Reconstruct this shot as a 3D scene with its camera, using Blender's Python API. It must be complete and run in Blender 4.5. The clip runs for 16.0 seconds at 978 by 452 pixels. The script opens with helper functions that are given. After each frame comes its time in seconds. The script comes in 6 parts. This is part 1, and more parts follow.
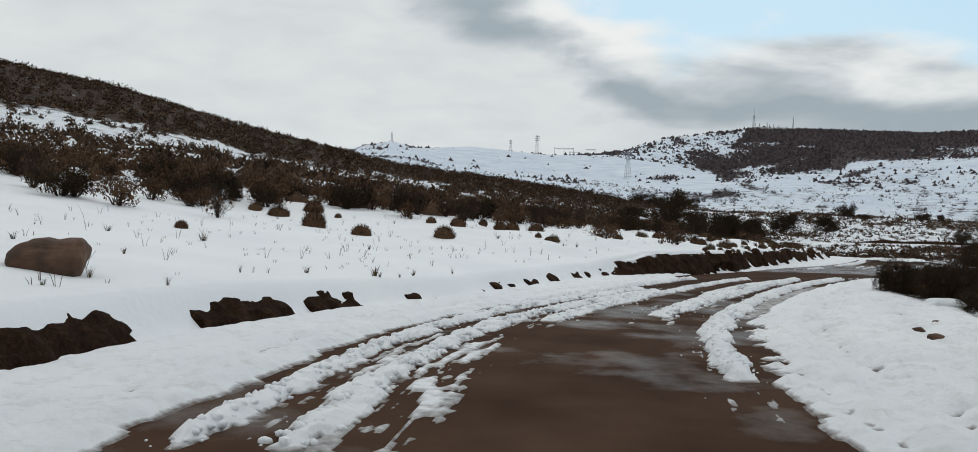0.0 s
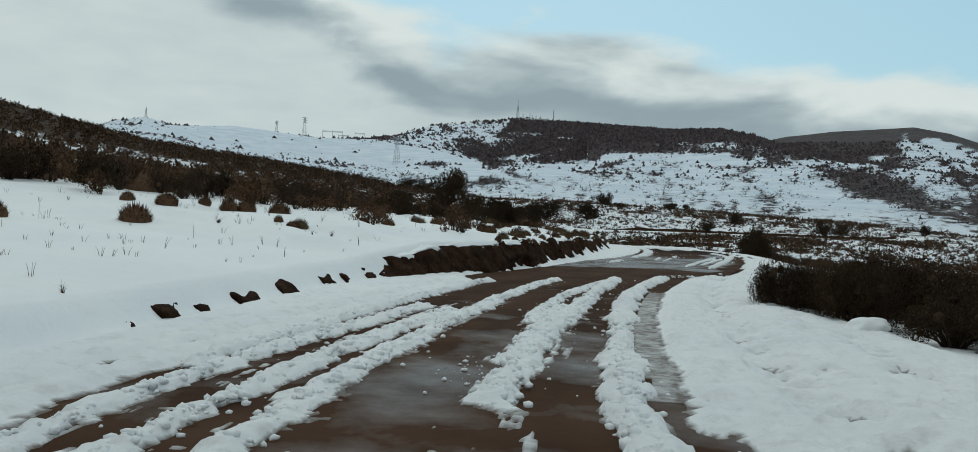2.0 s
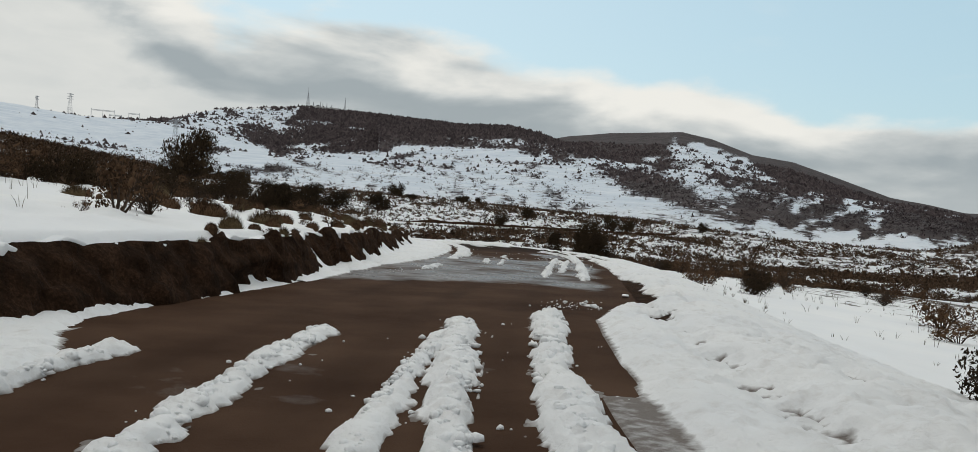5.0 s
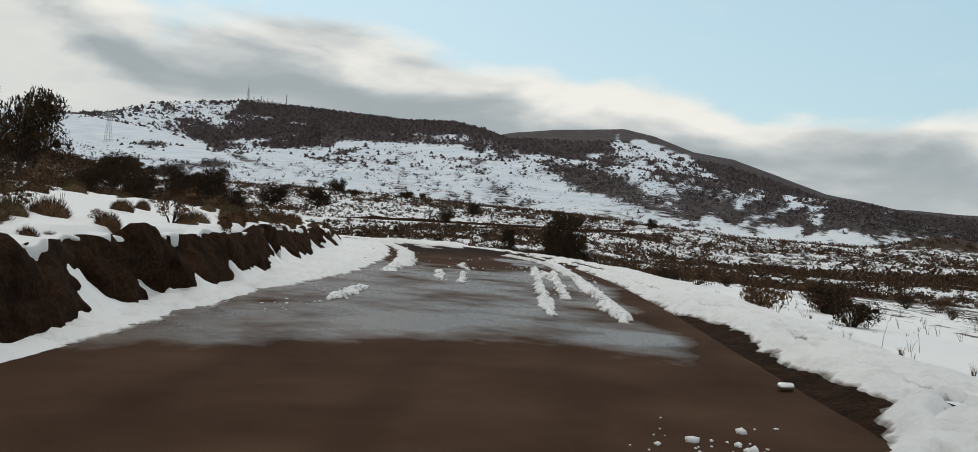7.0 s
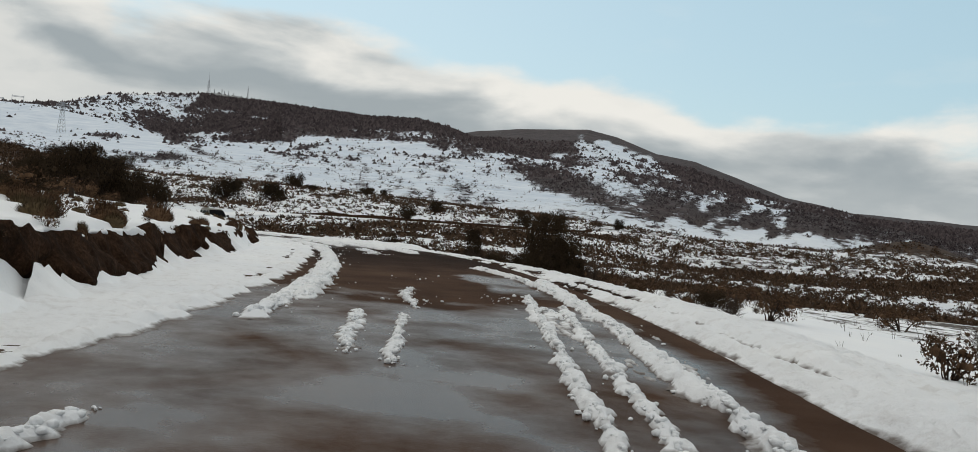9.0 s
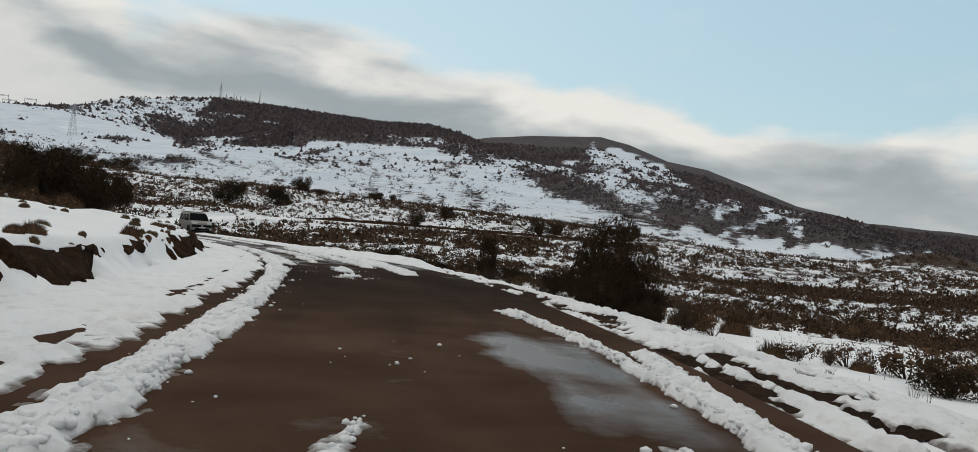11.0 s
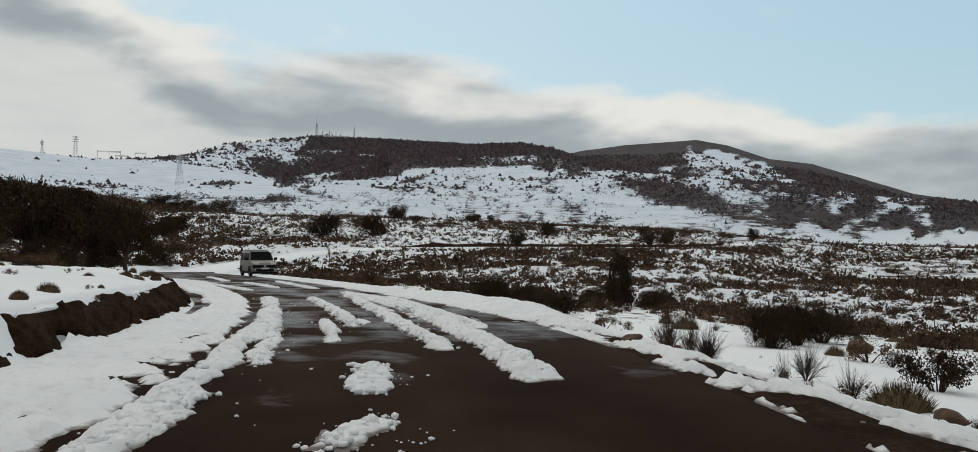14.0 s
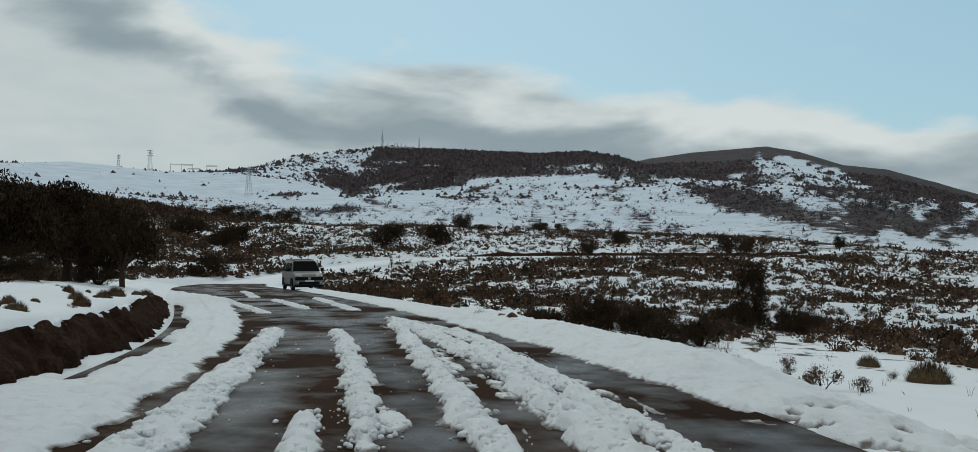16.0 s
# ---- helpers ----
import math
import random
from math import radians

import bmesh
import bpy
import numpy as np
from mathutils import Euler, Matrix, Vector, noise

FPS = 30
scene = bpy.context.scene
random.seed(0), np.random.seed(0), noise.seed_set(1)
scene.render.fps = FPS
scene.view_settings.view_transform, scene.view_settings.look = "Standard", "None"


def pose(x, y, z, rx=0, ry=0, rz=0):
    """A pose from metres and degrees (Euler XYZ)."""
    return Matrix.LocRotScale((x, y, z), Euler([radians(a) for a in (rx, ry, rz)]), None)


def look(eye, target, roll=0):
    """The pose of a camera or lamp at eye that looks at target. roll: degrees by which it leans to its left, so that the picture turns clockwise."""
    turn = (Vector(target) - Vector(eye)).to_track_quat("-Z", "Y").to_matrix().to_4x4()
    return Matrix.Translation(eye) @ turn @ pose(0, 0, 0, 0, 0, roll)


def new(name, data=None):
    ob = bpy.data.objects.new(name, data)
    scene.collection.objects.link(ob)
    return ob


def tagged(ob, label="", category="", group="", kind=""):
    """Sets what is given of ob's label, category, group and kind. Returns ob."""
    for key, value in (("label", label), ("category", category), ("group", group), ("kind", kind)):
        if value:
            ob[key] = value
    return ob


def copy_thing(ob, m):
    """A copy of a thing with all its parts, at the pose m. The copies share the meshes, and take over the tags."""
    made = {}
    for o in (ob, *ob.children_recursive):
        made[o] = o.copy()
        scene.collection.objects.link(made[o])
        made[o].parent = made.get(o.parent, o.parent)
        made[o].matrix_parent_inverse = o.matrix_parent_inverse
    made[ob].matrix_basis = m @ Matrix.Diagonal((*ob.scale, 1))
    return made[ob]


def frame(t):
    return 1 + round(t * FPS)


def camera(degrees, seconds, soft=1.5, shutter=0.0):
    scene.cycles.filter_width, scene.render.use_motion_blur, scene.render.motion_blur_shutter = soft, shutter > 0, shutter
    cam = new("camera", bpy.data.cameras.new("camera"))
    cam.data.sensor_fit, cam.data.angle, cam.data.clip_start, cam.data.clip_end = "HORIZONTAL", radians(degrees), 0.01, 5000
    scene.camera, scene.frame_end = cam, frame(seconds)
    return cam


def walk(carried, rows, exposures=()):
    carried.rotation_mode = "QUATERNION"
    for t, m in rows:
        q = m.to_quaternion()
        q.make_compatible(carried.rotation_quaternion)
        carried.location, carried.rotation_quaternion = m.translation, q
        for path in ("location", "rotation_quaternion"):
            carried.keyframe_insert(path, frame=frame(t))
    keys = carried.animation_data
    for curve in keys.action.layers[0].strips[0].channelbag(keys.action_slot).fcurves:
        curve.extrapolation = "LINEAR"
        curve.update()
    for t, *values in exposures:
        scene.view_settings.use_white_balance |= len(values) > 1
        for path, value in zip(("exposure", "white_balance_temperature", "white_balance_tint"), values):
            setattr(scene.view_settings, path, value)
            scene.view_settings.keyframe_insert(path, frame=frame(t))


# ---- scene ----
cam = camera(57.9, 16.0, soft=0.75)
PATH = [
    (0.0, pose(4.316, 1.211, 1.388, 90.352, -1.758, -1.009)),
    (0.5, pose(4.431, 3.237, 1.393, 89.997, -2.040, -5.925)),
    (1.0, pose(4.687, 5.298, 1.386, 89.793, -2.189, -9.481)),
    (1.5, pose(5.101, 7.462, 1.384, 89.885, -2.330, -13.170)),
    (2.0, pose(5.626, 9.640, 1.380, 89.913, -2.356, -15.952)),
    (2.5, pose(6.214, 11.802, 1.328, 89.874, -2.574, -18.482)),
    (3.0, pose(6.913, 13.920, 1.291, 89.873, -2.685, -20.540)),
    (3.5, pose(7.709, 15.966, 1.269, 89.918, -3.094, -22.983)),
    (4.0, pose(8.587, 17.987, 1.245, 90.005, -3.299, -25.744)),
    (6.5, pose(13.824, 28.615, 1.163, 90.049, -3.290, -32.281)),
    (7.0, pose(15.051, 30.648, 1.181, 90.056, -3.286, -33.132)),
    (7.5, pose(16.313, 32.649, 1.208, 90.039, -3.182, -34.102)),
    (8.0, pose(17.584, 34.645, 1.226, 90.074, -3.377, -34.946)),
    (10.5, pose(24.133, 44.617, 1.262, 90.210, -4.574, -35.470)),
    (11.0, pose(25.372, 46.635, 1.338, 90.501, -4.577, -34.884)),
    (11.5, pose(26.629, 48.622, 1.381, 90.575, -3.389, -32.537)),
    (12.0, pose(27.854, 50.609, 1.410, 91.000, -2.392, -31.715)),
    (12.5, pose(29.015, 52.632, 1.414, 91.355, -1.495, -30.626)),
    (13.0, pose(30.133, 54.715, 1.418, 91.329, -0.897, -29.983)),
    (13.5, pose(31.218, 56.890, 1.412, 91.260, -0.599, -29.039)),
    (14.0, pose(32.288, 59.156, 1.420, 91.377, -0.100, -28.383)),
    (14.5, pose(33.305, 61.476, 1.415, 91.577, 0.199, -27.661)),
    (15.0, pose(34.270, 63.783, 1.407, 91.832, 0.499, -26.895)),
    (15.5, pose(35.156, 66.025, 1.373, 91.963, 0.299, -25.907)),
    (16.0, pose(35.951, 68.233, 1.326, 92.005, 0.101, -24.193)),
]
walk(cam, PATH, [(0, -0.02, 6480, 10), (1.2, 0.0, 6500, 9), (1.5, -0.08, 6500, 8), (1.9, -0.24, 6190, 0), (2.1, -0.24, 6190, 0), (2.5, -0.24, 6440, 5), (3.0, -0.18, 6640, 9), (7, -0.03, 6840, 10), (12, -0.14, 6840, 11), (13.8, -0.12, 6840, 11), (14.4, -0.28, 6440, 5), (15.0, -0.34, 6190, 3), (15.5, -0.40, 6090, 0), (16, -0.34, 6240, 3)])

# ---------------------------------------------------------------- light
SUN_AZ, SUN_EL = 15.0, 48.0
world = bpy.data.worlds.new("world")
scene.world = world
world.use_nodes = True
wt = world.node_tree
for n in list(wt.nodes):
    wt.nodes.remove(n)


def wnode(kind, **kw):
    n = wt.nodes.new(kind)
    for k, v in kw.items():
        n.inputs[k].default_value = v
    return n


w_out = wnode("ShaderNodeOutputWorld")
w_bg = wnode("ShaderNodeBackground", Strength=1.0)
w_sky = wt.nodes.new("ShaderNodeTexSky")
w_sky.sky_type, w_sky.sun_disc = "NISHITA", False
w_sky.sun_elevation, w_sky.sun_rotation = radians(SUN_EL), radians(SUN_AZ)
w_sky.air_density, w_sky.dust_density = 1.0, 1.5
w_scale = wt.nodes.new("ShaderNodeVectorMath")
w_scale.operation = "SCALE"
w_scale.inputs["Scale"].default_value = 0.12
w_co = wt.nodes.new("ShaderNodeTexCoord")
wl = wt.links.new


def wmath(op, a, b=0.0, c=0.0):
    n = wt.nodes.new("ShaderNodeMath")
    n.operation = op
    for k, v in enumerate((a, b, c)):
        if isinstance(v, (int, float)):
            n.inputs[k].default_value = v
        else:
            wl(v, n.inputs[k])
    return n.outputs["Value"]


def wrange(v, a, b, lo=0.0, hi=1.0):
    n = wt.nodes.new("ShaderNodeMapRange")
    n.interpolation_type = "SMOOTHSTEP"
    for k, q in (("From Min", a), ("From Max", b), ("To Min", lo), ("To Max", hi)):
        n.inputs[k].default_value = q
    wl(v, n.inputs["Value"])
    return n.outputs["Result"]


def wramp(v, stops):
    n = wt.nodes.new("ShaderNodeValToRGB")
    while len(n.color_ramp.elements) < len(stops):
        n.color_ramp.elements.new(0.5)
    for e, (q, c) in zip(n.color_ramp.elements, stops):
        e.position = q
        e.color = (*c, 1) if isinstance(c, tuple) else (c, c, c, 1)
    wl(v, n.inputs["Fac"])
    return n.outputs["Color"]


def wmix(f, a, b):
    n = wt.nodes.new("ShaderNodeMix")
    n.data_type = "RGBA"
    for k, v in (("Factor", f), ("A", a), ("B", b)):
        if isinstance(v, (int, float)):
            n.inputs[k].default_value = v
        elif isinstance(v, tuple):
            n.inputs[k].default_value = (*v, 1)
        else:
            wl(v, n.inputs[k])
    return n.outputs["Result"]


def wnoise(scale, detail, rough, stretch, shift):
    mp = wt.nodes.new("ShaderNodeMapping")
    mp.inputs["Scale"].default_value, mp.inputs["Location"].default_value = (1.0, 1.0, stretch), shift
    wl(w_co.outputs["Generated"], mp.inputs["Vector"])
    n = wnode("ShaderNodeTexNoise", Scale=scale, Detail=detail, Roughness=rough, Distortion=0.25)
    wl(mp.outputs["Vector"], n.inputs["Vector"])
    return wmath("SUBTRACT", n.outputs["Fac"], 0.5)


w_sep = wt.nodes.new("ShaderNodeSeparateXYZ")
wl(w_co.outputs["Generated"], w_sep.inputs["Vector"])
w_az = wmath("MULTIPLY", wmath("ARCTAN2", w_sep.outputs["X"], w_sep.outputs["Y"]), 57.2958)
w_el = wmath("MULTIPLY", wmath("ARCSINE", w_sep.outputs["Z"]), 57.2958)
# the cloud sheet ends in a ragged edge that sinks towards the east
w_edge = wmath("MULTIPLY", wramp(wmath("MULTIPLY_ADD", w_az, 1 / 160, 0.25),
               [(0.0, 1.0), (0.22, 0.52), (0.285, 0.375), (0.325, 0.318), (0.38, 0.305), (0.43, 0.278), (0.47, 0.25), (0.52, 0.228), (0.60, 0.196), (0.70, 0.17), (0.80, 0.2), (1.0, 0.9)]), 40.0)
w_deep = wmath("SUBTRACT", w_edge, w_el)
w_n1, w_n2, w_n3 = wnoise(4.6, 7.0, 0.50, 2.6, (0.3, 0.1, 0.0)), wnoise(5.5, 6.0, 0.48, 3.2, (2.1, 0.7, 0.3)), wnoise(13.0, 6.0, 0.5, 3.0, (5.1, 2.7, 0.3))
w_d1 = wmath("ADD", w_deep, wmath("ADD", wmath("MULTIPLY", w_n1, 9.0), wmath("MULTIPLY", w_n3, 2.4)))
w_cover = wmath("MAXIMUM", wrange(w_d1, -0.9, 1.1), wrange(w_el, 20.0, 30.0))
# single wisps above the edge
w_cover = wmath("MAXIMUM", w_cover, wmath("MULTIPLY", wrange(wmath("ADD", w_n2, wmath("MULTIPLY", w_n3, 0.5)), 0.10, 0.30), wrange(w_az, 34.0, 6.0, 0.1, 0.95)))
# bright along the edge, grey in the depth of the bank, paler to the west and at the horizon
w_d2 = wmath("ADD", w_deep, wmath("ADD", wmath("MULTIPLY", w_n2, 11.0), wmath("MULTIPLY", w_n1, -4.0)))
w_west = wmath("MULTIPLY", wrange(wmath("ADD", w_deep, wmath("MULTIPLY", w_n1, 16.0)), 3.2, 7.0), wrange(w_az, 26.0, 8.0, 0.0, 0.68))
w_tone = wmath("ADD", wrange(w_d2, 4.4, 0.2), wmath("ADD", w_west, wrange(w_el, 5.5, 1.5, 0.0, 0.25)))
w_tone = wmath("ADD", wmath("MULTIPLY", w_n3, 0.35), wmath("MINIMUM", w_tone, wrange(w_el, 17.0, 26.0, 1.0, 0.70)))
w_cloud = wramp(w_tone, [(0.0, (0.36, 0.42, 0.46)), (0.45, (0.56, 0.61, 0.635)), (1.0, (0.86, 0.875, 0.86))])
wl(w_sky.outputs["Color"], w_scale.inputs[0])
w_blue = wmix(0.62, w_scale.outputs["Vector"], (0.46, 0.72, 0.83))
wl(wmix(w_cover, w_blue, w_cloud), w_bg.inputs["Color"])
wl(w_bg.outputs["Background"], w_out.inputs["Surface"])

sun_data = bpy.data.lights.new("sun", "SUN")
sun_data.energy, sun_data.angle, sun_data.color = 0.45, radians(50), (1.0, 0.96, 0.90)
sun = new("sun", sun_data)
az, el = radians(SUN_AZ), radians(SUN_EL)
sun.matrix_world = look((0, 0, 50), (-math.sin(az) * math.cos(el) * 10, -math.cos(az) * math.cos(el) * 10, 50 - math.sin(el) * 10))


# ---------------------------------------------------------------- materials
def material(name):
    m = bpy.data.materials.new(name)
    m.use_nodes = True
    nt = m.node_tree
    return m, nt, nt.nodes["Principled BSDF"]


def tex(nt, scale, detail=5.0, rough=0.55, stretch=None):
    co = nt.nodes.new("ShaderNodeTexCoord")
    n = nt.nodes.new("ShaderNodeTexNoise")
    n.inputs["Scale"].default_value, n.inputs["Detail"].default_value, n.inputs["Roughness"].default_value = scale, detail, rough
    if stretch:
        mp = nt.nodes.new("ShaderNodeMapping")
        mp.inputs["Scale"].default_value = stretch
        nt.links.new(co.outputs["Object"], mp.inputs["Vector"])
        nt.links.new(mp.outputs["Vector"], n.inputs["Vector"])
    else:
        nt.links.new(co.outputs["Object"], n.inputs["Vector"])
    return n.outputs["Fac"]


def ramp(nt, fac, stops):
    r = nt.nodes.new("ShaderNodeValToRGB")
    while len(r.color_ramp.elements) < len(stops):
        r.color_ramp.elements.new(0.5)
    for e, (p, c) in zip(r.color_ramp.elements, stops):
        e.position = p
        e.color = (*c, 1) if isinstance(c, tuple) else (c, c, c, 1)
    nt.links.new(fac, r.inputs["Fac"])
    return r.outputs["Color"]


def mixed(nt, fac, a, b):
    m = nt.nodes.new("ShaderNodeMix")
    m.data_type = "RGBA"
    for sock, v in (("Factor", fac), ("A", a), ("B", b)):
        if isinstance(v, (int, float)):
            m.inputs[sock].default_value = v
        elif isinstance(v, tuple):
            m.inputs[sock].default_value = (*v, 1)
        else:
            nt.links.new(v, m.inputs[sock])
    return m.outputs["Result"]


def maths(nt, op, a, b):
    m = nt.nodes.new("ShaderNodeMath")
    m.operation = op
    for i, v in enumerate((a, b)):
        if isinstance(v, (int, float)):
            m.inputs[i].default_value = v
        else:
            nt.links.new(v, m.inputs[i])
    return m.outputs["Value"]


def bump(nt, bsdf, height, strength, distance):
    b = nt.nodes.new("ShaderNodeBump")
    b.inputs["Strength"].default_value, b.inputs["Distance"].default_value = strength, distance
    nt.links.new(height, b.inputs["Height"])
    nt.links.new(b.outputs["Normal"], bsdf.inputs["Normal"])


def snow_material(name, dirt, patches=False, thin=False):
    """White snow; "cover" lets scrub and earth through (patches), or says how thin and wet the slush lies (thin)."""
    m, nt, b = material(name)
    big, fine = tex(nt, 0.35, 4.0), tex(nt, 11.0, 9.0, 0.70)
    colour = ramp(nt, big, [(0.3, (0.80, 0.82, 0.85)), (0.7, (0.87, 0.88, 0.89))])
    slush = ramp(nt, tex(nt, 4.0, 7.0, 0.65), [(0.52, 0.0), (0.74, dirt)])
    colour = mixed(nt, slush, colour, (0.36, 0.31, 0.27))
    if patches or thin:
        at = nt.nodes.new("ShaderNodeAttribute")
        at.attribute_name = "cover"
    if thin:
        wet = maths(nt, "ADD", at.outputs["Fac"], maths(nt, "SUBTRACT", maths(nt, "MULTIPLY", tex(nt, 9.0, 6.0, 0.6), 0.8), 0.4))
        colour = mixed(nt, ramp(nt, wet, [(0.45, 0.0), (0.95, 0.9)]), colour, (0.095, 0.068, 0.052))
    if patches:
        level = maths(nt, "ADD", maths(nt, "MULTIPLY", tex(nt, 0.9, 8.0, 0.68), 1.0), maths(nt, "SUBTRACT", at.outputs["Fac"], 0.5))
        earth = ramp(nt, tex(nt, 2.0, 7.0, 0.6), [(0.3, (0.03, 0.022, 0.017)), (0.7, (0.09, 0.065, 0.046))])
        colour = mixed(nt, ramp(nt, level, [(0.50, 0.0), (0.55, 1.0)]), colour, earth)
    nt.links.new(colour, b.inputs["Base Color"])
    b.inputs["Roughness"].default_value = 0.72
    b.inputs["Specular IOR Level"].default_value = 0.25
    bump(nt, b, fine, 0.8, 0.05 if thin else 0.03)
    return m


SNOW = snow_material("snow", 0.05)
FIELD = snow_material("snow field with scrub", 0.05, patches=True)
SLUSH = snow_material("slushy snow", 0.30, thin=True)


def asphalt_material():
    m, nt, b = material("wet asphalt")
    grain, patch = tex(nt, 55.0, 4.0, 0.7), tex(nt, 0.55, 6.0, 0.6, (1.0, 0.8, 1.0))
    mud = nt.nodes.new("ShaderNodeAttribute")
    mud.attribute_name = "mud"
    tar = mixed(nt, ramp(nt, tex(nt, 0.9, 6.0), [(0.35, 0.0), (0.7, 1.0)]), (0.010, 0.0054, 0.0038), (0.021, 0.0115, 0.0080))
    silt = mixed(nt, ramp(nt, tex(nt, 0.7, 7.0), [(0.3, 0.0), (0.7, 1.0)]), (0.048, 0.0265, 0.0175), (0.088, 0.053, 0.036))
    base = mixed(nt, maths(nt, "MULTIPLY", mud.outputs["Fac"], maths(nt, "ADD", tex(nt, 0.4, 5.0), 0.5)), tar, silt)
    grit = mixed(nt, ramp(nt, grain, [(0.48, 0.0), (0.80, 0.22)]), base, (0.056, 0.036, 0.027))
    nt.links.new(grit, b.inputs["Base Color"])
    at = nt.nodes.new("ShaderNodeAttribute")
    at.attribute_name = "cover"
    pooled = maths(nt, "ADD", at.outputs["Fac"], maths(nt, "SUBTRACT", patch, 0.5))
    wet = ramp(nt, pooled, [(0.44, 0.0), (0.66, 1.0)])
    nt.links.new(mixed(nt, wet, (0.58, 0.58, 0.58), (0.24, 0.24, 0.24)), b.inputs["Roughness"])
    nt.links.new(maths(nt, "ADD", maths(nt, "MULTIPLY", wet, 0.15), 0.002), b.inputs["Specular IOR Level"])
    dry = maths(nt, "MULTIPLY", grain, ramp(nt, wet, [(0.0, 1.0), (1.0, 0.08)]))
    bump(nt, b, dry, 0.5, 0.012)
    return m


ASPHALT = asphalt_material()


def soil_material():
    m, nt, b = material("dark earth")
    clods, crumb = tex(nt, 3.0, 8.0, 0.65), tex(nt, 22.0, 6.0, 0.7)
    c = ramp(nt, maths(nt, "ADD", maths(nt, "MULTIPLY", clods, 0.55), maths(nt, "MULTIPLY", crumb, 0.45)), [(0.34, (0.010, 0.0052, 0.0029)), (0.5, (0.036, 0.0185, 0.0104)), (0.68, (0.100, 0.053, 0.031))])
    nt.links.new(c, b.inputs["Base Color"])
    b.inputs["Roughness"].default_value = 0.95
    b.inputs["Specular IOR Level"].default_value = 0.05
    bump(nt, b, crumb, 1.0, 0.09)
    return m


SOIL = soil_material()


def hill_material():
    """Snow with dark scrub, tinted with haze far off; the attribute "cover" says how dense the scrub stands."""
    m, nt, b = material("snowy scrub hills")
    at = nt.nodes.new("ShaderNodeAttribute")
    at.attribute_name = "cover"
    n1, n2 = tex(nt, 0.095, 10.0, 0.72), tex(nt, 0.6, 6.0, 0.75)
    speck = maths(nt, "ADD", maths(nt, "MULTIPLY", n1, 0.7), maths(nt, "MULTIPLY", n2, 0.3))
    level = maths(nt, "ADD", maths(nt, "MULTIPLY", maths(nt, "SUBTRACT", speck, 0.5), 1.75), at.outputs["Fac"])
    mask = ramp(nt, level, [(0.42, 0.0), (0.56, 1.0)])
    # greyer woods and snow far off, with aerial haze put into both colours
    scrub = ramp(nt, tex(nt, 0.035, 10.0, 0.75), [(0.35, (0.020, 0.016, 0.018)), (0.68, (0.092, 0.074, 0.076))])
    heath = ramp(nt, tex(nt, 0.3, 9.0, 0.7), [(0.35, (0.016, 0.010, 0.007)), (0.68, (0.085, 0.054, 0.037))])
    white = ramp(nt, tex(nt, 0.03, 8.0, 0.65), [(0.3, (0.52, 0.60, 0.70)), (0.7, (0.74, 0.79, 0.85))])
    near_snow = ramp(nt, tex(nt, 0.2, 6.0, 0.6), [(0.3, (0.70, 0.74, 0.79)), (0.7, (0.84, 0.86, 0.88))])
    # "valley" picks brown heath and whiter snow close by, without the haze tint
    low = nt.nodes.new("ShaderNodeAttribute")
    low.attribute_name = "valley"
    scrub, white = mixed(nt, low.outputs["Fac"], scrub, heath), mixed(nt, low.outputs["Fac"], white, near_snow)
    nt.links.new(mixed(nt, mask, white, scrub), b.inputs["Base Color"])
    b.inputs["Roughness"].default_value = 0.9
    b.inputs["Specular IOR Level"].default_value = 0.15
    bump(nt, b, speck, 0.6, 2.0)
    return m


HILL = hill_material()


def plant_material(name, dark, light, scale=6.0):
    m, nt, b = material(name)
    info = nt.nodes.new("ShaderNodeObjectInfo")
    geo = nt.nodes.new("ShaderNodeNewGeometry")
    blend = maths(nt, "ADD", maths(nt, "MULTIPLY", geo.outputs["Random Per Island"], 0.65), maths(nt, "MULTIPLY", info.outputs["Random"], 0.25))
    blend = maths(nt, "MULTIPLY", blend, maths(nt, "ADD", tex(nt, scale, 4.0), 0.45))
    nt.links.new(mixed(nt, blend, dark, light), b.inputs["Base Color"])
    b.inputs["Roughness"].default_value = 0.85
    b.inputs["Specular IOR Level"].default_value = 0.06
    return m


LEAF = plant_material("dark evergreen leaves", (0.005, 0.0035, 0.002), (0.068, 0.045, 0.026))
HEATH = plant_material("brown heath", (0.009, 0.0055, 0.0034), (0.165, 0.096, 0.056))
GRASS = plant_material("dry grass blades", (0.028, 0.020, 0.012), (0.15, 0.105, 0.058))
BARK = plant_material("grey brown bark", (0.018, 0.012, 0.009), (0.085, 0.060, 0.045))
SCRUB = plant_material("winter scrub", (0.009, 0.0060, 0.0040), (0.150, 0.092, 0.058), 0.6)
# lighter and bluer than the near scrub: distance haze is in this colour
FOREST = plant_material("distant dark trees with haze tint", (0.016, 0.013, 0.015), (0.120, 0.096, 0.098), 0.05)


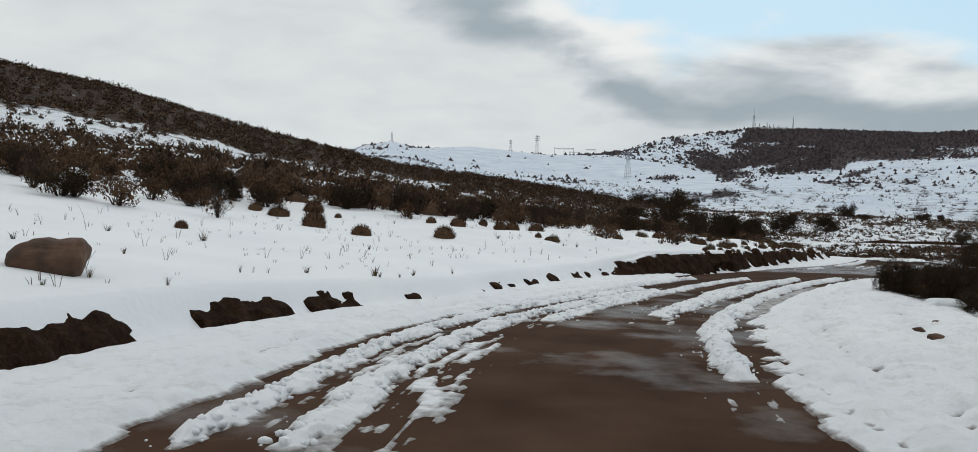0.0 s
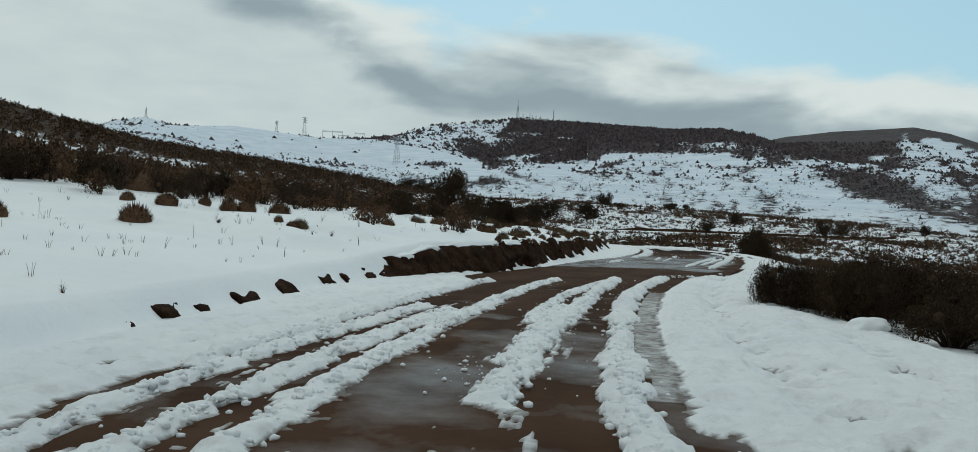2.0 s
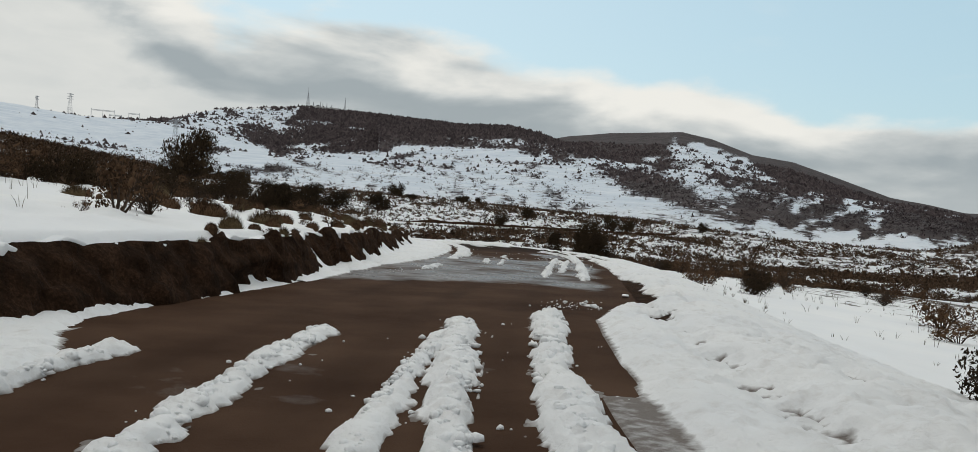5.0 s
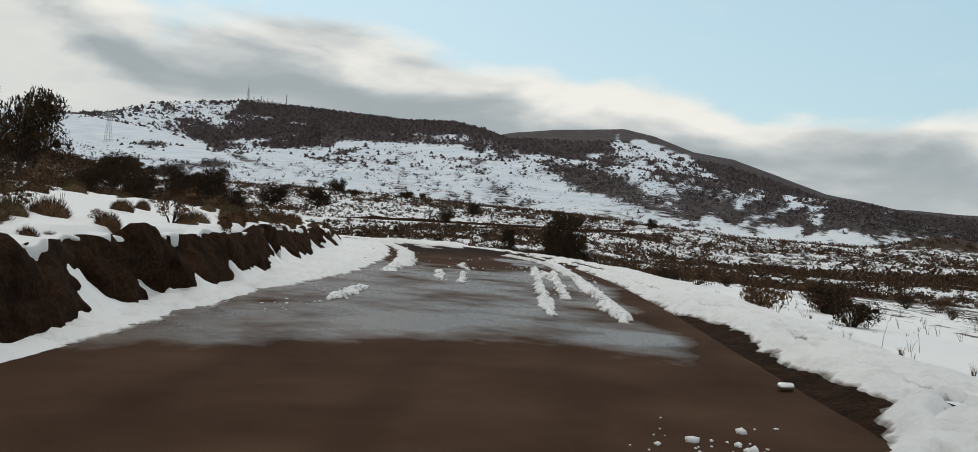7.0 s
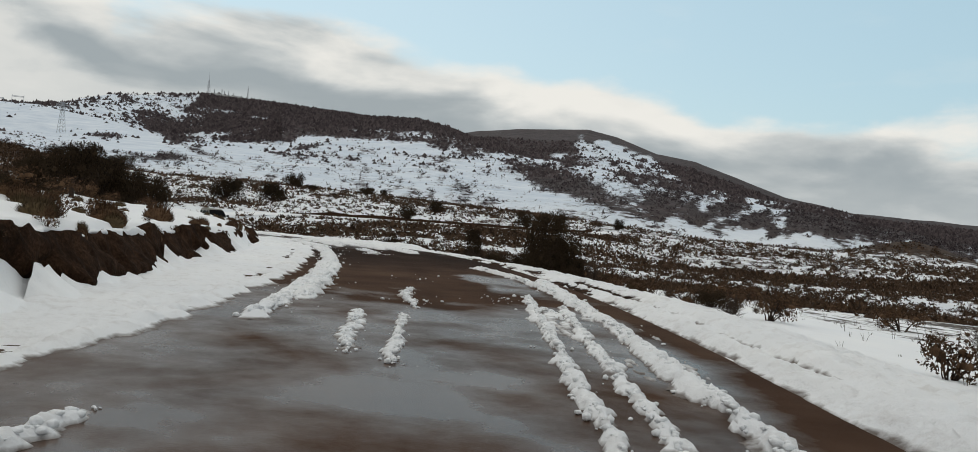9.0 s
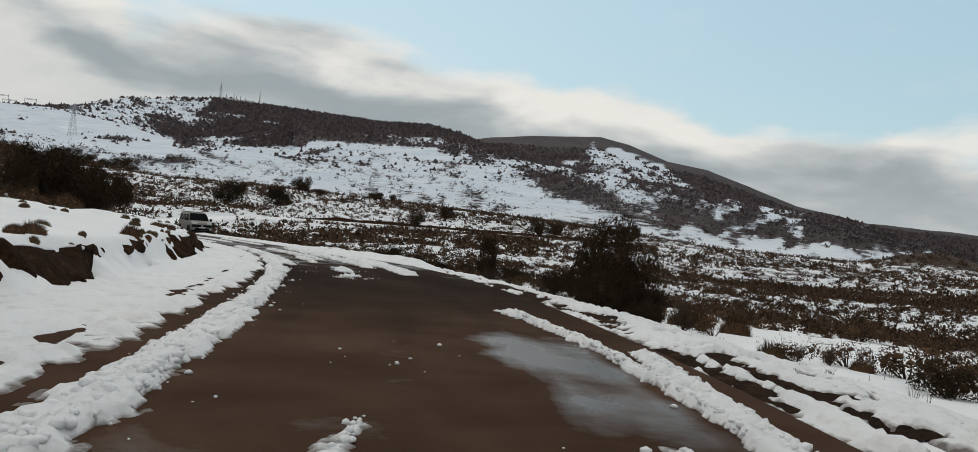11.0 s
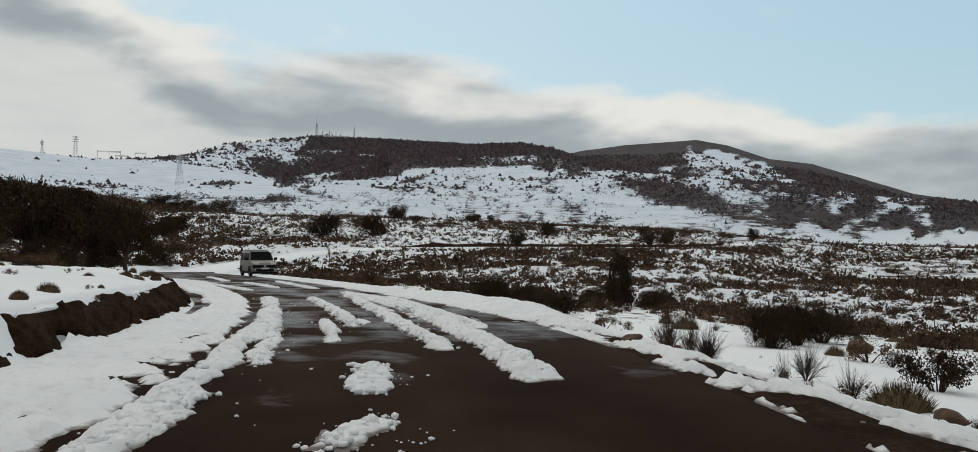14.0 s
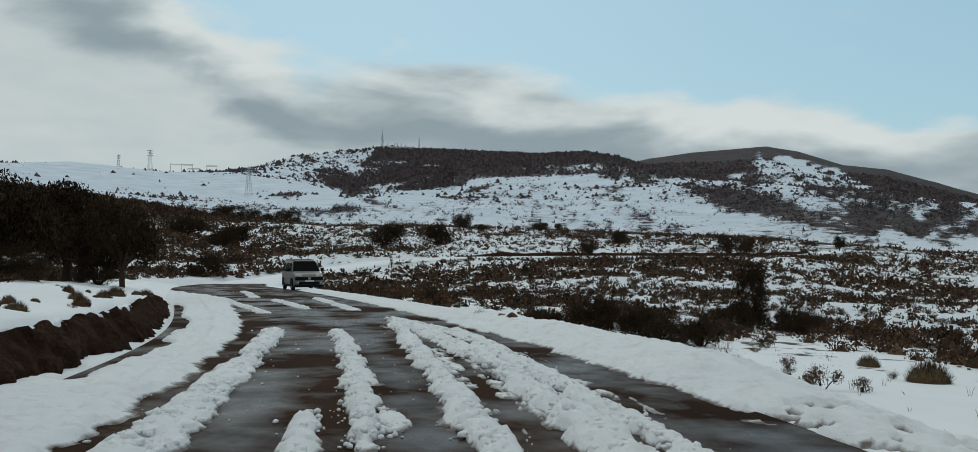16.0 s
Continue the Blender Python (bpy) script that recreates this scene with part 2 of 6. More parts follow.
def rock_material():
    m, nt, b = material("brown sandstone")
    c = ramp(nt, tex(nt, 3.5, 7.0, 0.6), [(0.3, (0.034, 0.018, 0.010)), (0.6, (0.110, 0.056, 0.031)), (0.8, (0.21, 0.120, 0.075))])
    nt.links.new(c, b.inputs["Base Color"])
    b.inputs["Roughness"].default_value = 0.85
    bump(nt, b, tex(nt, 20.0, 8.0, 0.65), 0.6, 0.03)
    return m


ROCK = rock_material()


def plain(name, colour, rough=0.5, metal=0.0, wear=0.25):
    m, nt, b = material(name)
    worn = tuple(c * (1 - wear) for c in colour)
    nt.links.new(mixed(nt, ramp(nt, tex(nt, 3.0, 6.0), [(0.35, 0.0), (0.75, 1.0)]), colour, worn), b.inputs["Base Color"])
    b.inputs["Roughness"].default_value, b.inputs["Metallic"].default_value = rough, metal
    return m


PAINT = plain("pale silver car paint", (0.20, 0.188, 0.172), 0.38, 0.15)
BLACK = plain("black plastic", (0.007, 0.007, 0.008), 0.6)
BLACK.node_tree.nodes["Principled BSDF"].inputs["Specular IOR Level"].default_value = 0.08
RUBBER = plain("tyre rubber", (0.02, 0.02, 0.02), 0.85)
STEEL = plain("dull steel", (0.30, 0.31, 0.32), 0.5, 0.8)
# skyline steel, its base colour lightened to imitate the haze before it
TOWER = plain("weathered tower steel paled by haze", (0.36, 0.38, 0.41), 0.7, 0.0)
ALU = plain("bare aluminium", (0.75, 0.76, 0.78), 0.3, 1.0, 0.1)
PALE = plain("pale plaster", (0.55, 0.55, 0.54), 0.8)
LAMP = plain("clear lamp plastic", (0.55, 0.57, 0.58), 0.12, 0.1)


def glass_material():
    m, nt, b = material("dark car glass")
    b.inputs["Base Color"].default_value = (0.008, 0.009, 0.010, 1)
    b.inputs["Roughness"].default_value = 0.2
    b.inputs["Specular IOR Level"].default_value = 0.015
    return m


GLASS = glass_material()


# ---------------------------------------------------------------- road line
LINE = [(3.4, -45, 0.3), (3.3, -20, 0.22), (3.7, -5, 0.16), (4.6, 7, 0.10), (5.6, 12.5, 0.08), (8.6, 20, 0.05), (13.3, 29, 0.03), (17.6, 35.5, 0.04),
        (22.2, 42, 0.08), (26.5, 48.5, 0.11), (30.2, 55, 0.13), (35, 65.3, 0.09), (38.4, 75, -0.02), (40.8, 85, -0.20), (42.2, 97, -0.34),
        (43.3, 112, -0.48), (44.6, 130, -0.75), (48, 155, -1.3), (56, 185, -1.7), (70, 212, -1.0), (92, 233, 0.7)]
FAR_LINE = [(92, 233, 0.7), (120, 245, 1.3), (150, 247, 1.4), (180, 246, 1.3), (207, 248, 1.6), (230, 258, 3.2), (250, 285, 5.5)]


def spline(points, step):
    """Evenly spaced points of a smooth curve through the given ones."""
    p = np.array(points, float)
    u = np.concatenate([[0], np.cumsum(np.linalg.norm(np.diff(p[:, :2], axis=0), axis=1))])
    n = len(p)
    a, rhs, h = np.zeros((n, n)), np.zeros((n, p.shape[1])), np.diff(u)
    a[0, 0] = a[-1, -1] = 1
    for i in range(1, n - 1):
        a[i, i - 1:i + 2] = h[i - 1], 2 * (h[i - 1] + h[i]), h[i]
        rhs[i] = 6 * ((p[i + 1] - p[i]) / h[i] - (p[i] - p[i - 1]) / h[i - 1])
    m = np.linalg.solve(a, rhs)
    q = np.arange(0, u[-1], step)
    i = np.clip(np.searchsorted(u, q, side="right") - 1, 0, n - 2)
    l, r = (u[i + 1] - q)[:, None], (q - u[i])[:, None]
    hh = h[i][:, None]
    return m[i] * l ** 3 / (6 * hh) + m[i + 1] * r ** 3 / (6 * hh) + (p[i] / hh - m[i] * hh / 6) * l + (p[i + 1] / hh - m[i + 1] * hh / 6) * r


STEP = 0.25
ROAD = spline(LINE + FAR_LINE[1:], STEP)
RN = np.gradient(ROAD[:, :2], axis=0)
RN /= np.linalg.norm(RN, axis=1)[:, None]
RN = np.stack([RN[:, 1], -RN[:, 0]], 1)
S0 = float(np.argmin(np.abs(ROAD[:400, 1])) * STEP)
HALF = 2.95


def road_sd(x, y):
    """Along and across the road: metres from y = 0 along it, and to the right of its middle."""
    x, y = np.atleast_1d(np.asarray(x, float)), np.atleast_1d(np.asarray(y, float))
    s, d = np.empty(len(x)), np.empty(len(x))
    for k in range(0, len(x), 2000):
        dx, dy = x[k:k + 2000, None] - ROAD[None, ::4, 0], y[k:k + 2000, None] - ROAD[None, ::4, 1]
        i = np.argmin(dx * dx + dy * dy, axis=1) * 4
        px, py = x[k:k + 2000] - ROAD[i, 0], y[k:k + 2000] - ROAD[i, 1]
        along = -px * RN[i, 1] + py * RN[i, 0]
        s[k:k + 2000] = i * STEP - S0 + along
        across = px * RN[i, 0] + py * RN[i, 1]
        past = np.maximum(np.abs(along) - 1.5, 0)
        d[k:k + 2000] = np.where(across < 0, -1, 1) * np.hypot(across, past)
    return s, d


def at_road(s, d):
    """The world's x, y and the road's height at s, d."""
    f = np.clip((np.asarray(s, float) + S0) / STEP, 0, len(ROAD) - 1.001)
    i = f.astype(int)
    w = (f - i)[..., None]
    c, n = ROAD[i] * (1 - w) + ROAD[i + 1] * w, RN[i] * (1 - w) + RN[i + 1] * w
    return c[..., 0] + n[..., 0] * d, c[..., 1] + n[..., 1] * d, c[..., 2]


def bumps(x, y, scale, seed, octaves=3):
    """Smooth value noise from -1 to 1, for arrays."""
    total, amp, norm = np.zeros(np.shape(x)), 1.0, 0.0
    for o in range(octaves):
        u, v = np.asarray(x) / scale, np.asarray(y) / scale
        i, j = np.floor(u).astype(np.int64), np.floor(v).astype(np.int64)
        fu, fv = u - i, v - j
        fu, fv = fu * fu * (3 - 2 * fu), fv * fv * (3 - 2 * fv)

        def cell(a, b):
            h = (a * 374761393 + b * 668265263 + (seed + o) * 982451653) & 0x7FFFFFFF
            h = ((h ^ (h >> 13)) * 1274126177) & 0x7FFFFFFF
            return ((h ^ (h >> 16)) & 0xFFFF) / 32767.5 - 1

        total += amp * ((cell(i, j) * (1 - fu) + cell(i + 1, j) * fu) * (1 - fv) + (cell(i, j + 1) * (1 - fu) + cell(i + 1, j + 1) * fu) * fv)
        norm += amp
        amp, scale = amp * 0.5, scale * 0.5
    return total / norm


def sstep(a, b, x):
    t = np.clip((x - a) / (b - a), 0, 1)
    return t * t * (3 - 2 * t)


# ---------------------------------------------------------------- lie of the land
HUB = (25.0, 50.0, 1.3)
KNOLL = (379.0, 236.0)


def prof(azimuth, *pairs):
    return np.interp(azimuth, [p[0] for p in pairs], [p[1] for p in pairs])


def rings(a):
    """For azimuths a (degrees, clockwise from +y): radii from the hub and the elevation angles of the land there."""
    near_hill = prof(a, (-90, 12), (-40, 10), (-28, 8.6), (-21, 7.0), (-14, 5.55), (-9, 4.6), (-2, 3.9), (3, 3.2), (8, 2.4), (14, 1.5), (20, 1.2), (120, -2))
    terrace = prof(a, (8, 2.2), (14, 1.95), (20, 1.85), (28, 1.6), (34, 1.35), (40, 1.05), (46, 0.55), (52, 0.0), (57, -0.6), (66, -1.0), (120, -2))
    lower = np.maximum(near_hill, terrace)
    gantry = prof(a, (-90, 3), (-20, 4.6), (-8, 5.0), (-3, 5.45), (-0.9, 5.6), (1.5, 5.4), (4, 5.2), (9, 5.2), (11.8, 4.75), (13.6, 4.1), (14.6, 3.6), (17, 3.0), (22, 3.4), (34, 3.9), (40, 3.2), (47, 2.6), (60, 0.4), (120, -1))
    crest = prof(a, (-90, 4), (-20, 5.9), (-13.5, 5.7), (-10.5, 5.3), (-9, 4.9), (-7.7, 5.35), (-6, 5.7), (-4.6, 5.4), (-2.2, 4.5), (5, 4.6), (9, 5.3), (10.2, 5.9), (11.9, 6.4), (14.4, 6.7), (17.5, 7.05),
                 (20, 6.95), (27.5, 6.55), (30.6, 6.65), (32.6, 6.25), (35, 5.5), (38.5, 4.8), (44, 4.2), (47.5, 3.85), (51, 3.2), (56.6, 2.65), (60, 1.9), (64, 1.1), (75, 0.5), (120, 0))
    back = prof(a, (-90, 3), (25, 4), (31, 5.5), (34.5, 6.25), (37, 6.55), (41.6, 6.8), (43.5, 6.4), (46, 5.5), (48.5, 5.12), (51, 4.25), (54, 3.1), (58, 2.3), (62, 2.1), (66, 2.0), (120, 1.5))
    crest_r = prof(a, (8, 2900), (20, 2900), (30, 2300), (36, 1700), (44, 1250), (64, 1150))
    f = crest_r / 2900
    low205 = prof(a, (-90, 8), (-30, 5.5), (-20, 4.2), (-10, 2.6), (0, 1.7), (8, 0.6), (14, -0.4), (20, -0.25), (25, 0), (42, 0), (44.5, -0.4), (47, -1.25), (52, -1.6), (60, -1.7), (66, -1.6), (120, -2))
    r = [60 + 0 * a, 120 + 0 * a, 205 + 0 * a, 275 + 0 * a, 350 + 0 * a, 470 + 0 * a, 800 * (0.45 + 0.55 * f), 1300 * f + 60, 2000 * f, crest_r, crest_r + 260, 3700 + 0 * a, 4300 + 0 * a]
    slope = lambda w: lower + (crest - lower) * w
    e = [prof(a, (-90, 5), (-30, 4.0), (-15, 2.2), (0, 1.4), (8, 0.3), (20, -1.6), (34, -3.2), (45, -4.2), (60, -4.2), (120, -4)),
         prof(a, (-90, 6.5), (-30, 4.6), (-15, 2.9), (0, 1.4), (8, 0.2), (16, -1.0), (30, -1.5), (45, -2.2), (60, -2.9), (66, -2.4), (120, -3)),
         low205,
         (low205 + lower) / 2 + 0.1, lower, lower - 0.25, slope(0.28), slope(0.52), np.where(a < 22, gantry, slope(0.78)), crest, crest - 0.9, back, back - 2.0]
    return np.stack(r), np.stack(e)


def far_height(x, y):
    dx, dy = np.asarray(x) - HUB[0], np.asarray(y) - HUB[1]
    r, a = np.hypot(dx, dy), np.degrees(np.arctan2(dx, dy))
    rr, ee = rings(a)
    zz = rr * np.tan(np.radians(ee))
    rr = np.concatenate([np.zeros((1,) + r.shape), rr])
    zz = np.concatenate([np.full((1,) + r.shape, -0.8), zz])
    out = zz[-1] * 1.0
    done = np.zeros(r.shape, bool)
    for k in range(len(rr) - 1):
        inside = (r < rr[k + 1]) & ~done
        t = np.clip((r - rr[k]) / np.maximum(rr[k + 1] - rr[k], 1e-3), 0, 1)
        out = np.where(inside, zz[k] + (zz[k + 1] - zz[k]) * t, out)
        done |= inside
    rough = bumps(x, y, 60.0, 11, 4) * np.clip(r / 160, 0, 1) * 1.2 + bumps(x, y, 420.0, 17, 4) * np.clip((r - 500) / 900, 0, 1) * 16 * np.clip((crest_gap(r, rr)), 0, 1)
    # a dark hillock that stands in the valley to the east
    knoll = 8.2 * np.exp(-(((x - KNOLL[0]) * 0.46 - (y - KNOLL[1]) * 0.89) / 21) ** 2 - (((x - KNOLL[0]) * 0.89 + (y - KNOLL[1]) * 0.46) / 34) ** 2)
    return out + HUB[2] + rough + knoll


def crest_gap(r, rr):
    """Nought at the crests, so that their outline stays, one between them."""
    g = np.minimum(np.abs(r - rr[10]), np.abs(r - rr[12])) / 300
    return np.minimum(g, np.abs(r - rr[9]) / 200)


def bank_foot(s):
    return np.interp(s, [0, 10, 17, 28, 34, 38, 40, 42, 47, 51.5, 59, 62, 68, 80, 110, 125], [4.1, 4.1, 3.4, 4.1, 3.3, 3.1, 3.2, 3.6, 3.7, 4.2, 4.65, 4.75, 4.5, 4.2, 4.3, 4.0])


def bank_height(s):
    return np.interp(s, [-30, 0, 12, 18, 28, 32, 40, 54, 62, 70, 85, 100, 112, 122, 150], [0.4, 0.5, 0.5, 0.36, 0.44, 0.80, 0.84, 0.82, 0.66, 0.58, 0.66, 0.62, 0.40, 0.15, 0.1])


def near_height(s, d, zroad):
    """Height of the snow surface beside the road."""
    foot, high = bank_foot(s), bank_height(s)
    out = -d - foot
    left = 0.10 * sstep(-0.45, 0.05, out) + high * sstep(0.05, 0.55, out) + np.clip(out - 0.5, 0, 200) * 0.075 + 0.1 * sstep(0.5, 2.5, out)
    o = d - HALF
    fall = np.interp(s, [0, 15, 30, 60, 70, 78, 100, 112], [0.0, 0.05, 0.35, 0.35, 0.46, 0.62, 0.72, 0.5])
    start = np.interp(s, [60, 72, 82, 88], [0.8, 0.25, 0.3, 0.75])
    berm = np.interp(s, [10, 18, 26, 34], [0.14, 0.14, 0.05, 0.0]) * sstep(1.5, 3.5, o) * (1 - sstep(6, 12, o))
    slope = np.interp(s, [60, 75], [0.085, 0.055])
    right = 0.10 * sstep(0, 0.7, o) * np.interp(s, [60, 72], [1.0, 0.5]) - fall * sstep(start, 3.0, o) - np.clip(o - 3.2, 0, 200) * slope + berm
    return zroad - 0.06 + np.where(d < 0, left, right)


def ground_height(x, y):
    x, y = np.atleast_1d(np.asarray(x, float)), np.atleast_1d(np.asarray(y, float))
    s, d = road_sd(x, y)
    _, _, zroad = at_road(s, 0 * s)
    near, far = near_height(s, d, zroad), far_height(x, y)
    w = sstep(12, 48, np.abs(d))
    und = bumps(x, y, 3.0, 5, 3) * 0.07 * sstep(HALF + 0.6, HALF + 3, np.abs(d))
    heaps = bumps(x, y, 1.1, 6, 4) * 0.20 * sstep(0.45, 1.3, -d - bank_foot(s)) * sstep(27, 30, s) * (1 - sstep(11, 16, -d))
    return near * (1 - w) + far * w + und + heaps


def grid_object(name, x, y, z, mat, cover=None, keep=None, smooth=True):
    """A mesh from 2D arrays of places."""
    h, w = x.shape
    idx = np.arange(h * w).reshape(h, w)
    quads = np.stack([idx[:-1, :-1], idx[:-1, 1:], idx[1:, 1:], idx[1:, :-1]], -1).reshape(-1, 4)
    if keep is not None:
        quads = quads[keep.reshape(-1)]
    v = np.stack([x, y, z], -1).reshape(-1, 3)
    used = np.unique(quads)
    back = np.zeros(len(v), np.int64)
    back[used] = np.arange(len(used))
    quads, v = back[quads], v[used]
    me = bpy.data.meshes.new(name)
    me.vertices.add(len(v))
    me.vertices.foreach_set("co", v.astype(np.float32).ravel())
    me.loops.add(quads.size)
    me.loops.foreach_set("vertex_index", quads.astype(np.int32).ravel())
    me.polygons.add(len(quads))
    me.polygons.foreach_set("loop_start", np.arange(0, quads.size, 4, dtype=np.int32))
    me.update(calc_edges=True)
    me.polygons.foreach_set("use_smooth", np.full(len(quads), smooth))
    if cover is not None:
        at = me.attributes.new("cover", "FLOAT", "POINT")
        at.data.foreach_set("value", cover.reshape(-1)[used].astype(np.float32))
    me.materials.append(mat)
    me.validate()
    return new(name, me)


# ---------------------------------------------------------------- ground
def cover_at(x, y):
    """How dense the dark scrub stands, 0 to 1."""
    dx, dy = x - HUB[0], y - HUB[1]
    r, a = np.hypot(dx, dy), np.degrees(np.arctan2(dx, dy))
    e = np.degrees(np.arctan2(far_height(x, y) - HUB[2], r))
    rr, ee = rings(a)
    wob = bumps(x, y, 330.0, 31, 4)
    grain = 0.55 * bumps(a, e * 2.2, 1.7, 33, 4) + 0.45 * bumps(a, e * 2.0, 0.55, 35, 2)
    c = 0.325 + 0.12 * wob + 0.36 * grain
    valley = (r > 25) & (r < 400) & (a > 4)
    c = np.where(valley, 0.22 + 0.14 * sstep(130, 280, r) + 0.12 * bumps(x, y, 45.0, 37, 3) + 0.10 * bumps(x, y, 9.0, 38, 2) + 0.05 * sstep(35, 55, a), c)
    slope = (r >= 400) & (r < rr[9] + 120)
    spot_ = lambda a0, e0, wa, we, tilt=0.0: np.exp(-((a - a0) / wa) ** 2 - ((e - e0 - (a - a0) * tilt) / we) ** 2)
    # the wood under the summit, with a broken lower edge and snowy glades
    foot = prof(a, (12.5, 5.35), (13, 5.15), (14.2, 4.55), (15.7, 3.9), (17.5, 4.2), (20.7, 4.2), (23, 4.8), (25, 5.1), (30.4, 5.2), (34.7, 4.75), (38, 4.85), (42.4, 4.35), (46, 3.7), (52, 2.9), (64, 0.2))
    head = prof(a, (12, 5.6), (13, 5.5), (15, 5.6), (16.0, 5.85), (16.7, 6.5), (17.6, 7.8))
    rough = 0.30 * wob + 0.20 * grain
    forest = sstep(foot - 0.25, foot + 0.2, e + rough) * sstep(head + 0.2, head - 0.2, e + 0.5 * rough) * sstep(12, 13, a)
    solid = sstep(0.45, 1.0, e - foot + rough) * sstep(17.0, 19.0, a)
    glade = spot_(18.7, 6.05, 1.3, 0.16) + spot_(20.6, 5.85, 1.2, 0.10) + 0.5 * spot_(30.4, 5.75, 2.6, 0.24, -0.02) + 0.8 * spot_(16.0, 5.6, 1.2, 0.2) + 0.7 * spot_(17.5, 4.5, 1.4, 0.14, 0.1)
    line = spot_(23.3, 4.25, 1.5, 0.10, 0.28) + spot_(22.3, 3.75, 0.8, 0.10) + 0.6 * spot_(31, 4.35, 2.5, 0.14, 0.03) + 0.5 * spot_(29, 3.2, 2.0, 0.10)
    ravine = spot_(14.8, 3.0, 1.7, 0.26) + 0.7 * spot_(17.0, 3.5, 1.2, 0.2, -0.3)
    dark = np.clip(1.25 * spot_(40.9, 3.15, 3.3, 0.72, -0.24), 0, 1) + np.clip(1.25 * spot_(46.9, 2.2, 1.3, 1.0), 0, 1) + sstep(47.2, 49.5, a) * np.clip(1.4 * np.exp(-((e - 1.9 + (a - 52) * 0.06) / 0.7) ** 2), 0, 1)
    add = 0.36 * forest + 0.22 * solid * forest - 0.5 * np.clip(glade, 0, 1) * forest + 0.30 * np.clip(line, 0, 1) + 0.34 * np.clip(ravine, 0, 1) + 0.48 * np.clip(dark, 0, 1)
    add = add * (1 - 0.42 * sstep(46.5, 49.5, a)) + 0.22 * grain * sstep(46.5, 49.5, a)
    c = np.where(slope, c + 0.04 * sstep(2.6, 1.4, e) + np.clip(add, -0.1, 0.5), c)
    c = np.where(slope, c + (0.08 + 0.28 * grain) * sstep(41, 48, a) * sstep(3.0, 1.6, e), c)
    # an open snowy basin below the eastern slope
    c = np.where(r > 330, c - 0.26 * np.exp(-((e - 0.2) / 0.75) ** 2) * sstep(42, 46, a) * sstep(61, 57, a), c)
    hillside = (a < 14.6) & (r > 700) & (r < 2100)
    c = np.where(hillside, 0.13 + 0.06 * wob + 0.16 * grain + 0.22 * np.exp(-((e - 3.5 - (6 - a) * 0.10) / 0.30) ** 2) + 0.42 * spot_(11.8, 3.9, 1.2, 0.26) + 0.16 * sstep(3.4, 2.6, e), c)
    peak = (a < -1) & (r > 2100)
    c = np.where(peak, 0.30 + 0.12 * wob + 0.2 * grain + 0.35 * np.exp(-((a + 3.6) / 1.1) ** 2), c)
    hump = (a > 8) & (a < 17.3) & (r > 2100) & (e > head)
    c = np.where(hump, 0.34 + 0.10 * wob + 0.30 * grain, c)
    back = (r > rr[9] + 150) & (a > 28)
    edge = prof(a, (39, 4.9), (40.6, 5.9), (41.2, 6.3), (43.2, 6.15), (45, 5.35), (47.7, 3.9), (49, 3.0))
    patch = sstep(edge + 0.25, edge - 0.35, e + 0.55 * grain) * sstep(40.3, 41.8, a + 0.5 * (e - 5) + 1.2 * grain) * sstep(48.6, 47.0, a) + 0.8 * spot_(40.0, 4.95, 0.8, 0.2)
    c = np.where(back, 0.80 - 0.44 * patch + 0.07 * wob + 0.55 * grain * sstep(0.05, 0.5, patch) + 0.10 * grain, c)
    hill = prof(a, (-40, 10), (-28, 8.6), (-14, 5.55), (-2, 3.9), (8, 2.4))
    near_hill = sstep(0.0, 1.0, (e - hill * 0.70) / 0.9 + 0.25 * wob + 0.5 * bumps(x, y, 16.0, 39, 3)) * (a < 11) * (r > 70) * (r < 480)
    c = c + 0.42 * near_hill
    c = c + 0.42 * np.exp(-(((x - KNOLL[0]) ** 2 + (y - KNOLL[1]) ** 2) / 34 ** 2))
    return np.clip(c, 0, 0.95)


# the wide sheet out to the hills
AZ = np.radians(np.concatenate([np.arange(-180, -34, 4.0), np.arange(-34, 70, 0.16), np.arange(70, 180.1, 4.0)]))
RAD = np.concatenate([np.arange(2, 40, 2.0), 40 * 1.024 ** np.arange(0, 200)])
RAD = RAD[RAD < 4320]
ga, gr = np.meshgrid(AZ, RAD)
gx, gy = HUB[0] + gr * np.sin(ga), HUB[1] + gr * np.cos(ga)
gz = ground_height(gx.ravel(), gy.ravel()).reshape(gx.shape)
gs, gd = road_sd(gx.ravel(), gy.ravel())
gs, gd = gs.reshape(gx.shape), gd.reshape(gx.shape)
close = (1 - sstep(22, 30, np.abs(gd))) * ((gs < 160) & (gs > -16))
gz = gz - 0.9 * close - 0.25 * (np.abs(gd) < 6)
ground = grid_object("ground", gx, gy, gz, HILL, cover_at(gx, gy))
# 1 near the hub, falling to 0 where the painted haze tint takes over
haze_free = ground.data.attributes.new("valley", "FLOAT", "POINT")
haze_free.data.foreach_set("value", (1 - sstep(380, 620, gr)).ravel().astype(np.float32))
tagged(ground, "snow-covered hills with dark scrub and forest", "ground", kind="structure")

# the snow fields beside the road
ss = np.arange(-20, 166, 0.25)
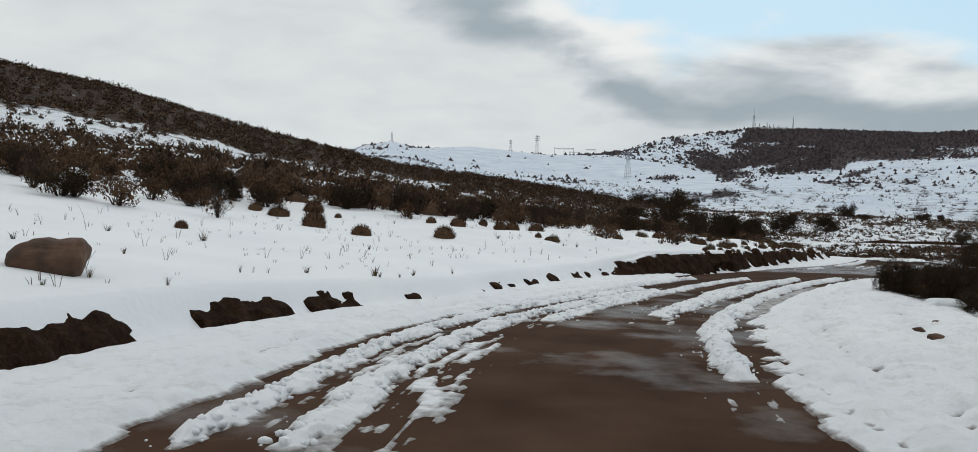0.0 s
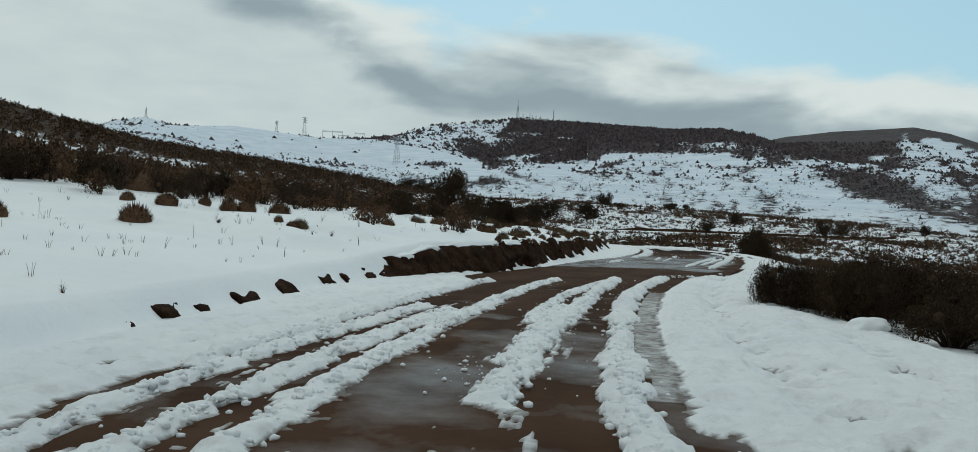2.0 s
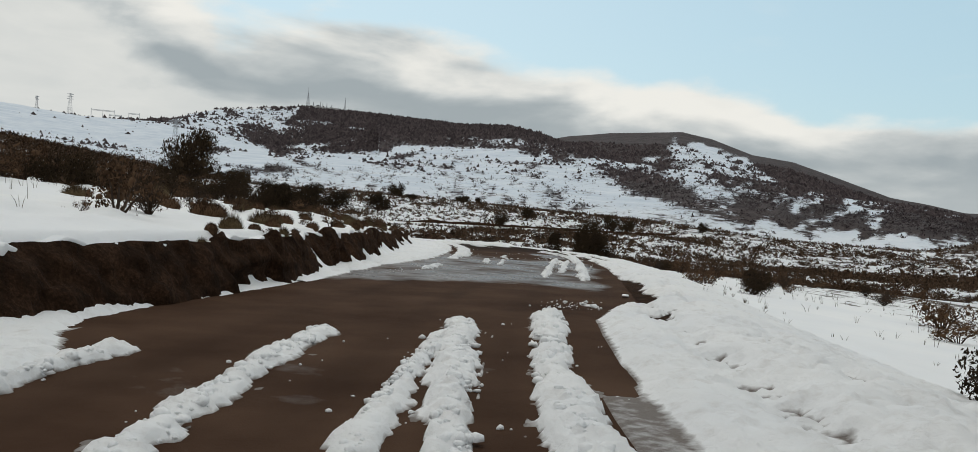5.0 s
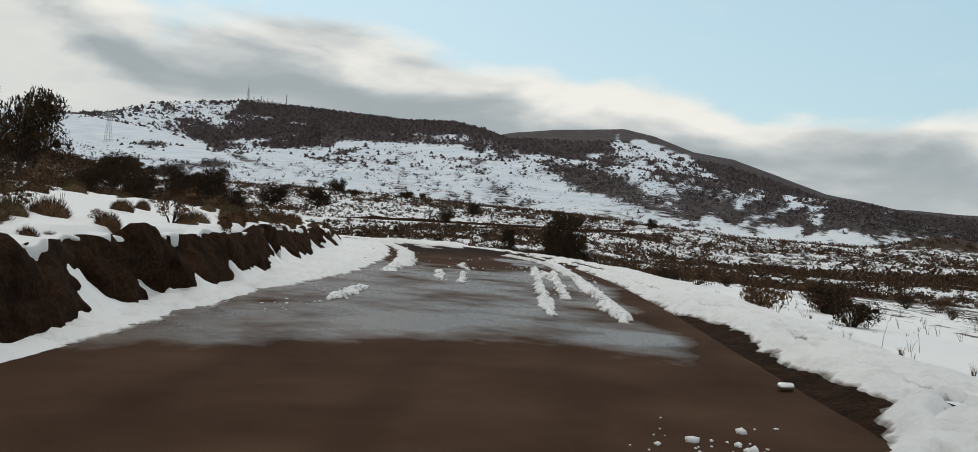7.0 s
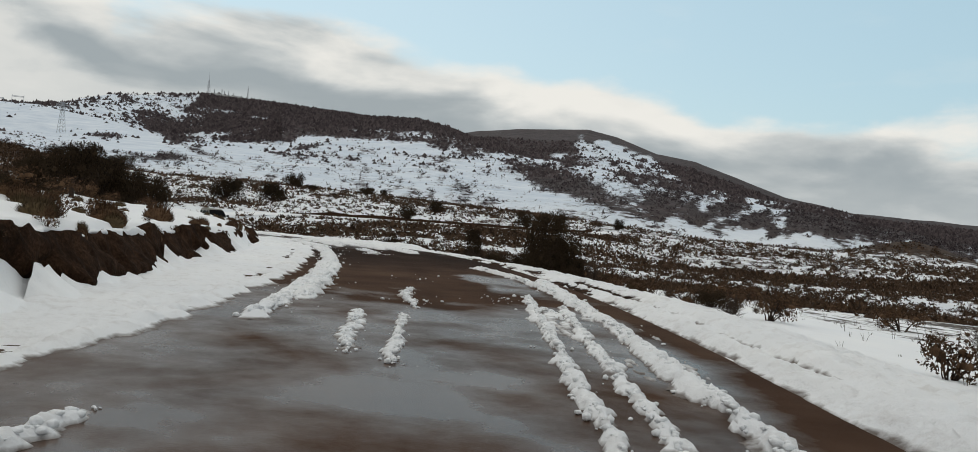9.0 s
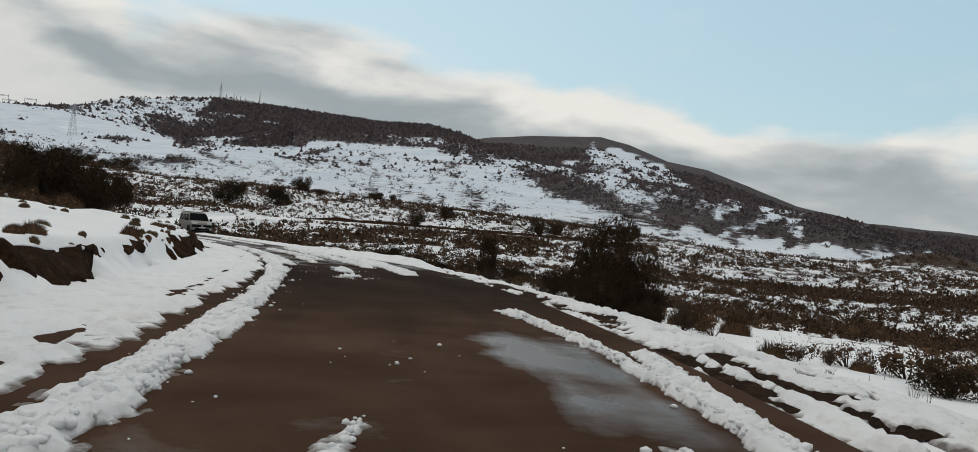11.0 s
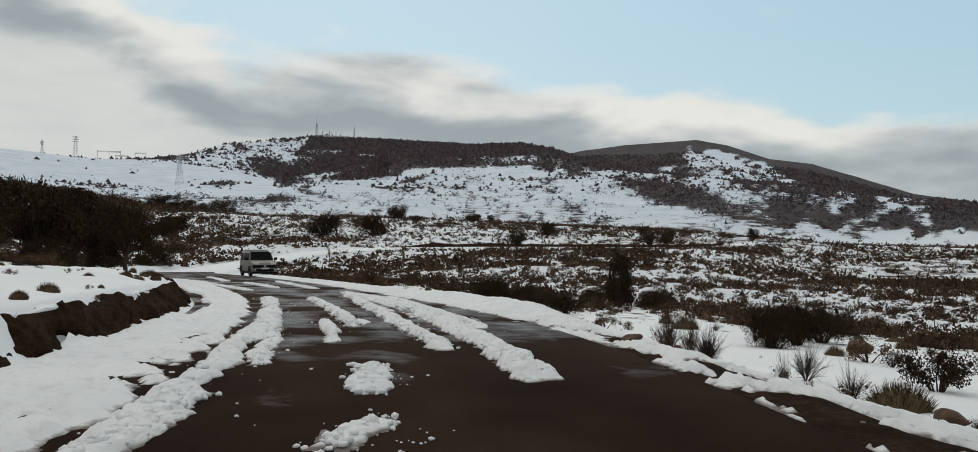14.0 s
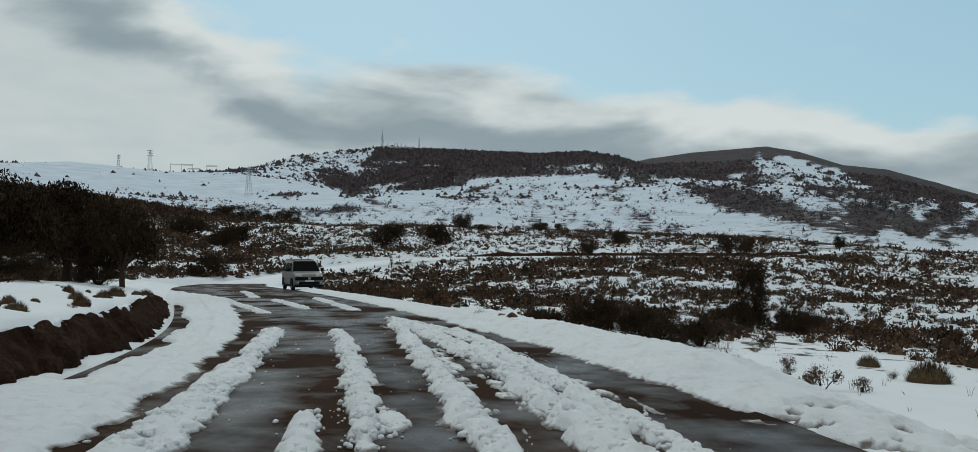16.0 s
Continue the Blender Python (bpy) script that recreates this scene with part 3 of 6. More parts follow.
dd = np.concatenate([-(7.0 * 1.06 ** np.arange(0, 26))[::-1], -np.arange(2.6, 6.95, 0.11)[::-1], [0.0], np.arange(2.6, 6.95, 0.17), 7.0 * 1.06 ** np.arange(0, 26)])
md, ms = np.meshgrid(dd, ss)
mx, my, _ = at_road(ms, md)
mz = ground_height(mx.ravel(), my.ravel()).reshape(mx.shape)
mz = np.where(np.abs(md) < 2.65, mz - 0.2, mz)
mz += 0.025 * bumps(mx, my, 1.1, 71, 3) * sstep(4.5, 7, np.abs(md))
rim = np.maximum(sstep(26, 31, np.abs(md)), np.maximum(sstep(158, 165, ms), sstep(-12, -19, ms)))
mz -= 0.6 * rim
thin = 0.06 + 0.32 * sstep(6.5, 12.0, md) + 0.16 * sstep(16, 28, np.abs(md)) + 0.08 * bumps(mx, my, 9.0, 73, 3) * sstep(7, 11, np.abs(md))
thin += 0.22 * sstep(58, 64, ms) * sstep(90, 84, ms) * sstep(2.9, 3.4, md) * sstep(8.5, 6.5, md) + 0.08 * sstep(34, 40, ms) * sstep(6.0, 8.0, md)
field = grid_object("roadside_snow", mx, my, mz, FIELD, np.clip(thin, 0, 0.6))
tagged(field, "smooth white snow field beside the road", "snow", kind="structure")

# asphalt
rs = np.arange(-40, 176, 0.5)
rd = np.linspace(-3.9, HALF + 0.12, 44)
md, ms = np.meshgrid(rd, rs)
mx, my, mz = at_road(ms, md)
mz = mz + 0.006 * bumps(mx, my, 2.5, 61, 2) - 0.05 * sstep(HALF, HALF + 0.12, md) 
pools = 0.30 + 0.30 * sstep(41.3, 42.9, ms - 0.9 * np.minimum(md + 0.4, 0) + 0.5 * bumps(ms, md, 1.2, 60, 3)) * sstep(58, 54, ms) * sstep(2.8, 2.2, md) + 0.36 * sstep(57.0, 58.6, ms + 0.5 * bumps(ms, md, 0.8, 68, 2)) * sstep(64.0, 61.5, ms + 0.6 * bumps(ms, md, 0.6, 62, 3)) * sstep(0.45, 1.0, md - 0.12 * (62 - ms) + 0.3 * bumps(ms, md, 0.7, 66, 3)) * sstep(2.3, 1.9, md)
pools += 0.13 * sstep(12, 15, ms) * sstep(23, 20, ms) * sstep(-0.8, 0, md) + 0.16 * sstep(76, 82, ms) - 0.12 * sstep(62, 66, ms) * sstep(76, 72, ms) - 0.10 * sstep(30, 33, ms) * sstep(41, 38, ms) + 0.08 * (ms < 28)
pools += 0.07 * sum(np.exp(-((md - c + 0.15 * bumps(ms, 0 * ms, 9.0, 63, 2)) / 0.28) ** 2) for c in (-1.45, -0.05, 1.15, 2.4)) * (ms > 58) + 0.10 * bumps(ms * 0.25, md, 0.8, 69, 3) * (ms > 56)
road = grid_object("road", mx, my, mz, ASPHALT, np.clip(pools, 0, 1))
silt = road.data.attributes.new("mud", "FLOAT", "POINT")
silt.data.foreach_set("value", np.clip((1.0 - 0.75 * sstep(62, 69, ms) + 0.25 * sstep(76, 84, ms) + 0.25 * bumps(ms * 0.2, md, 0.9, 64, 3) * (ms > 56)) * (1 - 0.35 * sum(np.exp(-((md - c + 0.1 * bumps(ms, 0 * ms, 9.0, 63, 2)) / 0.2) ** 2) for c in (-1.45, -0.05, 1.15, 2.4)) * (0.6 + 0.4 * bumps(ms, md, 3.0, 67, 2))), 0, 1).ravel().astype(np.float32))
tagged(road, "wet dark brown asphalt country road", "road", kind="structure")

# the far stretch of the road lies under snow
ms, md = np.meshgrid(np.arange(176.2, 392, 1.0), np.linspace(-3.4, 3.4, 9), indexing="ij")
mx, my, zr = at_road(ms, md)
tagged(grid_object("far_road_snow", mx, my, zr + 0.01 + 0.14 * sstep(176, 190, ms) - 0.4 * sstep(2.6, 3.4, np.abs(md)) + 0.03 * bumps(mx, my, 3.0, 405, 2), SNOW), "snow-covered road crossing the far side of the valley", "snow", kind="structure")

# bare earth showing along the outer edge of the asphalt
for lo, hi, wide in ((36.5, 48, 1.2), (58, 80.5, 1.0)):
    ms, md = np.meshgrid(np.arange(lo, hi, 0.15), np.linspace(HALF - 0.02, HALF + wide, 9), indexing="ij")
    mx, my, zr = at_road(ms, md)
    mz = ground_height(mx.ravel(), my.ravel()).reshape(mx.shape) + 0.018 + 0.02 * bumps(mx, my, 0.3, 77, 2)
    mz -= 0.08 * sstep(HALF + wide - 0.25, HALF + wide, md + 0.2 * bumps(mx, my, 0.6, 78, 2))
    tagged(grid_object("earth_edge", mx, my, mz, SOIL), "bare brown earth at the edge of the asphalt", "ground", kind="structure")


# ---------------------------------------------------------------- snow on and beside the asphalt
def left_edge(s):
    return np.interp(s, [0, 8, 13, 20, 25, 30, 31.6, 33, 38.8, 41, 46, 50, 56, 68, 76, 90, 98, 106, 115, 125, 140],
                     [-2.3, -2.2, -2.1, -1.95, -1.95, -2.05, -2.85, -3.10, -3.02, -2.84, -2.9, -2.6, -2.5, -2.5, -2.4, -2.5, -2.25, -2.1, -1.7, -3.0, -3.1])


def right_edge(s):
    return np.interp(s, [0, 8, 14, 22, 30, 35.5, 38, 39.5, 44, 48, 67, 80, 86, 95, 106, 118, 140], [2.2, 2.2, 2.2, 2.06, 2.12, 2.16, 2.6, 3.30, 3.36, 3.02, 2.95, 2.95, 2.6, 2.4, 2.6, 2.9, 2.9])


def snow_sheet(name, s0, s1, d0, d1, thickness, label, ds=0.07, dd=0.055):
    """Snow lying on the ground where thickness(s, d, x, y) is above nought."""
    ms, md = np.meshgrid(np.arange(s0, s1, ds), np.arange(d0, d1, dd), indexing="ij")
    mx, my, zr = at_road(ms, md)
    t = thickness(ms, md, mx, my)
    live = t > 0.0
    keep = live[:-1, :-1] | live[1:, :-1] | live[:-1, 1:] | live[1:, 1:]
    lie = near_height(ms, md, zr)
    base = np.where((md > -2.9) & (md < HALF - 0.1), zr + 0.004, np.where(md > HALF + 0.3, lie, np.maximum(zr - 0.05, lie)) + 0.02)
    ob = grid_object(name, mx, my, base + np.maximum(t, np.where(np.abs(md) > 3.6, -0.16, -0.03)), SLUSH, np.clip(1 - t / 0.035, 0, 1) * sstep(-bank_foot(ms) + 0.2, -bank_foot(ms) + 0.5, md) * sstep(4.9, 4.5, md), keep)
    return tagged(ob, label, "snow", kind="stuff")


def crumbs(x, y, seed):
    """Rough, clotted relief, about -1 to 1."""
    return 0.40 * bumps(x, y, 0.30, seed, 2) + 0.35 * (1 - 2.8 * np.abs(bumps(x, y, 0.16, seed + 9, 2))) + 0.35 * (1 - 3.0 * np.abs(bumps(x, y, 0.085, seed + 19, 1)))


def left_snow(s, d, x, y):
    inside = left_edge(s) - d + 0.16 * bumps(x, y, 0.7, 101, 3) + 0.07 * bumps(x, y, 0.16, 107, 2)
    streak = np.maximum(0, bumps(s + d * 1.3, d * 0.5 - s * 0.1, 0.5, 103, 2)) * sstep(1.2, 0.2, inside)
    t = 0.08 * sstep(0.0, 0.25, inside) + (0.038 - 0.024 * sstep(0.7, 1.5, inside)) * crumbs(x, y, 111) * sstep(0, 0.2, inside) + 0.036 * bumps(x, y, 0.4, 112, 3) * sstep(0.1, 0.5, inside) - 0.05 * streak * ((s > 36) & (s < 82)) - 0.07 * streak * ((s > 55) & (s < 84)) - 0.03 * streak
    rut = np.exp(-((d - left_edge(s) + 0.62 + 0.05 * bumps(s, s * 0, 1.0, 113, 2)) / 0.10) ** 2) * ((s < 30) | ((s > 60) & (s < 74)))
    t -= 0.07 * rut * np.where(s > 55, 0.7, 1.0) * sstep(-0.3, 0.2, bumps(s, s * 0 + 4, 3.0, 117, 2))
    melt = sstep(86, 90, s) * sstep(112, 108, s) * sstep(-3.5, -3.72, d + 0.30 * bumps(s, d, 1.6, 119, 3))
    t -= 0.2 * melt
    t *= 1 - 0.6 * sstep(-bank_foot(s) + 0.3, -bank_foot(s) - 0.1, d)
    return np.where(inside > 0, t, -0.05) - 0.20 * sstep(-bank_foot(s) + 0.15, -bank_foot(s) - 0.40, d)


def right_snow(s, d, x, y):
    calm = 1 - 0.72 * sstep(17, 20, s) * sstep(38, 35, s)
    inside = d - right_edge(s) + 0.20 * calm * bumps(x, y, 0.8, 131, 3) + 0.08 * calm * bumps(x, y, 0.17, 137, 2)
    t = (0.085 - 0.04 * sstep(56, 60, s) * sstep(86, 82, s)) * sstep(0.0, 0.25, inside) + 0.050 * crumbs(x, y, 139) * sstep(0, 0.2, inside) + 0.046 * bumps(x, y, 0.45, 140, 3) * sstep(0.1, 0.6, inside)
    bare = ((s > 36) & (s < 48)) * 0.8 + sstep(56, 60, s) * (s < 84)
    holes = sstep(-0.02, 0.22, bumps(s * 0.38, d, 0.24, 141, 3)) * np.where(s > 55, sstep(1.9, 1.0, inside), sstep(1.3, 0.6, inside)) * np.where(s < 50, sstep(0.3, 0.55, inside), 1.0)
    t -= np.where(s < 50, 0.19, 0.13) * holes * bare
    band = sstep(0.10, 0.24, inside) * sstep(0.75, 0.5, inside + 0.25 * bumps(s, d, 0.9, 157, 2)) * sstep(63, 67, s) * sstep(81, 78, s)
    t -= 0.12 * band * sstep(-0.15, 0.2, bumps(s * 0.4, d, 0.5, 159, 2))
    rut = np.exp(-((d - np.interp(s, [6, 14, 20, 28, 36], [2.45, 2.42, 2.30, 2.26, 2.5]) - 0.06 * bumps(s, 0 * s, 1.1, 147, 2)) / 0.13) ** 2) * sstep(18, 16, s) * (0.75 + 0.25 * bumps(s, d * 2, 0.8, 149, 2)) + np.exp(-((d - 3.45 - 0.05 * bumps(s, 0 * s, 2, 143, 2)) / 0.1) ** 2) * ((s > 50) & (s < 62))
    track = (np.exp(-((d - np.interp(s, [8, 16, 24, 34], [3.3, 3.25, 3.1, 3.2])) / 0.22) ** 2) + np.exp(-((d - np.interp(s, [8, 16, 24, 34], [4.6, 4.5, 4.2, 4.1])) / 0.25) ** 2)) * (s < 36)
    t -= 0.085 * track * sstep(-0.15, 0.3, bumps(x, y, 0.26, 151, 2))
    t -= 0.085 * rut
    foot = sstep(0.35, 0.6, bumps(x, y, 0.45, 145, 2)) * sstep(0.6, 1.2, inside)
    t -= 0.045 * foot
    t += (0.10 + 0.06 * bumps(x, y, 0.9, 153, 3)) * sstep(83, 87, s) * sstep(104, 98, s) * sstep(0.3, 0.9, inside) * sstep(2.4, 1.5, inside)
    t *= 1 - sstep(5.2, 6.2, d + 0.9 * sstep(82, 86, s))
    # grey slush lies in the wheel rut beside the shoulder
    film = np.where((s > 17) & (s < 30) & (inside > -0.30), 0.007 + 0.004 * bumps(s * 0.3, d, 0.12, 155, 2) - 0.006 * sstep(27, 30, s), -0.05)
    return np.where(inside > 0, t, film) - 0.16 * sstep(5.5, 6.3, d)


snow_sheet("verge_snow", 1, 128, -4.6, -1.3, left_snow, "trampled white snow along the foot of the earth bank")
snow_sheet("verge_snow", 1, 128, 1.7, 6.4, right_snow, "thick white snow shoulder with wheel ruts", 0.08, 0.06)

RIDGES = [
    # along, across (from, middle, to), width, height
    (6, 24, -1.85, -1.78, -1.50, 0.36, 0.075), (6, 23.5, -1.22, -1.17, -0.95, 0.42, 0.075), (14.2, 33, -0.64, -0.66, -0.80, 0.40, 0.07),
    (16.2, 25, 0.72, 0.66, 0.62, 0.62, 0.085), (22, 33.5, 0.33, 0.31, 0.50, 0.28, 0.07), (21.5, 34.4, 0.76, 0.80, 0.50, 0.46, 0.09),
    (17, 31.0, -2.02, -2.04, -2.02, 0.34, 0.085), (9.5, 36.4, 1.92, 1.58, 1.56, 0.50, 0.095), (21.0, 22.2, -0.90, -0.88, -0.88, 0.25, 0.05)]
RIDGES_2 = [
    (45, 47.7, -1.84, -1.78, -1.76, 0.20, 0.07), (52, 75, -1.96, -2.08, -1.95, 0.42, 0.07), (49.6, 53.6, -0.28, -0.34, -0.40, 0.14, 0.045),
    (50.2, 53.8, -0.74, -0.85, -0.94, 0.22, 0.035), (44.6, 57.6, 1.18, 1.20, 1.62, 0.22, 0.06), (47.3, 56, 1.50, 1.62, 1.94, 0.18, 0.05),
    (44.2, 62, 2.11, 2.18, 2.65, 0.34, 0.08), (37.2, 38.3, 2.35, 2.15, 1.95, 0.22, 0.035), (54.6, 66.2, 2.1, 2.2, 1.75, 0.26, 0.08),
    (54.0, 55.6, 1.64, 1.58, 1.52, 0.25, 0.05)]
RIDGES_3 = [
    (54.2, 58.0, -0.2, -0.42, -0.28, 0.16, 0.03), (54.5, 82, -1.78, -2.06, -2.15, 0.45, 0.09), (80, 96, -2.08, -2.0, -1.65, 0.55, 0.09),
    (75, 76.6, -0.38, -0.37, -0.37, 0.45, 0.07), (72.2, 73.6, -0.6, -0.45, -0.22, 0.5, 0.05), (79.6, 84.4, -0.85, -0.9, -0.94, 0.27, 0.07),
    (82.4, 95, -0.42, -0.56, -0.42, 0.42, 0.09), (78.2, 97, 0.68, 0.42, 1.15, 0.46, 0.09), (75.2, 99, 1.38, 1.22, 1.35, 0.60, 0.10),
    (81.6, 94.6, 1.66, 1.64, 1.95, 0.45, 0.085)]
RIDGES_4 = [
    (74.6, 76.9, -0.42, -0.40, -0.37, 0.55, 0.06), (76.8, 91.5, -1.66, -1.86, -1.93, 0.34, 0.07), (92.5, 99, 1.8, 1.7, 1.56, 0.36, 0.06), (103, 114.5, -1.4, -1.7, -1.96, 0.5, 0.07),
    (105, 113.4, 0.06, 0.0, -0.1, 0.5, 0.07), (103.6, 114, 1.29, 1.5, 1.72, 0.5, 0.07), (116, 127, -0.6, -0.3, -0.18, 0.6, 0.05), (83, 84.4, -0.27, -0.27, -0.27, 0.25, 0.05)]


def ridge(lo, hi, d0, d1, d2, width, high, seed):
    width *= 0.80

    def thickness(s, d, x, y):
        u = (s - lo) / (hi - lo)
        mid = d0 * (1 - u) * (1 - 2 * u) + 4 * d1 * u * (1 - u) + d2 * u * (2 * u - 1) + 0.05 * bumps(s, s * 0, 0.9, seed, 2)
        half = width / 2 * (0.90 + 0.35 * bumps(s, s * 0 + 7, 0.9, seed + 3, 2)) + 0.10 * bumps(x, y, 0.33, seed + 5, 2) + 0.05 * bumps(x, y, 0.09, seed + 6, 2)
        side = 1 - (np.abs(d - mid) / np.maximum(half, 0.03)) ** 2
        ends = sstep(-0.05, 0.45, np.minimum(s - lo, hi - s) + 0.2 * bumps(x, y, 0.3, seed + 8, 2))
        far_out = np.abs(d - mid) - half
        skirt = 0.030 * sstep(0.13, 0.30, width) * sstep(0.20, 0.0, far_out) * sstep(-0.15, 0.6, bumps(s * 0.22, d, 0.10, seed + 14, 3) + 0.4 * bumps(x, y, 0.06, seed + 15, 2)) * sstep(0.1, 0.6, np.minimum(s - lo, hi - s)) - 0.022
        return np.maximum(skirt, (high * (0.55 * np.clip(side, -1, 1) + 0.45 * sstep(0, 0.3, side)) + high * 0.62 * crumbs(x, y, seed + 11) * sstep(-0.1, 0.4, side)) * ends - 0.014)

    fine = 0.05 if hi - lo < 14 else 0.06
    lowest, highest = min(d0, d1, d2) - width - 0.3, max(d0, d1, d2) + width + 0.3
    return snow_sheet("snow_ridge", lo - 0.1, hi + 0.1, lowest, highest, thickness, "clotted slushy snow ridge between wheel tracks", fine, 0.035)


for k, r in enumerate(RIDGES + RIDGES_2 + RIDGES_3 + RIDGES_4):
    ridge(*r, 200 + 17 * k)


def slush(s0, s1, d0, d1, seed, much):
    def thickness(s, d, x, y):
        streak = bumps(s * 0.10, d, 0.085, seed, 3) + 0.45 * bumps(x, y, 0.16, seed + 3, 3) + 0.5 * bumps(s * 0.3, d * 0.3, 1.0, seed + 5, 2)
        side = sstep(d0, d0 + 0.3, d) * sstep(d1, d1 - 0.3, d) * sstep(s0, s0 + 3, s) * sstep(s1, s1 - 3, s)
        t = (0.017 * sstep(0.35 - much, 0.95 - much, streak) + 0.008 * crumbs(x, y, seed + 7) * sstep(0.55 - much, 1.0 - much, streak)) * side
        return np.where(t > 0.004, t, -0.025)

    return snow_sheet("slush_film", s0, s1, d0, d1, thickness, "thin brown slush in streaks between the wheel tracks", 0.07, 0.03)


slush(5, 26, -2.15, -0.35, 811, 0.30)
slush(13, 35, 0.15, 1.25, 831, 0.10)
slush(6, 22, 1.05, 2.1, 851, 0.05)
slush(48, 60, 1.2, 2.7, 871, 0.05)
slush(80, 98, 0.4, 2.2, 891, 0.12)


def mesh_object(name, verts, faces, mat, parent=None, smooth=False):
    me = bpy.data.meshes.new(name)
    me.from_pydata([tuple(map(float, v)) for v in verts], [], [tuple(int(i) for i in f) for f in faces])
    me.materials.append(mat)
    if smooth:
        me.polygons.foreach_set("use_smooth", np.full(len(me.polygons), True))
    ob = new(name, me)
    ob.parent = parent
    return ob


ICO_V, ICO_F = [], []
_bm = bmesh.new()
bmesh.ops.create_icosphere(_bm, subdivisions=1, radius=1.0)
ICO0_V = np.array([v.co[:] for v in _bm.verts])
ICO0_F = np.array([[v.index for v in f.verts] for f in _bm.faces])
_bm.free()
_bm = bmesh.new()
bmesh.ops.create_icosphere(_bm, subdivisions=2, radius=1.0)
ICO1_V = np.array([v.co[:] for v in _bm.verts])
ICO1_F = np.array([[v.index for v in f.verts] for f in _bm.faces])
_bm.free()
rng = np.random.default_rng(7)


OCTA_V = np.array([(1, 0, 0.1), (0, 1, 0.1), (-1, 0, 0.1), (0, -1, 0.1), (0.15, 0.1, 0.72), (0, 0, -1)], float)
OCTA_F = np.array([(0, 1, 4), (1, 2, 4), (2, 3, 4), (3, 0, 4), (1, 0, 5), (2, 1, 5), (3, 2, 5), (0, 3, 5)])
HEAP_V = OCTA_V[:5] - np.array([(0, 0, 0.5)] * 4 + [(0, 0, 0)])
HEAP_F = OCTA_F[:4]


def lumps(name, places, sizes, mat, label, category, flat=0.7, fine=False, rough=0.35, smooth=False):
    """Many small irregular clods or clumps, as one mesh."""
    bv, bf = (HEAP_V, HEAP_F) if fine is None else (ICO1_V, ICO1_F) if fine else (ICO0_V, ICO0_F)
    n, m = len(places), len(bv)
    jit = 1 + rough * rng.uniform(-1, 1, (n, m, 1))
    turn = rng.uniform(0, 2 * np.pi, n)
    c, s = np.cos(turn)[:, None], np.sin(turn)[:, None]
    p = bv[None] * jit
    ax = rng.uniform(0.75, 1.3, (n, 1, 3)) * np.array([1, 1, flat])
    p = p * ax * np.asarray(sizes)[:, None, None]
    v = np.stack([p[..., 0] * c - p[..., 1] * s, p[..., 0] * s + p[..., 1] * c, p[..., 2]], -1) + np.asarray(places)[:, None]
    f = (bf[None] + (np.arange(n) * m)[:, None, None]).reshape(-1, 3)
    me = bpy.data.meshes.new(name)
    me.vertices.add(n * m)
    me.vertices.foreach_set("co", v.astype(np.float32).ravel())
    me.loops.add(f.size)
    me.loops.foreach_set("vertex_index", f.astype(np.int32).ravel())
    me.polygons.add(len(f))
    me.polygons.foreach_set("loop_start", np.arange(0, f.size, 3, dtype=np.int32))
    me.update(calc_edges=True)
    me.polygons.foreach_set("use_smooth", np.full(len(f), smooth))
    me.materials.append(mat)
    return tagged(new(name, me), label, category, kind="stuff")


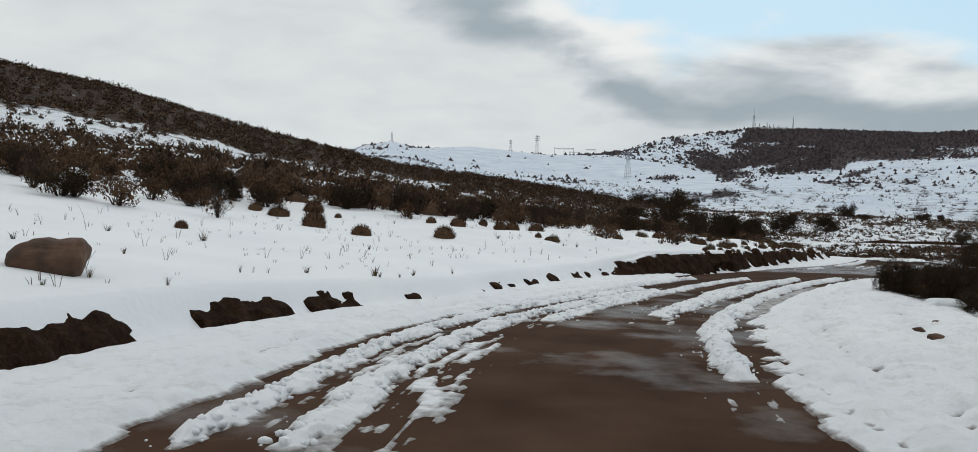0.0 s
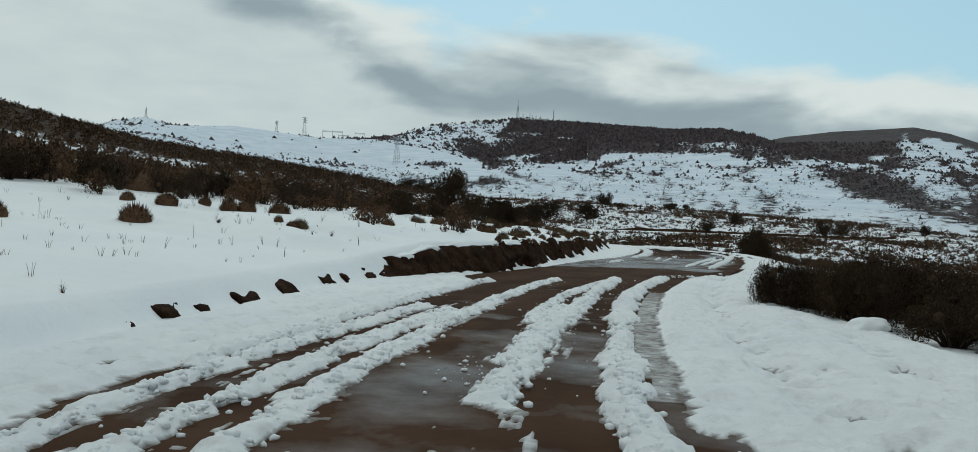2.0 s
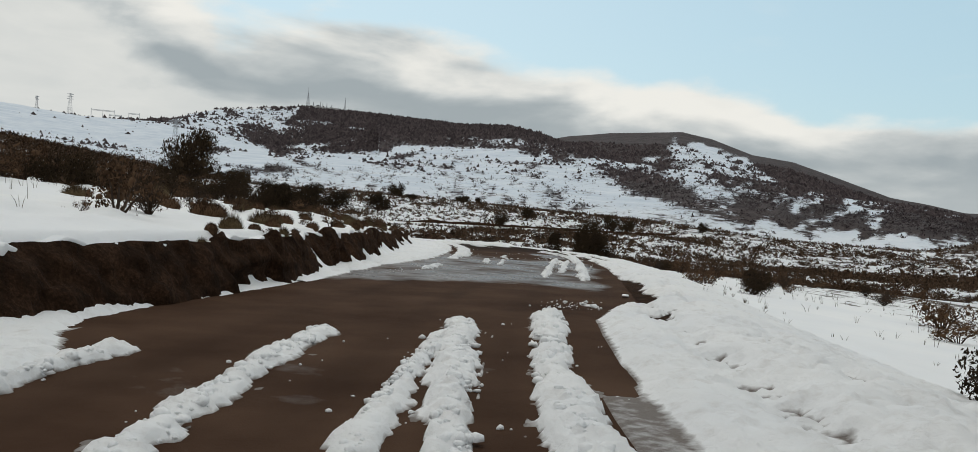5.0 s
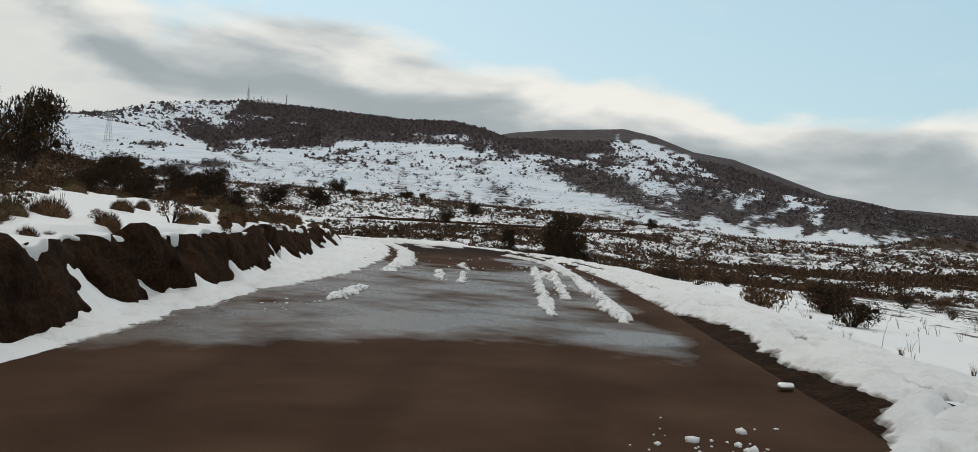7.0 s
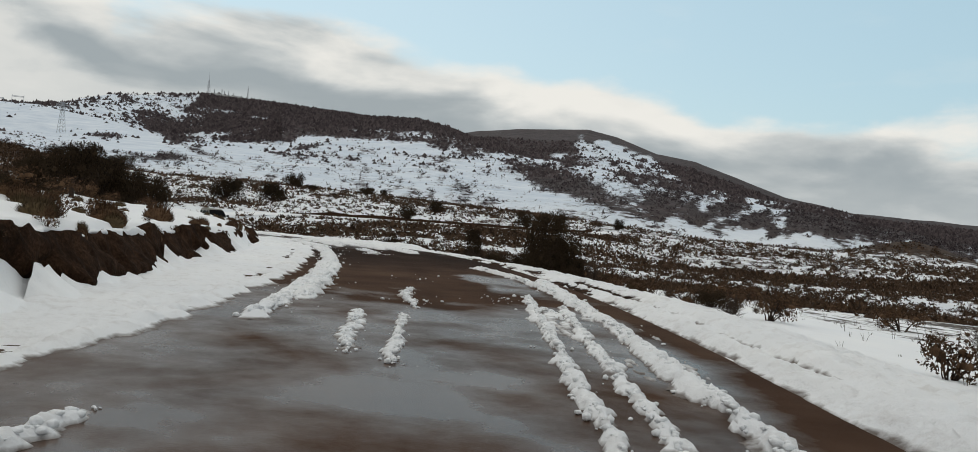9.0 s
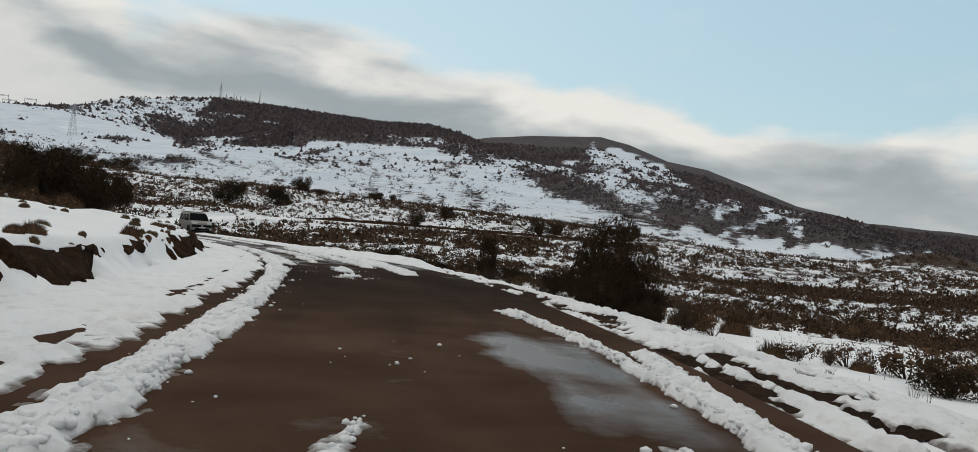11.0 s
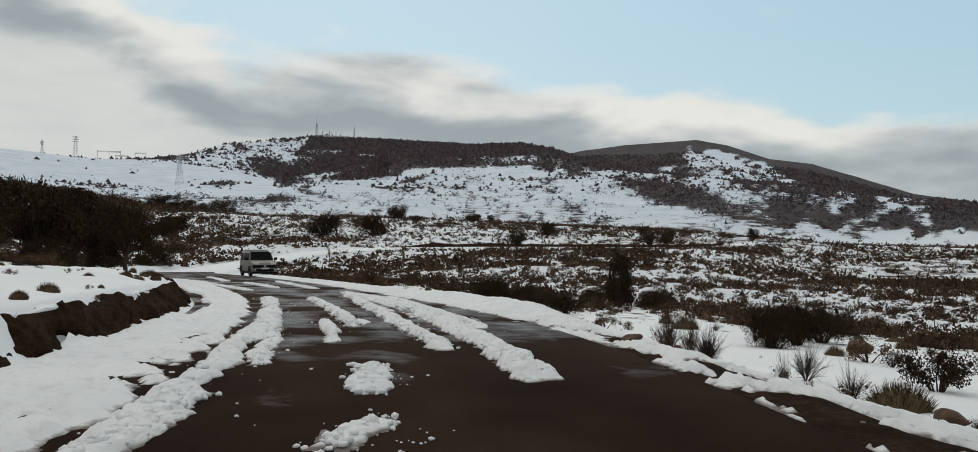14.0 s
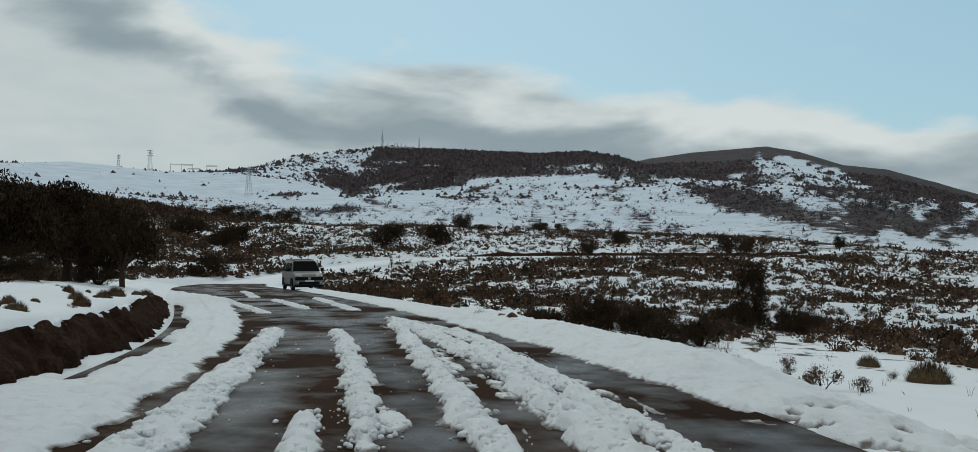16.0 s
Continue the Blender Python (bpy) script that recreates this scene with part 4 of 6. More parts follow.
def tufted(name, places, sizes, mat, label, category, sprays=14, flat=0.62):
    """Many ragged low shrubs, each a dark heart with leafy sprays all over, as one mesh."""
    n = len(places)
    sizes = np.asarray(sizes)[:, None, None]
    heart = HEAP_V[None] * (1 + 0.35 * rng.uniform(-1, 1, (n, 5, 1))) * np.array([0.60, 0.60, 0.62 * flat])
    fine = min(1.0, (16 / sprays) ** 0.5)
    t, e = rng.uniform(0, 2 * np.pi, (n, sprays)), np.arcsin(rng.uniform(-0.1, 1, (n, sprays)))
    out = np.stack([np.cos(t) * np.cos(e), np.sin(t) * np.cos(e), np.sin(e)], -1)
    lobe = 1 + 0.28 * np.sin(3 * t + rng.uniform(0, 6.3, (n, 1))) + 0.18 * np.sin(5 * t + rng.uniform(0, 6.3, (n, 1)))
    root = out * np.array([1, 1, flat]) * (lobe * rng.uniform(0.30, 0.95, (n, sprays)) ** 0.8)[..., None]
    tip = root + (out * np.array([0.7, 0.7, flat]) + np.array([0, 0, 0.35]) + rng.normal(0, 0.40, (n, sprays, 3))) * rng.uniform(0.16, 0.42, (n, sprays, 1)) * fine
    side = np.cross(out, rng.normal(size=(n, sprays, 3)))
    side *= 0.19 * fine * rng.uniform(0.5, 1.2, (n, sprays, 1)) / np.linalg.norm(side, axis=-1, keepdims=True)
    spray = np.stack([root - side, root + side, tip + side * 0.5, tip - side * 0.5], 2).reshape(n, sprays * 4, 3)
    v = (np.concatenate([heart, spray], 1) * sizes + np.asarray(places)[:, None]).reshape(-1, 3)
    m = 5 + sprays * 4
    base = (np.arange(n) * m)[:, None, None]
    f3 = (HEAP_F[None] + base).reshape(-1)
    f4 = (5 + np.arange(sprays * 4).reshape(1, sprays, 4) + base).reshape(-1)
    me = bpy.data.meshes.new(name)
    me.vertices.add(len(v))
    me.vertices.foreach_set("co", v.astype(np.float32).ravel())
    me.loops.add(len(f3) + len(f4))
    me.loops.foreach_set("vertex_index", np.concatenate([f3, f4]).astype(np.int32))
    me.polygons.add(len(f3) // 3 + len(f4) // 4)
    me.polygons.foreach_set("loop_start", np.concatenate([np.arange(0, len(f3), 3), len(f3) + np.arange(0, len(f4), 4)]).astype(np.int32))
    me.update(calc_edges=True)
    me.materials.append(mat)
    return tagged(new(name, me), label, category, kind="stuff")


# loose clods thrown beside the ridges
cs, cd, cz = [], [], []
for lo, hi, d0, d1, d2, width, high in RIDGES + RIDGES_2 + RIDGES_3 + RIDGES_4:
    n = int((hi - lo) * 3)
    u = rng.uniform(0, 1, n)
    cs.append(lo + u * (hi - lo))
    cd.append(d0 * (1 - u) * (1 - 2 * u) + 4 * d1 * u * (1 - u) + d2 * u * (2 * u - 1) + rng.normal(0, 1, n) * width * 0.55)
for s_at, d_at, n, sp in ((44.3, -2.1, 14, 0.5), (55.5, -0.3, 22, 0.35), (56.6, 0.9, 22, 0.4), (60.5, 0.0, 10, 0.5), (72.8, -0.4, 40, 0.45), (75.6, -0.35, 40, 0.3), (37.8, 1.8, 60, 0.45), (84, -0.6, 30, 0.35), (47, -2.3, 8, 0.3), (18, 0.4, 40, 0.5)):
    cs.append(rng.normal(s_at, sp, n))
    cd.append(rng.normal(d_at, sp * 0.6, n))
cs, cd = np.concatenate(cs), np.concatenate(cd)
size = 0.008 + 0.030 * rng.uniform(0, 1, len(cs)) ** 4
cx, cy, cz = at_road(cs, cd)
lumps("snow_clods", np.stack([cx, cy, cz + size * 0.3], -1), size, SNOW, "loose clods of snow on the wet asphalt", "snow", 0.7, False, 0.24, True)


# the ridges themselves are heaps of thrown clods
ps, pd, ph, pw = [], [], [], []
for lo, hi, d0, d1, d2, width, high in RIDGES + RIDGES_2 + RIDGES_3 + RIDGES_4:
    n = int((hi - lo) * (34 if lo < 100 else 14) * (0.5 + width))
    u = rng.uniform(0.01, 0.99, n)
    off = np.clip(rng.normal(0, 0.42, n), -1.05, 1.05)
    ps.append(lo + u * (hi - lo))
    pd.append(d0 * (1 - u) * (1 - 2 * u) + 4 * d1 * u * (1 - u) + d2 * u * (2 * u - 1) + off * width / 2 * 0.80)
    pw.append(np.full(n, min(1.0, 0.45 + width)))
    ph.append(high * 0.85 * (1 - off ** 2) * sstep(0, 0.5, np.minimum(u, 1 - u) * (hi - lo)))
ps, pd, ph = np.concatenate(ps), np.concatenate(pd), np.concatenate(ph)
size = (0.014 + 0.042 * rng.uniform(0, 1, len(ps)) ** 2.2) * np.concatenate(pw)
cx, cy, cz = at_road(ps, pd)
lumps("ridge_clods", np.stack([cx, cy, cz + np.maximum(ph, 0.0) + size * 0.15], -1), size, SNOW, "clotted lumps of wet snow heaped in ridges", "snow", 0.75, False, 0.22, True)


# ---------------------------------------------------------------- earth bank
def bared(s):
    """How much of the bank's face lies bare."""
    return np.interp(s, [-5, 3, 8, 12, 14, 17, 27, 29, 31, 32, 39, 40.5, 46, 56, 62, 66, 72, 77, 81, 108, 114], [-0.2, 0.12, 0.22, 0.15, 0.05, 0.0, 0.0, 0.25, 0.55, 1.3, 1.3, 0.6, 0.6, 0.55, 0.5, 0.32, 0.05, 0.18, 0.55, 0.7, -0.3])


bs, bv = np.arange(-4, 120, 0.07), np.concatenate([np.linspace(0, 1, 15), [1.12, 1.5]])
ms, mv = np.meshgrid(bs, bv, indexing="ij")
hh = bank_height(ms) + 0.05 * bumps(ms, 0 * ms, 2.2, 301, 3)
lump = bumps(ms, mv * 0.9, 0.9, 303, 3)
bare = np.clip(bared(ms) * 1.5 + 1.1 * bumps(ms, mv * 0.7, 1.0, 307, 3) - 0.25 * sstep(0.25, 0.0, mv) - 1.5 * sstep(0.0, 0.35, bumps(ms + 0.5 * mv, 0 * ms, 1.5, 309, 3)) * sstep(0.85, 0.25, mv) * (1 - 0.75 * sstep(78, 82, ms)), -1, 1)
# between the bare stretches the face is snowed over but for single openings
OPENINGS = [(5.0, 9.7, 0.9), (10.8, 12.75, 0.75), (13.1, 14.4, 0.7), (15.75, 16.2, 0.6), (16.65, 17.15, 0.6), (18.9, 19.1, 0.4), (19.7, 20.4, 0.5), (20.7, 20.95, 0.4), (21.95, 22.75, 0.7), (23.75, 24.4, 0.6), (25.95, 26.65, 0.6), (27.1, 27.6, 0.55)]
hole = np.full(ms.shape, -1.0)
for lo, hi, tall in OPENINGS:
    arch = 1 - np.maximum(np.abs(ms - (lo + hi) / 2) / ((hi - lo) / 2), 0) ** 4
    hole = np.maximum(hole, np.minimum(arch, 1 - np.abs(mv - 0.12 - tall * 0.45) / (tall * 0.65)))
hole += 0.55 * bumps(ms, mv * 0.6, 0.34, 331, 3)
bare = np.where(ms < 28.4, np.clip(hole * 6, -1.3, 0.22), bare)
up = np.minimum(mv, 1.0)


def bitten(s):
    """Where the earth stands through the snow at the rim of the bank."""
    return sstep(0.12, 0.34, bumps(s, 0 * s, 1.25, 351, 3)) * sstep(29, 30, s) * (1 - 0.5 * sstep(66, 70, s))


out = 0.02 + 0.48 * up ** 1.3 - 0.24 * bare - 0.09 * lump - 0.09 * bumps(ms, mv * 1.0, 0.26, 313, 2) * (mv < 1.05) + np.clip(mv - 1.0, 0, 1) * 1.6
mx, my, zr = at_road(ms, -bank_foot(ms) - out)
mz = zr - 0.06 + (hh - 0.02) * up + 0.05 * bumps(ms, mv * 2, 0.35, 311, 2) * (mv < 1.01) + 0.15 * bitten(ms) * sstep(0.55, 1.0, mv) * (mv < 1.2) - 0.9 * np.clip(mv - 1, 0, 1)
bank = grid_object("earth_bank", mx, my, mz, SOIL)
tagged(bank, "dark bare earth bank cut beside the road", "bank", kind="structure")

# snow lying over the lip of the bank
edge = 0.02 + 0.48 - 0.24 * np.clip(bared(bs) * 1.5 + 1.1 * bumps(bs, 0 * bs + 0.7, 1.0, 307, 3), -1, 1) - 0.07 * bumps(bs, 0 * bs + 0.9, 0.9, 303, 3)
over = np.linspace(0, 1, 13)
ms, mv = np.meshgrid(bs, over, indexing="ij")
hang = -0.02 + 0.10 * bumps(ms, 0 * ms, 0.8, 317, 4) + 0.07 * bumps(ms, 0 * ms, 0.22, 318, 2)
thick = 0.065 + 0.05 * bumps(ms, 0 * ms, 0.6, 319, 3)
ang = np.clip((mv - 0.45) / 0.55, 0, 1) * np.pi * 0.9
back = np.clip(1 - mv / 0.45, 0, 1)
cap_out = edge[:, None] - hang + back * 1.3 + thick * 0.5 * (1 - np.sin(ang))
drop = (np.maximum(0, bumps(ms, 0 * ms, 0.9, 323, 3) + 0.02) * 0.34 + np.maximum(0, bumps(ms, 0 * ms, 0.30, 329, 2) - 0.05) * 0.24) * sstep(0.62, 1.0, mv)
mx, my, zr = at_road(ms, -bank_foot(ms) - cap_out)
top = zr - 0.06 + bank_height(ms) + 0.05 * bumps(ms, 0 * ms, 2.2, 301, 3)
mz = top + thick * (0.5 + 0.5 * np.cos(ang)) - 0.07 - drop + 0.10 * back * (cap_out > 0.5) - 0.25 * (back > 0.95) + 0.07 * bumps(mx, my, 0.55, 325, 3) + 0.03 * bumps(mx, my, 0.18, 326, 2)
mz -= 1.0 * sstep(28.6, 28.2, ms) + 0.35 * sstep(0.05, -0.25, bared(ms) + 0.4 * bumps(ms, 0 * ms + 0.7, 1.0, 307, 3)) + 0.24 * bitten(ms)
cap = grid_object("bank_snow", mx, my, mz, SNOW)
tagged(cap, "rounded snow lip hanging over the earth bank", "snow", kind="structure")


# snow drifted in peaks against the foot of the bare bank
for lo, hi, most in ((39, 72, 0.37), (77, 86, 0.16)):
    ms, mv = np.meshgrid(np.arange(lo, hi, 0.05), np.linspace(0, 1, 10), indexing="ij")
    peak = np.maximum(0, bumps(ms, 0 * ms, 0.85, 341, 3) + 0.12) ** 1.1 * most * 1.5 * sstep(lo, lo + 1, ms) * sstep(hi, hi - 1, ms)
    peak += np.maximum(0, bumps(ms, 0 * ms + 9, 2.3, 345, 2) - 0.05) * most * 2.0 * sstep(lo + 1, lo + 3, ms) * sstep(hi, hi - 2, ms)
    peak = np.maximum(peak, (0.50 + 0.12 * bumps(ms, 0 * ms, 0.5, 353, 2)) * sstep(40.7, 41.5, ms + 0.3 * bumps(ms, 0 * ms, 0.3, 349, 2)) * sstep(42.8, 41.8, ms))
    peak *= 1 + 0.25 * bumps(ms, 0 * ms, 0.22, 347, 2)
    reach = bank_foot(ms) - 0.55 + (0.57 + peak * 0.22) * mv
    mx, my, zr = at_road(ms, -reach)
    mz = zr - 0.02 + np.minimum(peak, 0.72) * mv ** 1.8 + 0.05 * sstep(0.2, 0.7, mv) + (0.02 + 0.07 * mv * sstep(0.1, 0.4, peak)) * bumps(mx, my, 0.3, 343, 3)
    tagged(grid_object("drift_snow", mx, my, mz, SNOW), "snow drifted in small peaks against the earth bank", "snow", kind="stuff")


# ---------------------------------------------------------------- plants
def tube(verts, faces, a, b, ra, rb, sides=4):
    """A tapered stick from a to b."""
    a, b = np.asarray(a, float), np.asarray(b, float)
    d = b - a
    d = d / max(np.linalg.norm(d), 1e-6)
    u = np.cross(d, (0.3, 0.9, 0.1))
    u /= np.linalg.norm(u)
    w = np.cross(d, u)
    k = len(verts)
    for p, r in ((a, ra), (b, rb)):
        for i in range(sides):
            t = 2 * math.pi * i / sides
            verts.append(p + r * (math.cos(t) * u + math.sin(t) * w))
    for i in range(sides):
        j = (i + 1) % sides
        faces.append((k + i, k + j, k + sides + j, k + sides + i))


def leaves(verts, faces, centre, radius, count, size, gen, flat=0.8):
    """A cloud of single leaves round a dark, knobbly heart."""
    k = len(verts)
    for v in ICO0_V:
        verts.append(np.asarray(centre) + v * radius * 0.31 * gen.uniform(0.7, 1.2) * np.array([1, 1, flat]))
    for f in ICO0_F:
        faces.append(tuple(k + i for i in f))
    p = gen.normal(size=(count, 3))
    p /= np.linalg.norm(p, axis=1)[:, None]
    p *= (radius * gen.uniform(0.55, 1.18, count) ** 0.7)[:, None] * np.array([1, 1, flat])
    for q in p:
        a = gen.normal(size=3)
        a /= np.linalg.norm(a)
        b = np.cross(a, gen.normal(size=3))
        b /= np.linalg.norm(b)
        l, w = size * gen.uniform(0.6, 1.3), size * gen.uniform(0.25, 0.5)
        c, k = np.asarray(centre) + q, len(verts)
        verts.extend((c - a * l, c + b * w, c + a * l, c - b * w))
        faces.append((k, k + 1, k + 2, k + 3))


def shrub_parts(gen, clumps, count, leaf, tall=1.0, open_foot=0.0):
    """Branches and foliage of a shrub one metre high and two wide."""
    bv, bf, lv, lf = [], [], [], []
    for k in range(clumps):
        t, r = gen.uniform(0, 2 * np.pi), np.sqrt(gen.uniform(0, 1)) * 0.72
        z = open_foot + (1 - open_foot) * (0.22 + 0.58 * gen.uniform(0, 1) * (1 - 0.55 * r))
        c = np.array([r * math.cos(t), r * math.sin(t), z * tall])
        leaves(lv, lf, c, gen.uniform(0.20, 0.36), count, leaf, gen)
        knee = c * np.array([0.45, 0.45, 0.5]) + gen.normal(0, 0.04, 3)
        tube(bv, bf, (0.05 * math.cos(t), 0.05 * math.sin(t), -0.08), knee, 0.028, 0.018)
        tube(bv, bf, knee, c, 0.018, 0.007)
    for k in range(clumps // 2):
        t, e = gen.uniform(0, 2 * np.pi), gen.uniform(0.3, 1.3)
        foot = np.array([math.cos(t) * 0.5 * math.cos(e), math.sin(t) * 0.5 * math.cos(e), 0.35 * tall])
        tube(bv, bf, foot, foot * 1.5 + np.array([0, 0, (0.18 + 0.30 * math.sin(e)) * tall]), 0.008, 0.002, 3)
    return (bv, bf), (lv, lf)


def spikes(gen, count, low, spread, tall, width):
    """Stiff blades that rise from a dome."""
    verts, faces = [], []
    for v in ICO1_V:
        verts.append(v * np.array([0.84, 0.84, 0.74]) * (1 + 0.08 * gen.uniform(-1, 1)) + np.array([0, 0, low]))
    faces.extend(tuple(f) for f in ICO1_F)
    for k in range(count):
        t, e = gen.uniform(0, 2 * np.pi), math.asin(gen.uniform(0.0, 1))
        d = np.array([math.cos(t) * math.cos(e), math.sin(t) * math.cos(e), math.sin(e)])
        p = d * np.array([0.78, 0.78, 0.70]) + np.array([0, 0, low])
        q = p + (d * spread + np.array([0, 0, tall])) * gen.uniform(0.5, 1.1) + gen.normal(0, 0.04, 3)
        side = np.cross(d, gen.normal(size=3))
        side *= width / np.linalg.norm(side)
        n = len(verts)
        verts.extend((p - side, p + side, q))
        faces.append((n, n + 1, n + 2))
    return verts, faces


def blades(gen, count, lean, width):
    """A loose tuft of grass one metre high."""
    verts, faces = [], []
    for k in range(count):
        t = gen.uniform(0, 2 * np.pi)
        d, h = np.array([math.cos(t), math.sin(t), 0]), gen.uniform(0.45, 1.0)
        side = np.array([-d[1], d[0], 0]) * width * gen.uniform(0.6, 1.2)
        p = d * gen.uniform(0, 0.18) + np.array([0, 0, -0.1])
        m = p + d * lean * 0.35 * h + np.array([0, 0, 0.62 * h])
        q = p + d * lean * h * gen.uniform(0.6, 1.4) + np.array([0, 0, h * gen.uniform(0.7, 1.05)])
        n = len(verts)
        verts.extend((p - side, p + side, m + side * 0.7, m - side * 0.7, q))
        faces.extend(((n, n + 1, n + 2, n + 3), (n + 3, n + 2, n + 4)))
    return verts, faces


def twigs(gen, stems, fine):
    """A bare, finely branched bush one metre high."""
    verts, faces = [], []
    for k in range(stems):
        t, e = gen.uniform(0, 2 * np.pi), gen.uniform(0.15, 0.95)
        d = np.array([math.cos(t) * math.sin(e), math.sin(t) * math.sin(e), math.cos(e)])
        a = d * 0.0 + np.array([0, 0, -0.06])
        b = d * gen.uniform(0.4, 0.65)
        tube(verts, faces, a, b, 0.014, 0.009, 3)
        for j in range(fine):
            q = a + (b - a) * gen.uniform(0.3, 1.0)
            w = q + (d + gen.normal(0, 0.45, 3)) * gen.uniform(0.2, 0.5)
            tube(verts, faces, q, w, 0.007, 0.002, 3)
            u = q + (w - q) * 0.55
            tube(verts, faces, u, u + (d + gen.normal(0, 0.6, 3)) * gen.uniform(0.1, 0.25), 0.004, 0.0015, 3)
    return verts, faces


MADE = {}


def plant(kind, variant, x, y, wide, high, label, category, group, sink=0.03):
    """Stands a plant on the ground; later ones of a variant share the first one's meshes."""
    z = float(ground_height(x, y)[0]) - sink * high
    turn = (x * 37.1 + y * 91.7) % 360
    key = (kind, variant)
    base = MADE.get(key)
    if base is None:
        gen = np.random.default_rng(1000 + 31 * variant + len(kind) * 7)
        ob = new(kind)
        if kind == "shrub":
            b, l = shrub_parts(gen, 30, 520, 0.023) if variant > 2 else shrub_parts(gen, 15, 220, 0.036)
            tagged(mesh_object("branch_work", *b, BARK, ob), kind="stuff")
            mesh_object("foliage", *l, LEAF, ob)
        elif kind == "heath_shrub":
            b, l = shrub_parts(gen, 9, 84, 0.050)
            tagged(mesh_object("branch_work", *b, BARK, ob), kind="stuff")
            mesh_object("foliage", *l, HEATH, ob)
        elif kind == "thin_shrub":
            tagged(mesh_object("twig_work", *twigs(gen, 20, 7), BARK, ob), kind="stuff")
            b, l = shrub_parts(gen, 5, 26, 0.05)
            mesh_object("foliage", *l, HEATH, ob)
        elif kind == "dome_bush":
            v, f = spikes(gen, 620, 0.0, 0.20, 0.16, 0.02)
            mesh_object("stem_mass", v, f, HEATH, ob)
        elif kind == "grass_clump":
            v, f = spikes(gen, 900, -0.15, 0.22, 0.20, 0.012)
            mesh_object("stem_mass", v, f, HEATH if variant else GRASS, ob)
        elif kind == "grass_tuft":
            mesh_object("blade_mass", *blades(gen, 30, 0.75, 0.022), GRASS, ob)
        elif kind == "twig_bush":
            tagged(mesh_object("twig_work", *twigs(gen, 26, 8), BARK, ob), kind="stuff")
        elif kind == "tall_shrub":
            tall_parts(gen, ob)
        elif kind == "tree":
            tree_parts(gen, ob)
        MADE[key] = ob
        scale = (wide / 2, wide / 2, high)
        ob.matrix_basis = pose(x, y, z, 0, 0, turn) @ Matrix.Diagonal((*scale, 1))
    else:
        s0 = base.scale
        m = pose(x, y, z, 0, 0, turn) @ Matrix.Diagonal((wide / 2 / s0[0], wide / 2 / s0[1], high / s0[2], 1))
        ob = copy_thing(base, m)
    return tagged(ob, label, category, group)


def tall_parts(gen, ob):
    """A dense bush, leafy down to the ground, with a rounded broken head; one metre high, two wide."""
    tv, tf, lv, lf = [], [], [], []
    for k in range(52):
        t, z = gen.uniform(0, 2 * np.pi), 0.08 + 0.80 * gen.uniform(0, 1) ** 0.85
        reach = 0.80 * math.sqrt(max(0.05, 1 - ((z - 0.42) / 0.56) ** 2)) * math.sqrt(gen.uniform(0.05, 1))
        c = np.array([reach * math.cos(t), reach * math.sin(t), z])
        leaves(lv, lf, c, gen.uniform(0.16, 0.27), 300, 0.021, gen, 0.62)
        if k % 3 == 0:
            tube(tv, tf, (0.04 * math.cos(t), 0.04 * math.sin(t), -0.04), c * np.array([0.5, 0.5, 0.6]), 0.02, 0.013, 5)
            tube(tv, tf, c * np.array([0.5, 0.5, 0.6]), c, 0.013, 0.005, 4)
    mesh_object("stem", tv, tf, BARK, ob)
    mesh_object("foliage", lv, lf, LEAF, ob)


def tree_parts(gen, ob):
    """Trunk, limbs and a rounded, broken crown; one metre high, two wide."""
    tv, tf, lv, lf = [], [], [], []
    tube(tv, tf, (0, 0, -0.05), (0.03, 0.02, 0.22), 0.075, 0.055, 7)
    tube(tv, tf, (0.03, 0.02, 0.22), (0.0, 0.05, 0.42), 0.055, 0.04, 7)
    for k in range(24):
        t, r = gen.uniform(0, 2 * np.pi), np.sqrt(gen.uniform(0.02, 1)) * 0.70
        z = 0.34 + 0.52 * gen.uniform(0, 1) * (1 - 0.5 * r * r)
        c = np.array([r * math.cos(t), r * math.sin(t), z])
        leaves(lv, lf, c, gen.uniform(0.19, 0.32), 330, 0.026, gen, 0.55)
        if k % 2 == 0:
            knee = np.array([c[0] * 0.4, c[1] * 0.4, 0.30 + 0.3 * (z - 0.3)])
            tube(tv, tf, (0.02, 0.02, 0.24), knee, 0.03, 0.02, 5)
            tube(tv, tf, knee, c, 0.02, 0.008, 4)
    mesh_object("trunk", tv, tf, BARK, ob)
    mesh_object("crown", lv, lf, LEAF, ob)


# round brown bushes on the snow slope
DOMES = [(0.6, 30.6, 0.8, 0.42), (3.3, 32.3, 0.9, 0.5), (-1.3, 32.4, 1.0, 0.75), (-3.2, 35.4, 1.0, 0.42), (-4.4, 36.6, 0.65, 0.36), (-4.7, 39.6, 0.85, 0.35),
         (-3.4, 24.7, 0.42, 0.24), (-7.6, 38.2, 1.05, 0.4), (-2.3, 37.8, 1.0, 0.55), (3.7, 36.4, 0.75, 0.44), (5.4, 37.2, 0.65, 0.5), (4.7, 37.4, 0.46, 0.3),
         (7.0, 32.5, 0.4, 0.22), (-1.1, 36.6, 0.34, 0.22), (5.9, 37.4, 0.7, 0.46), (6.9, 37.6, 0.78, 0.46), (2.6, 36.9, 0.5, 0.3)]
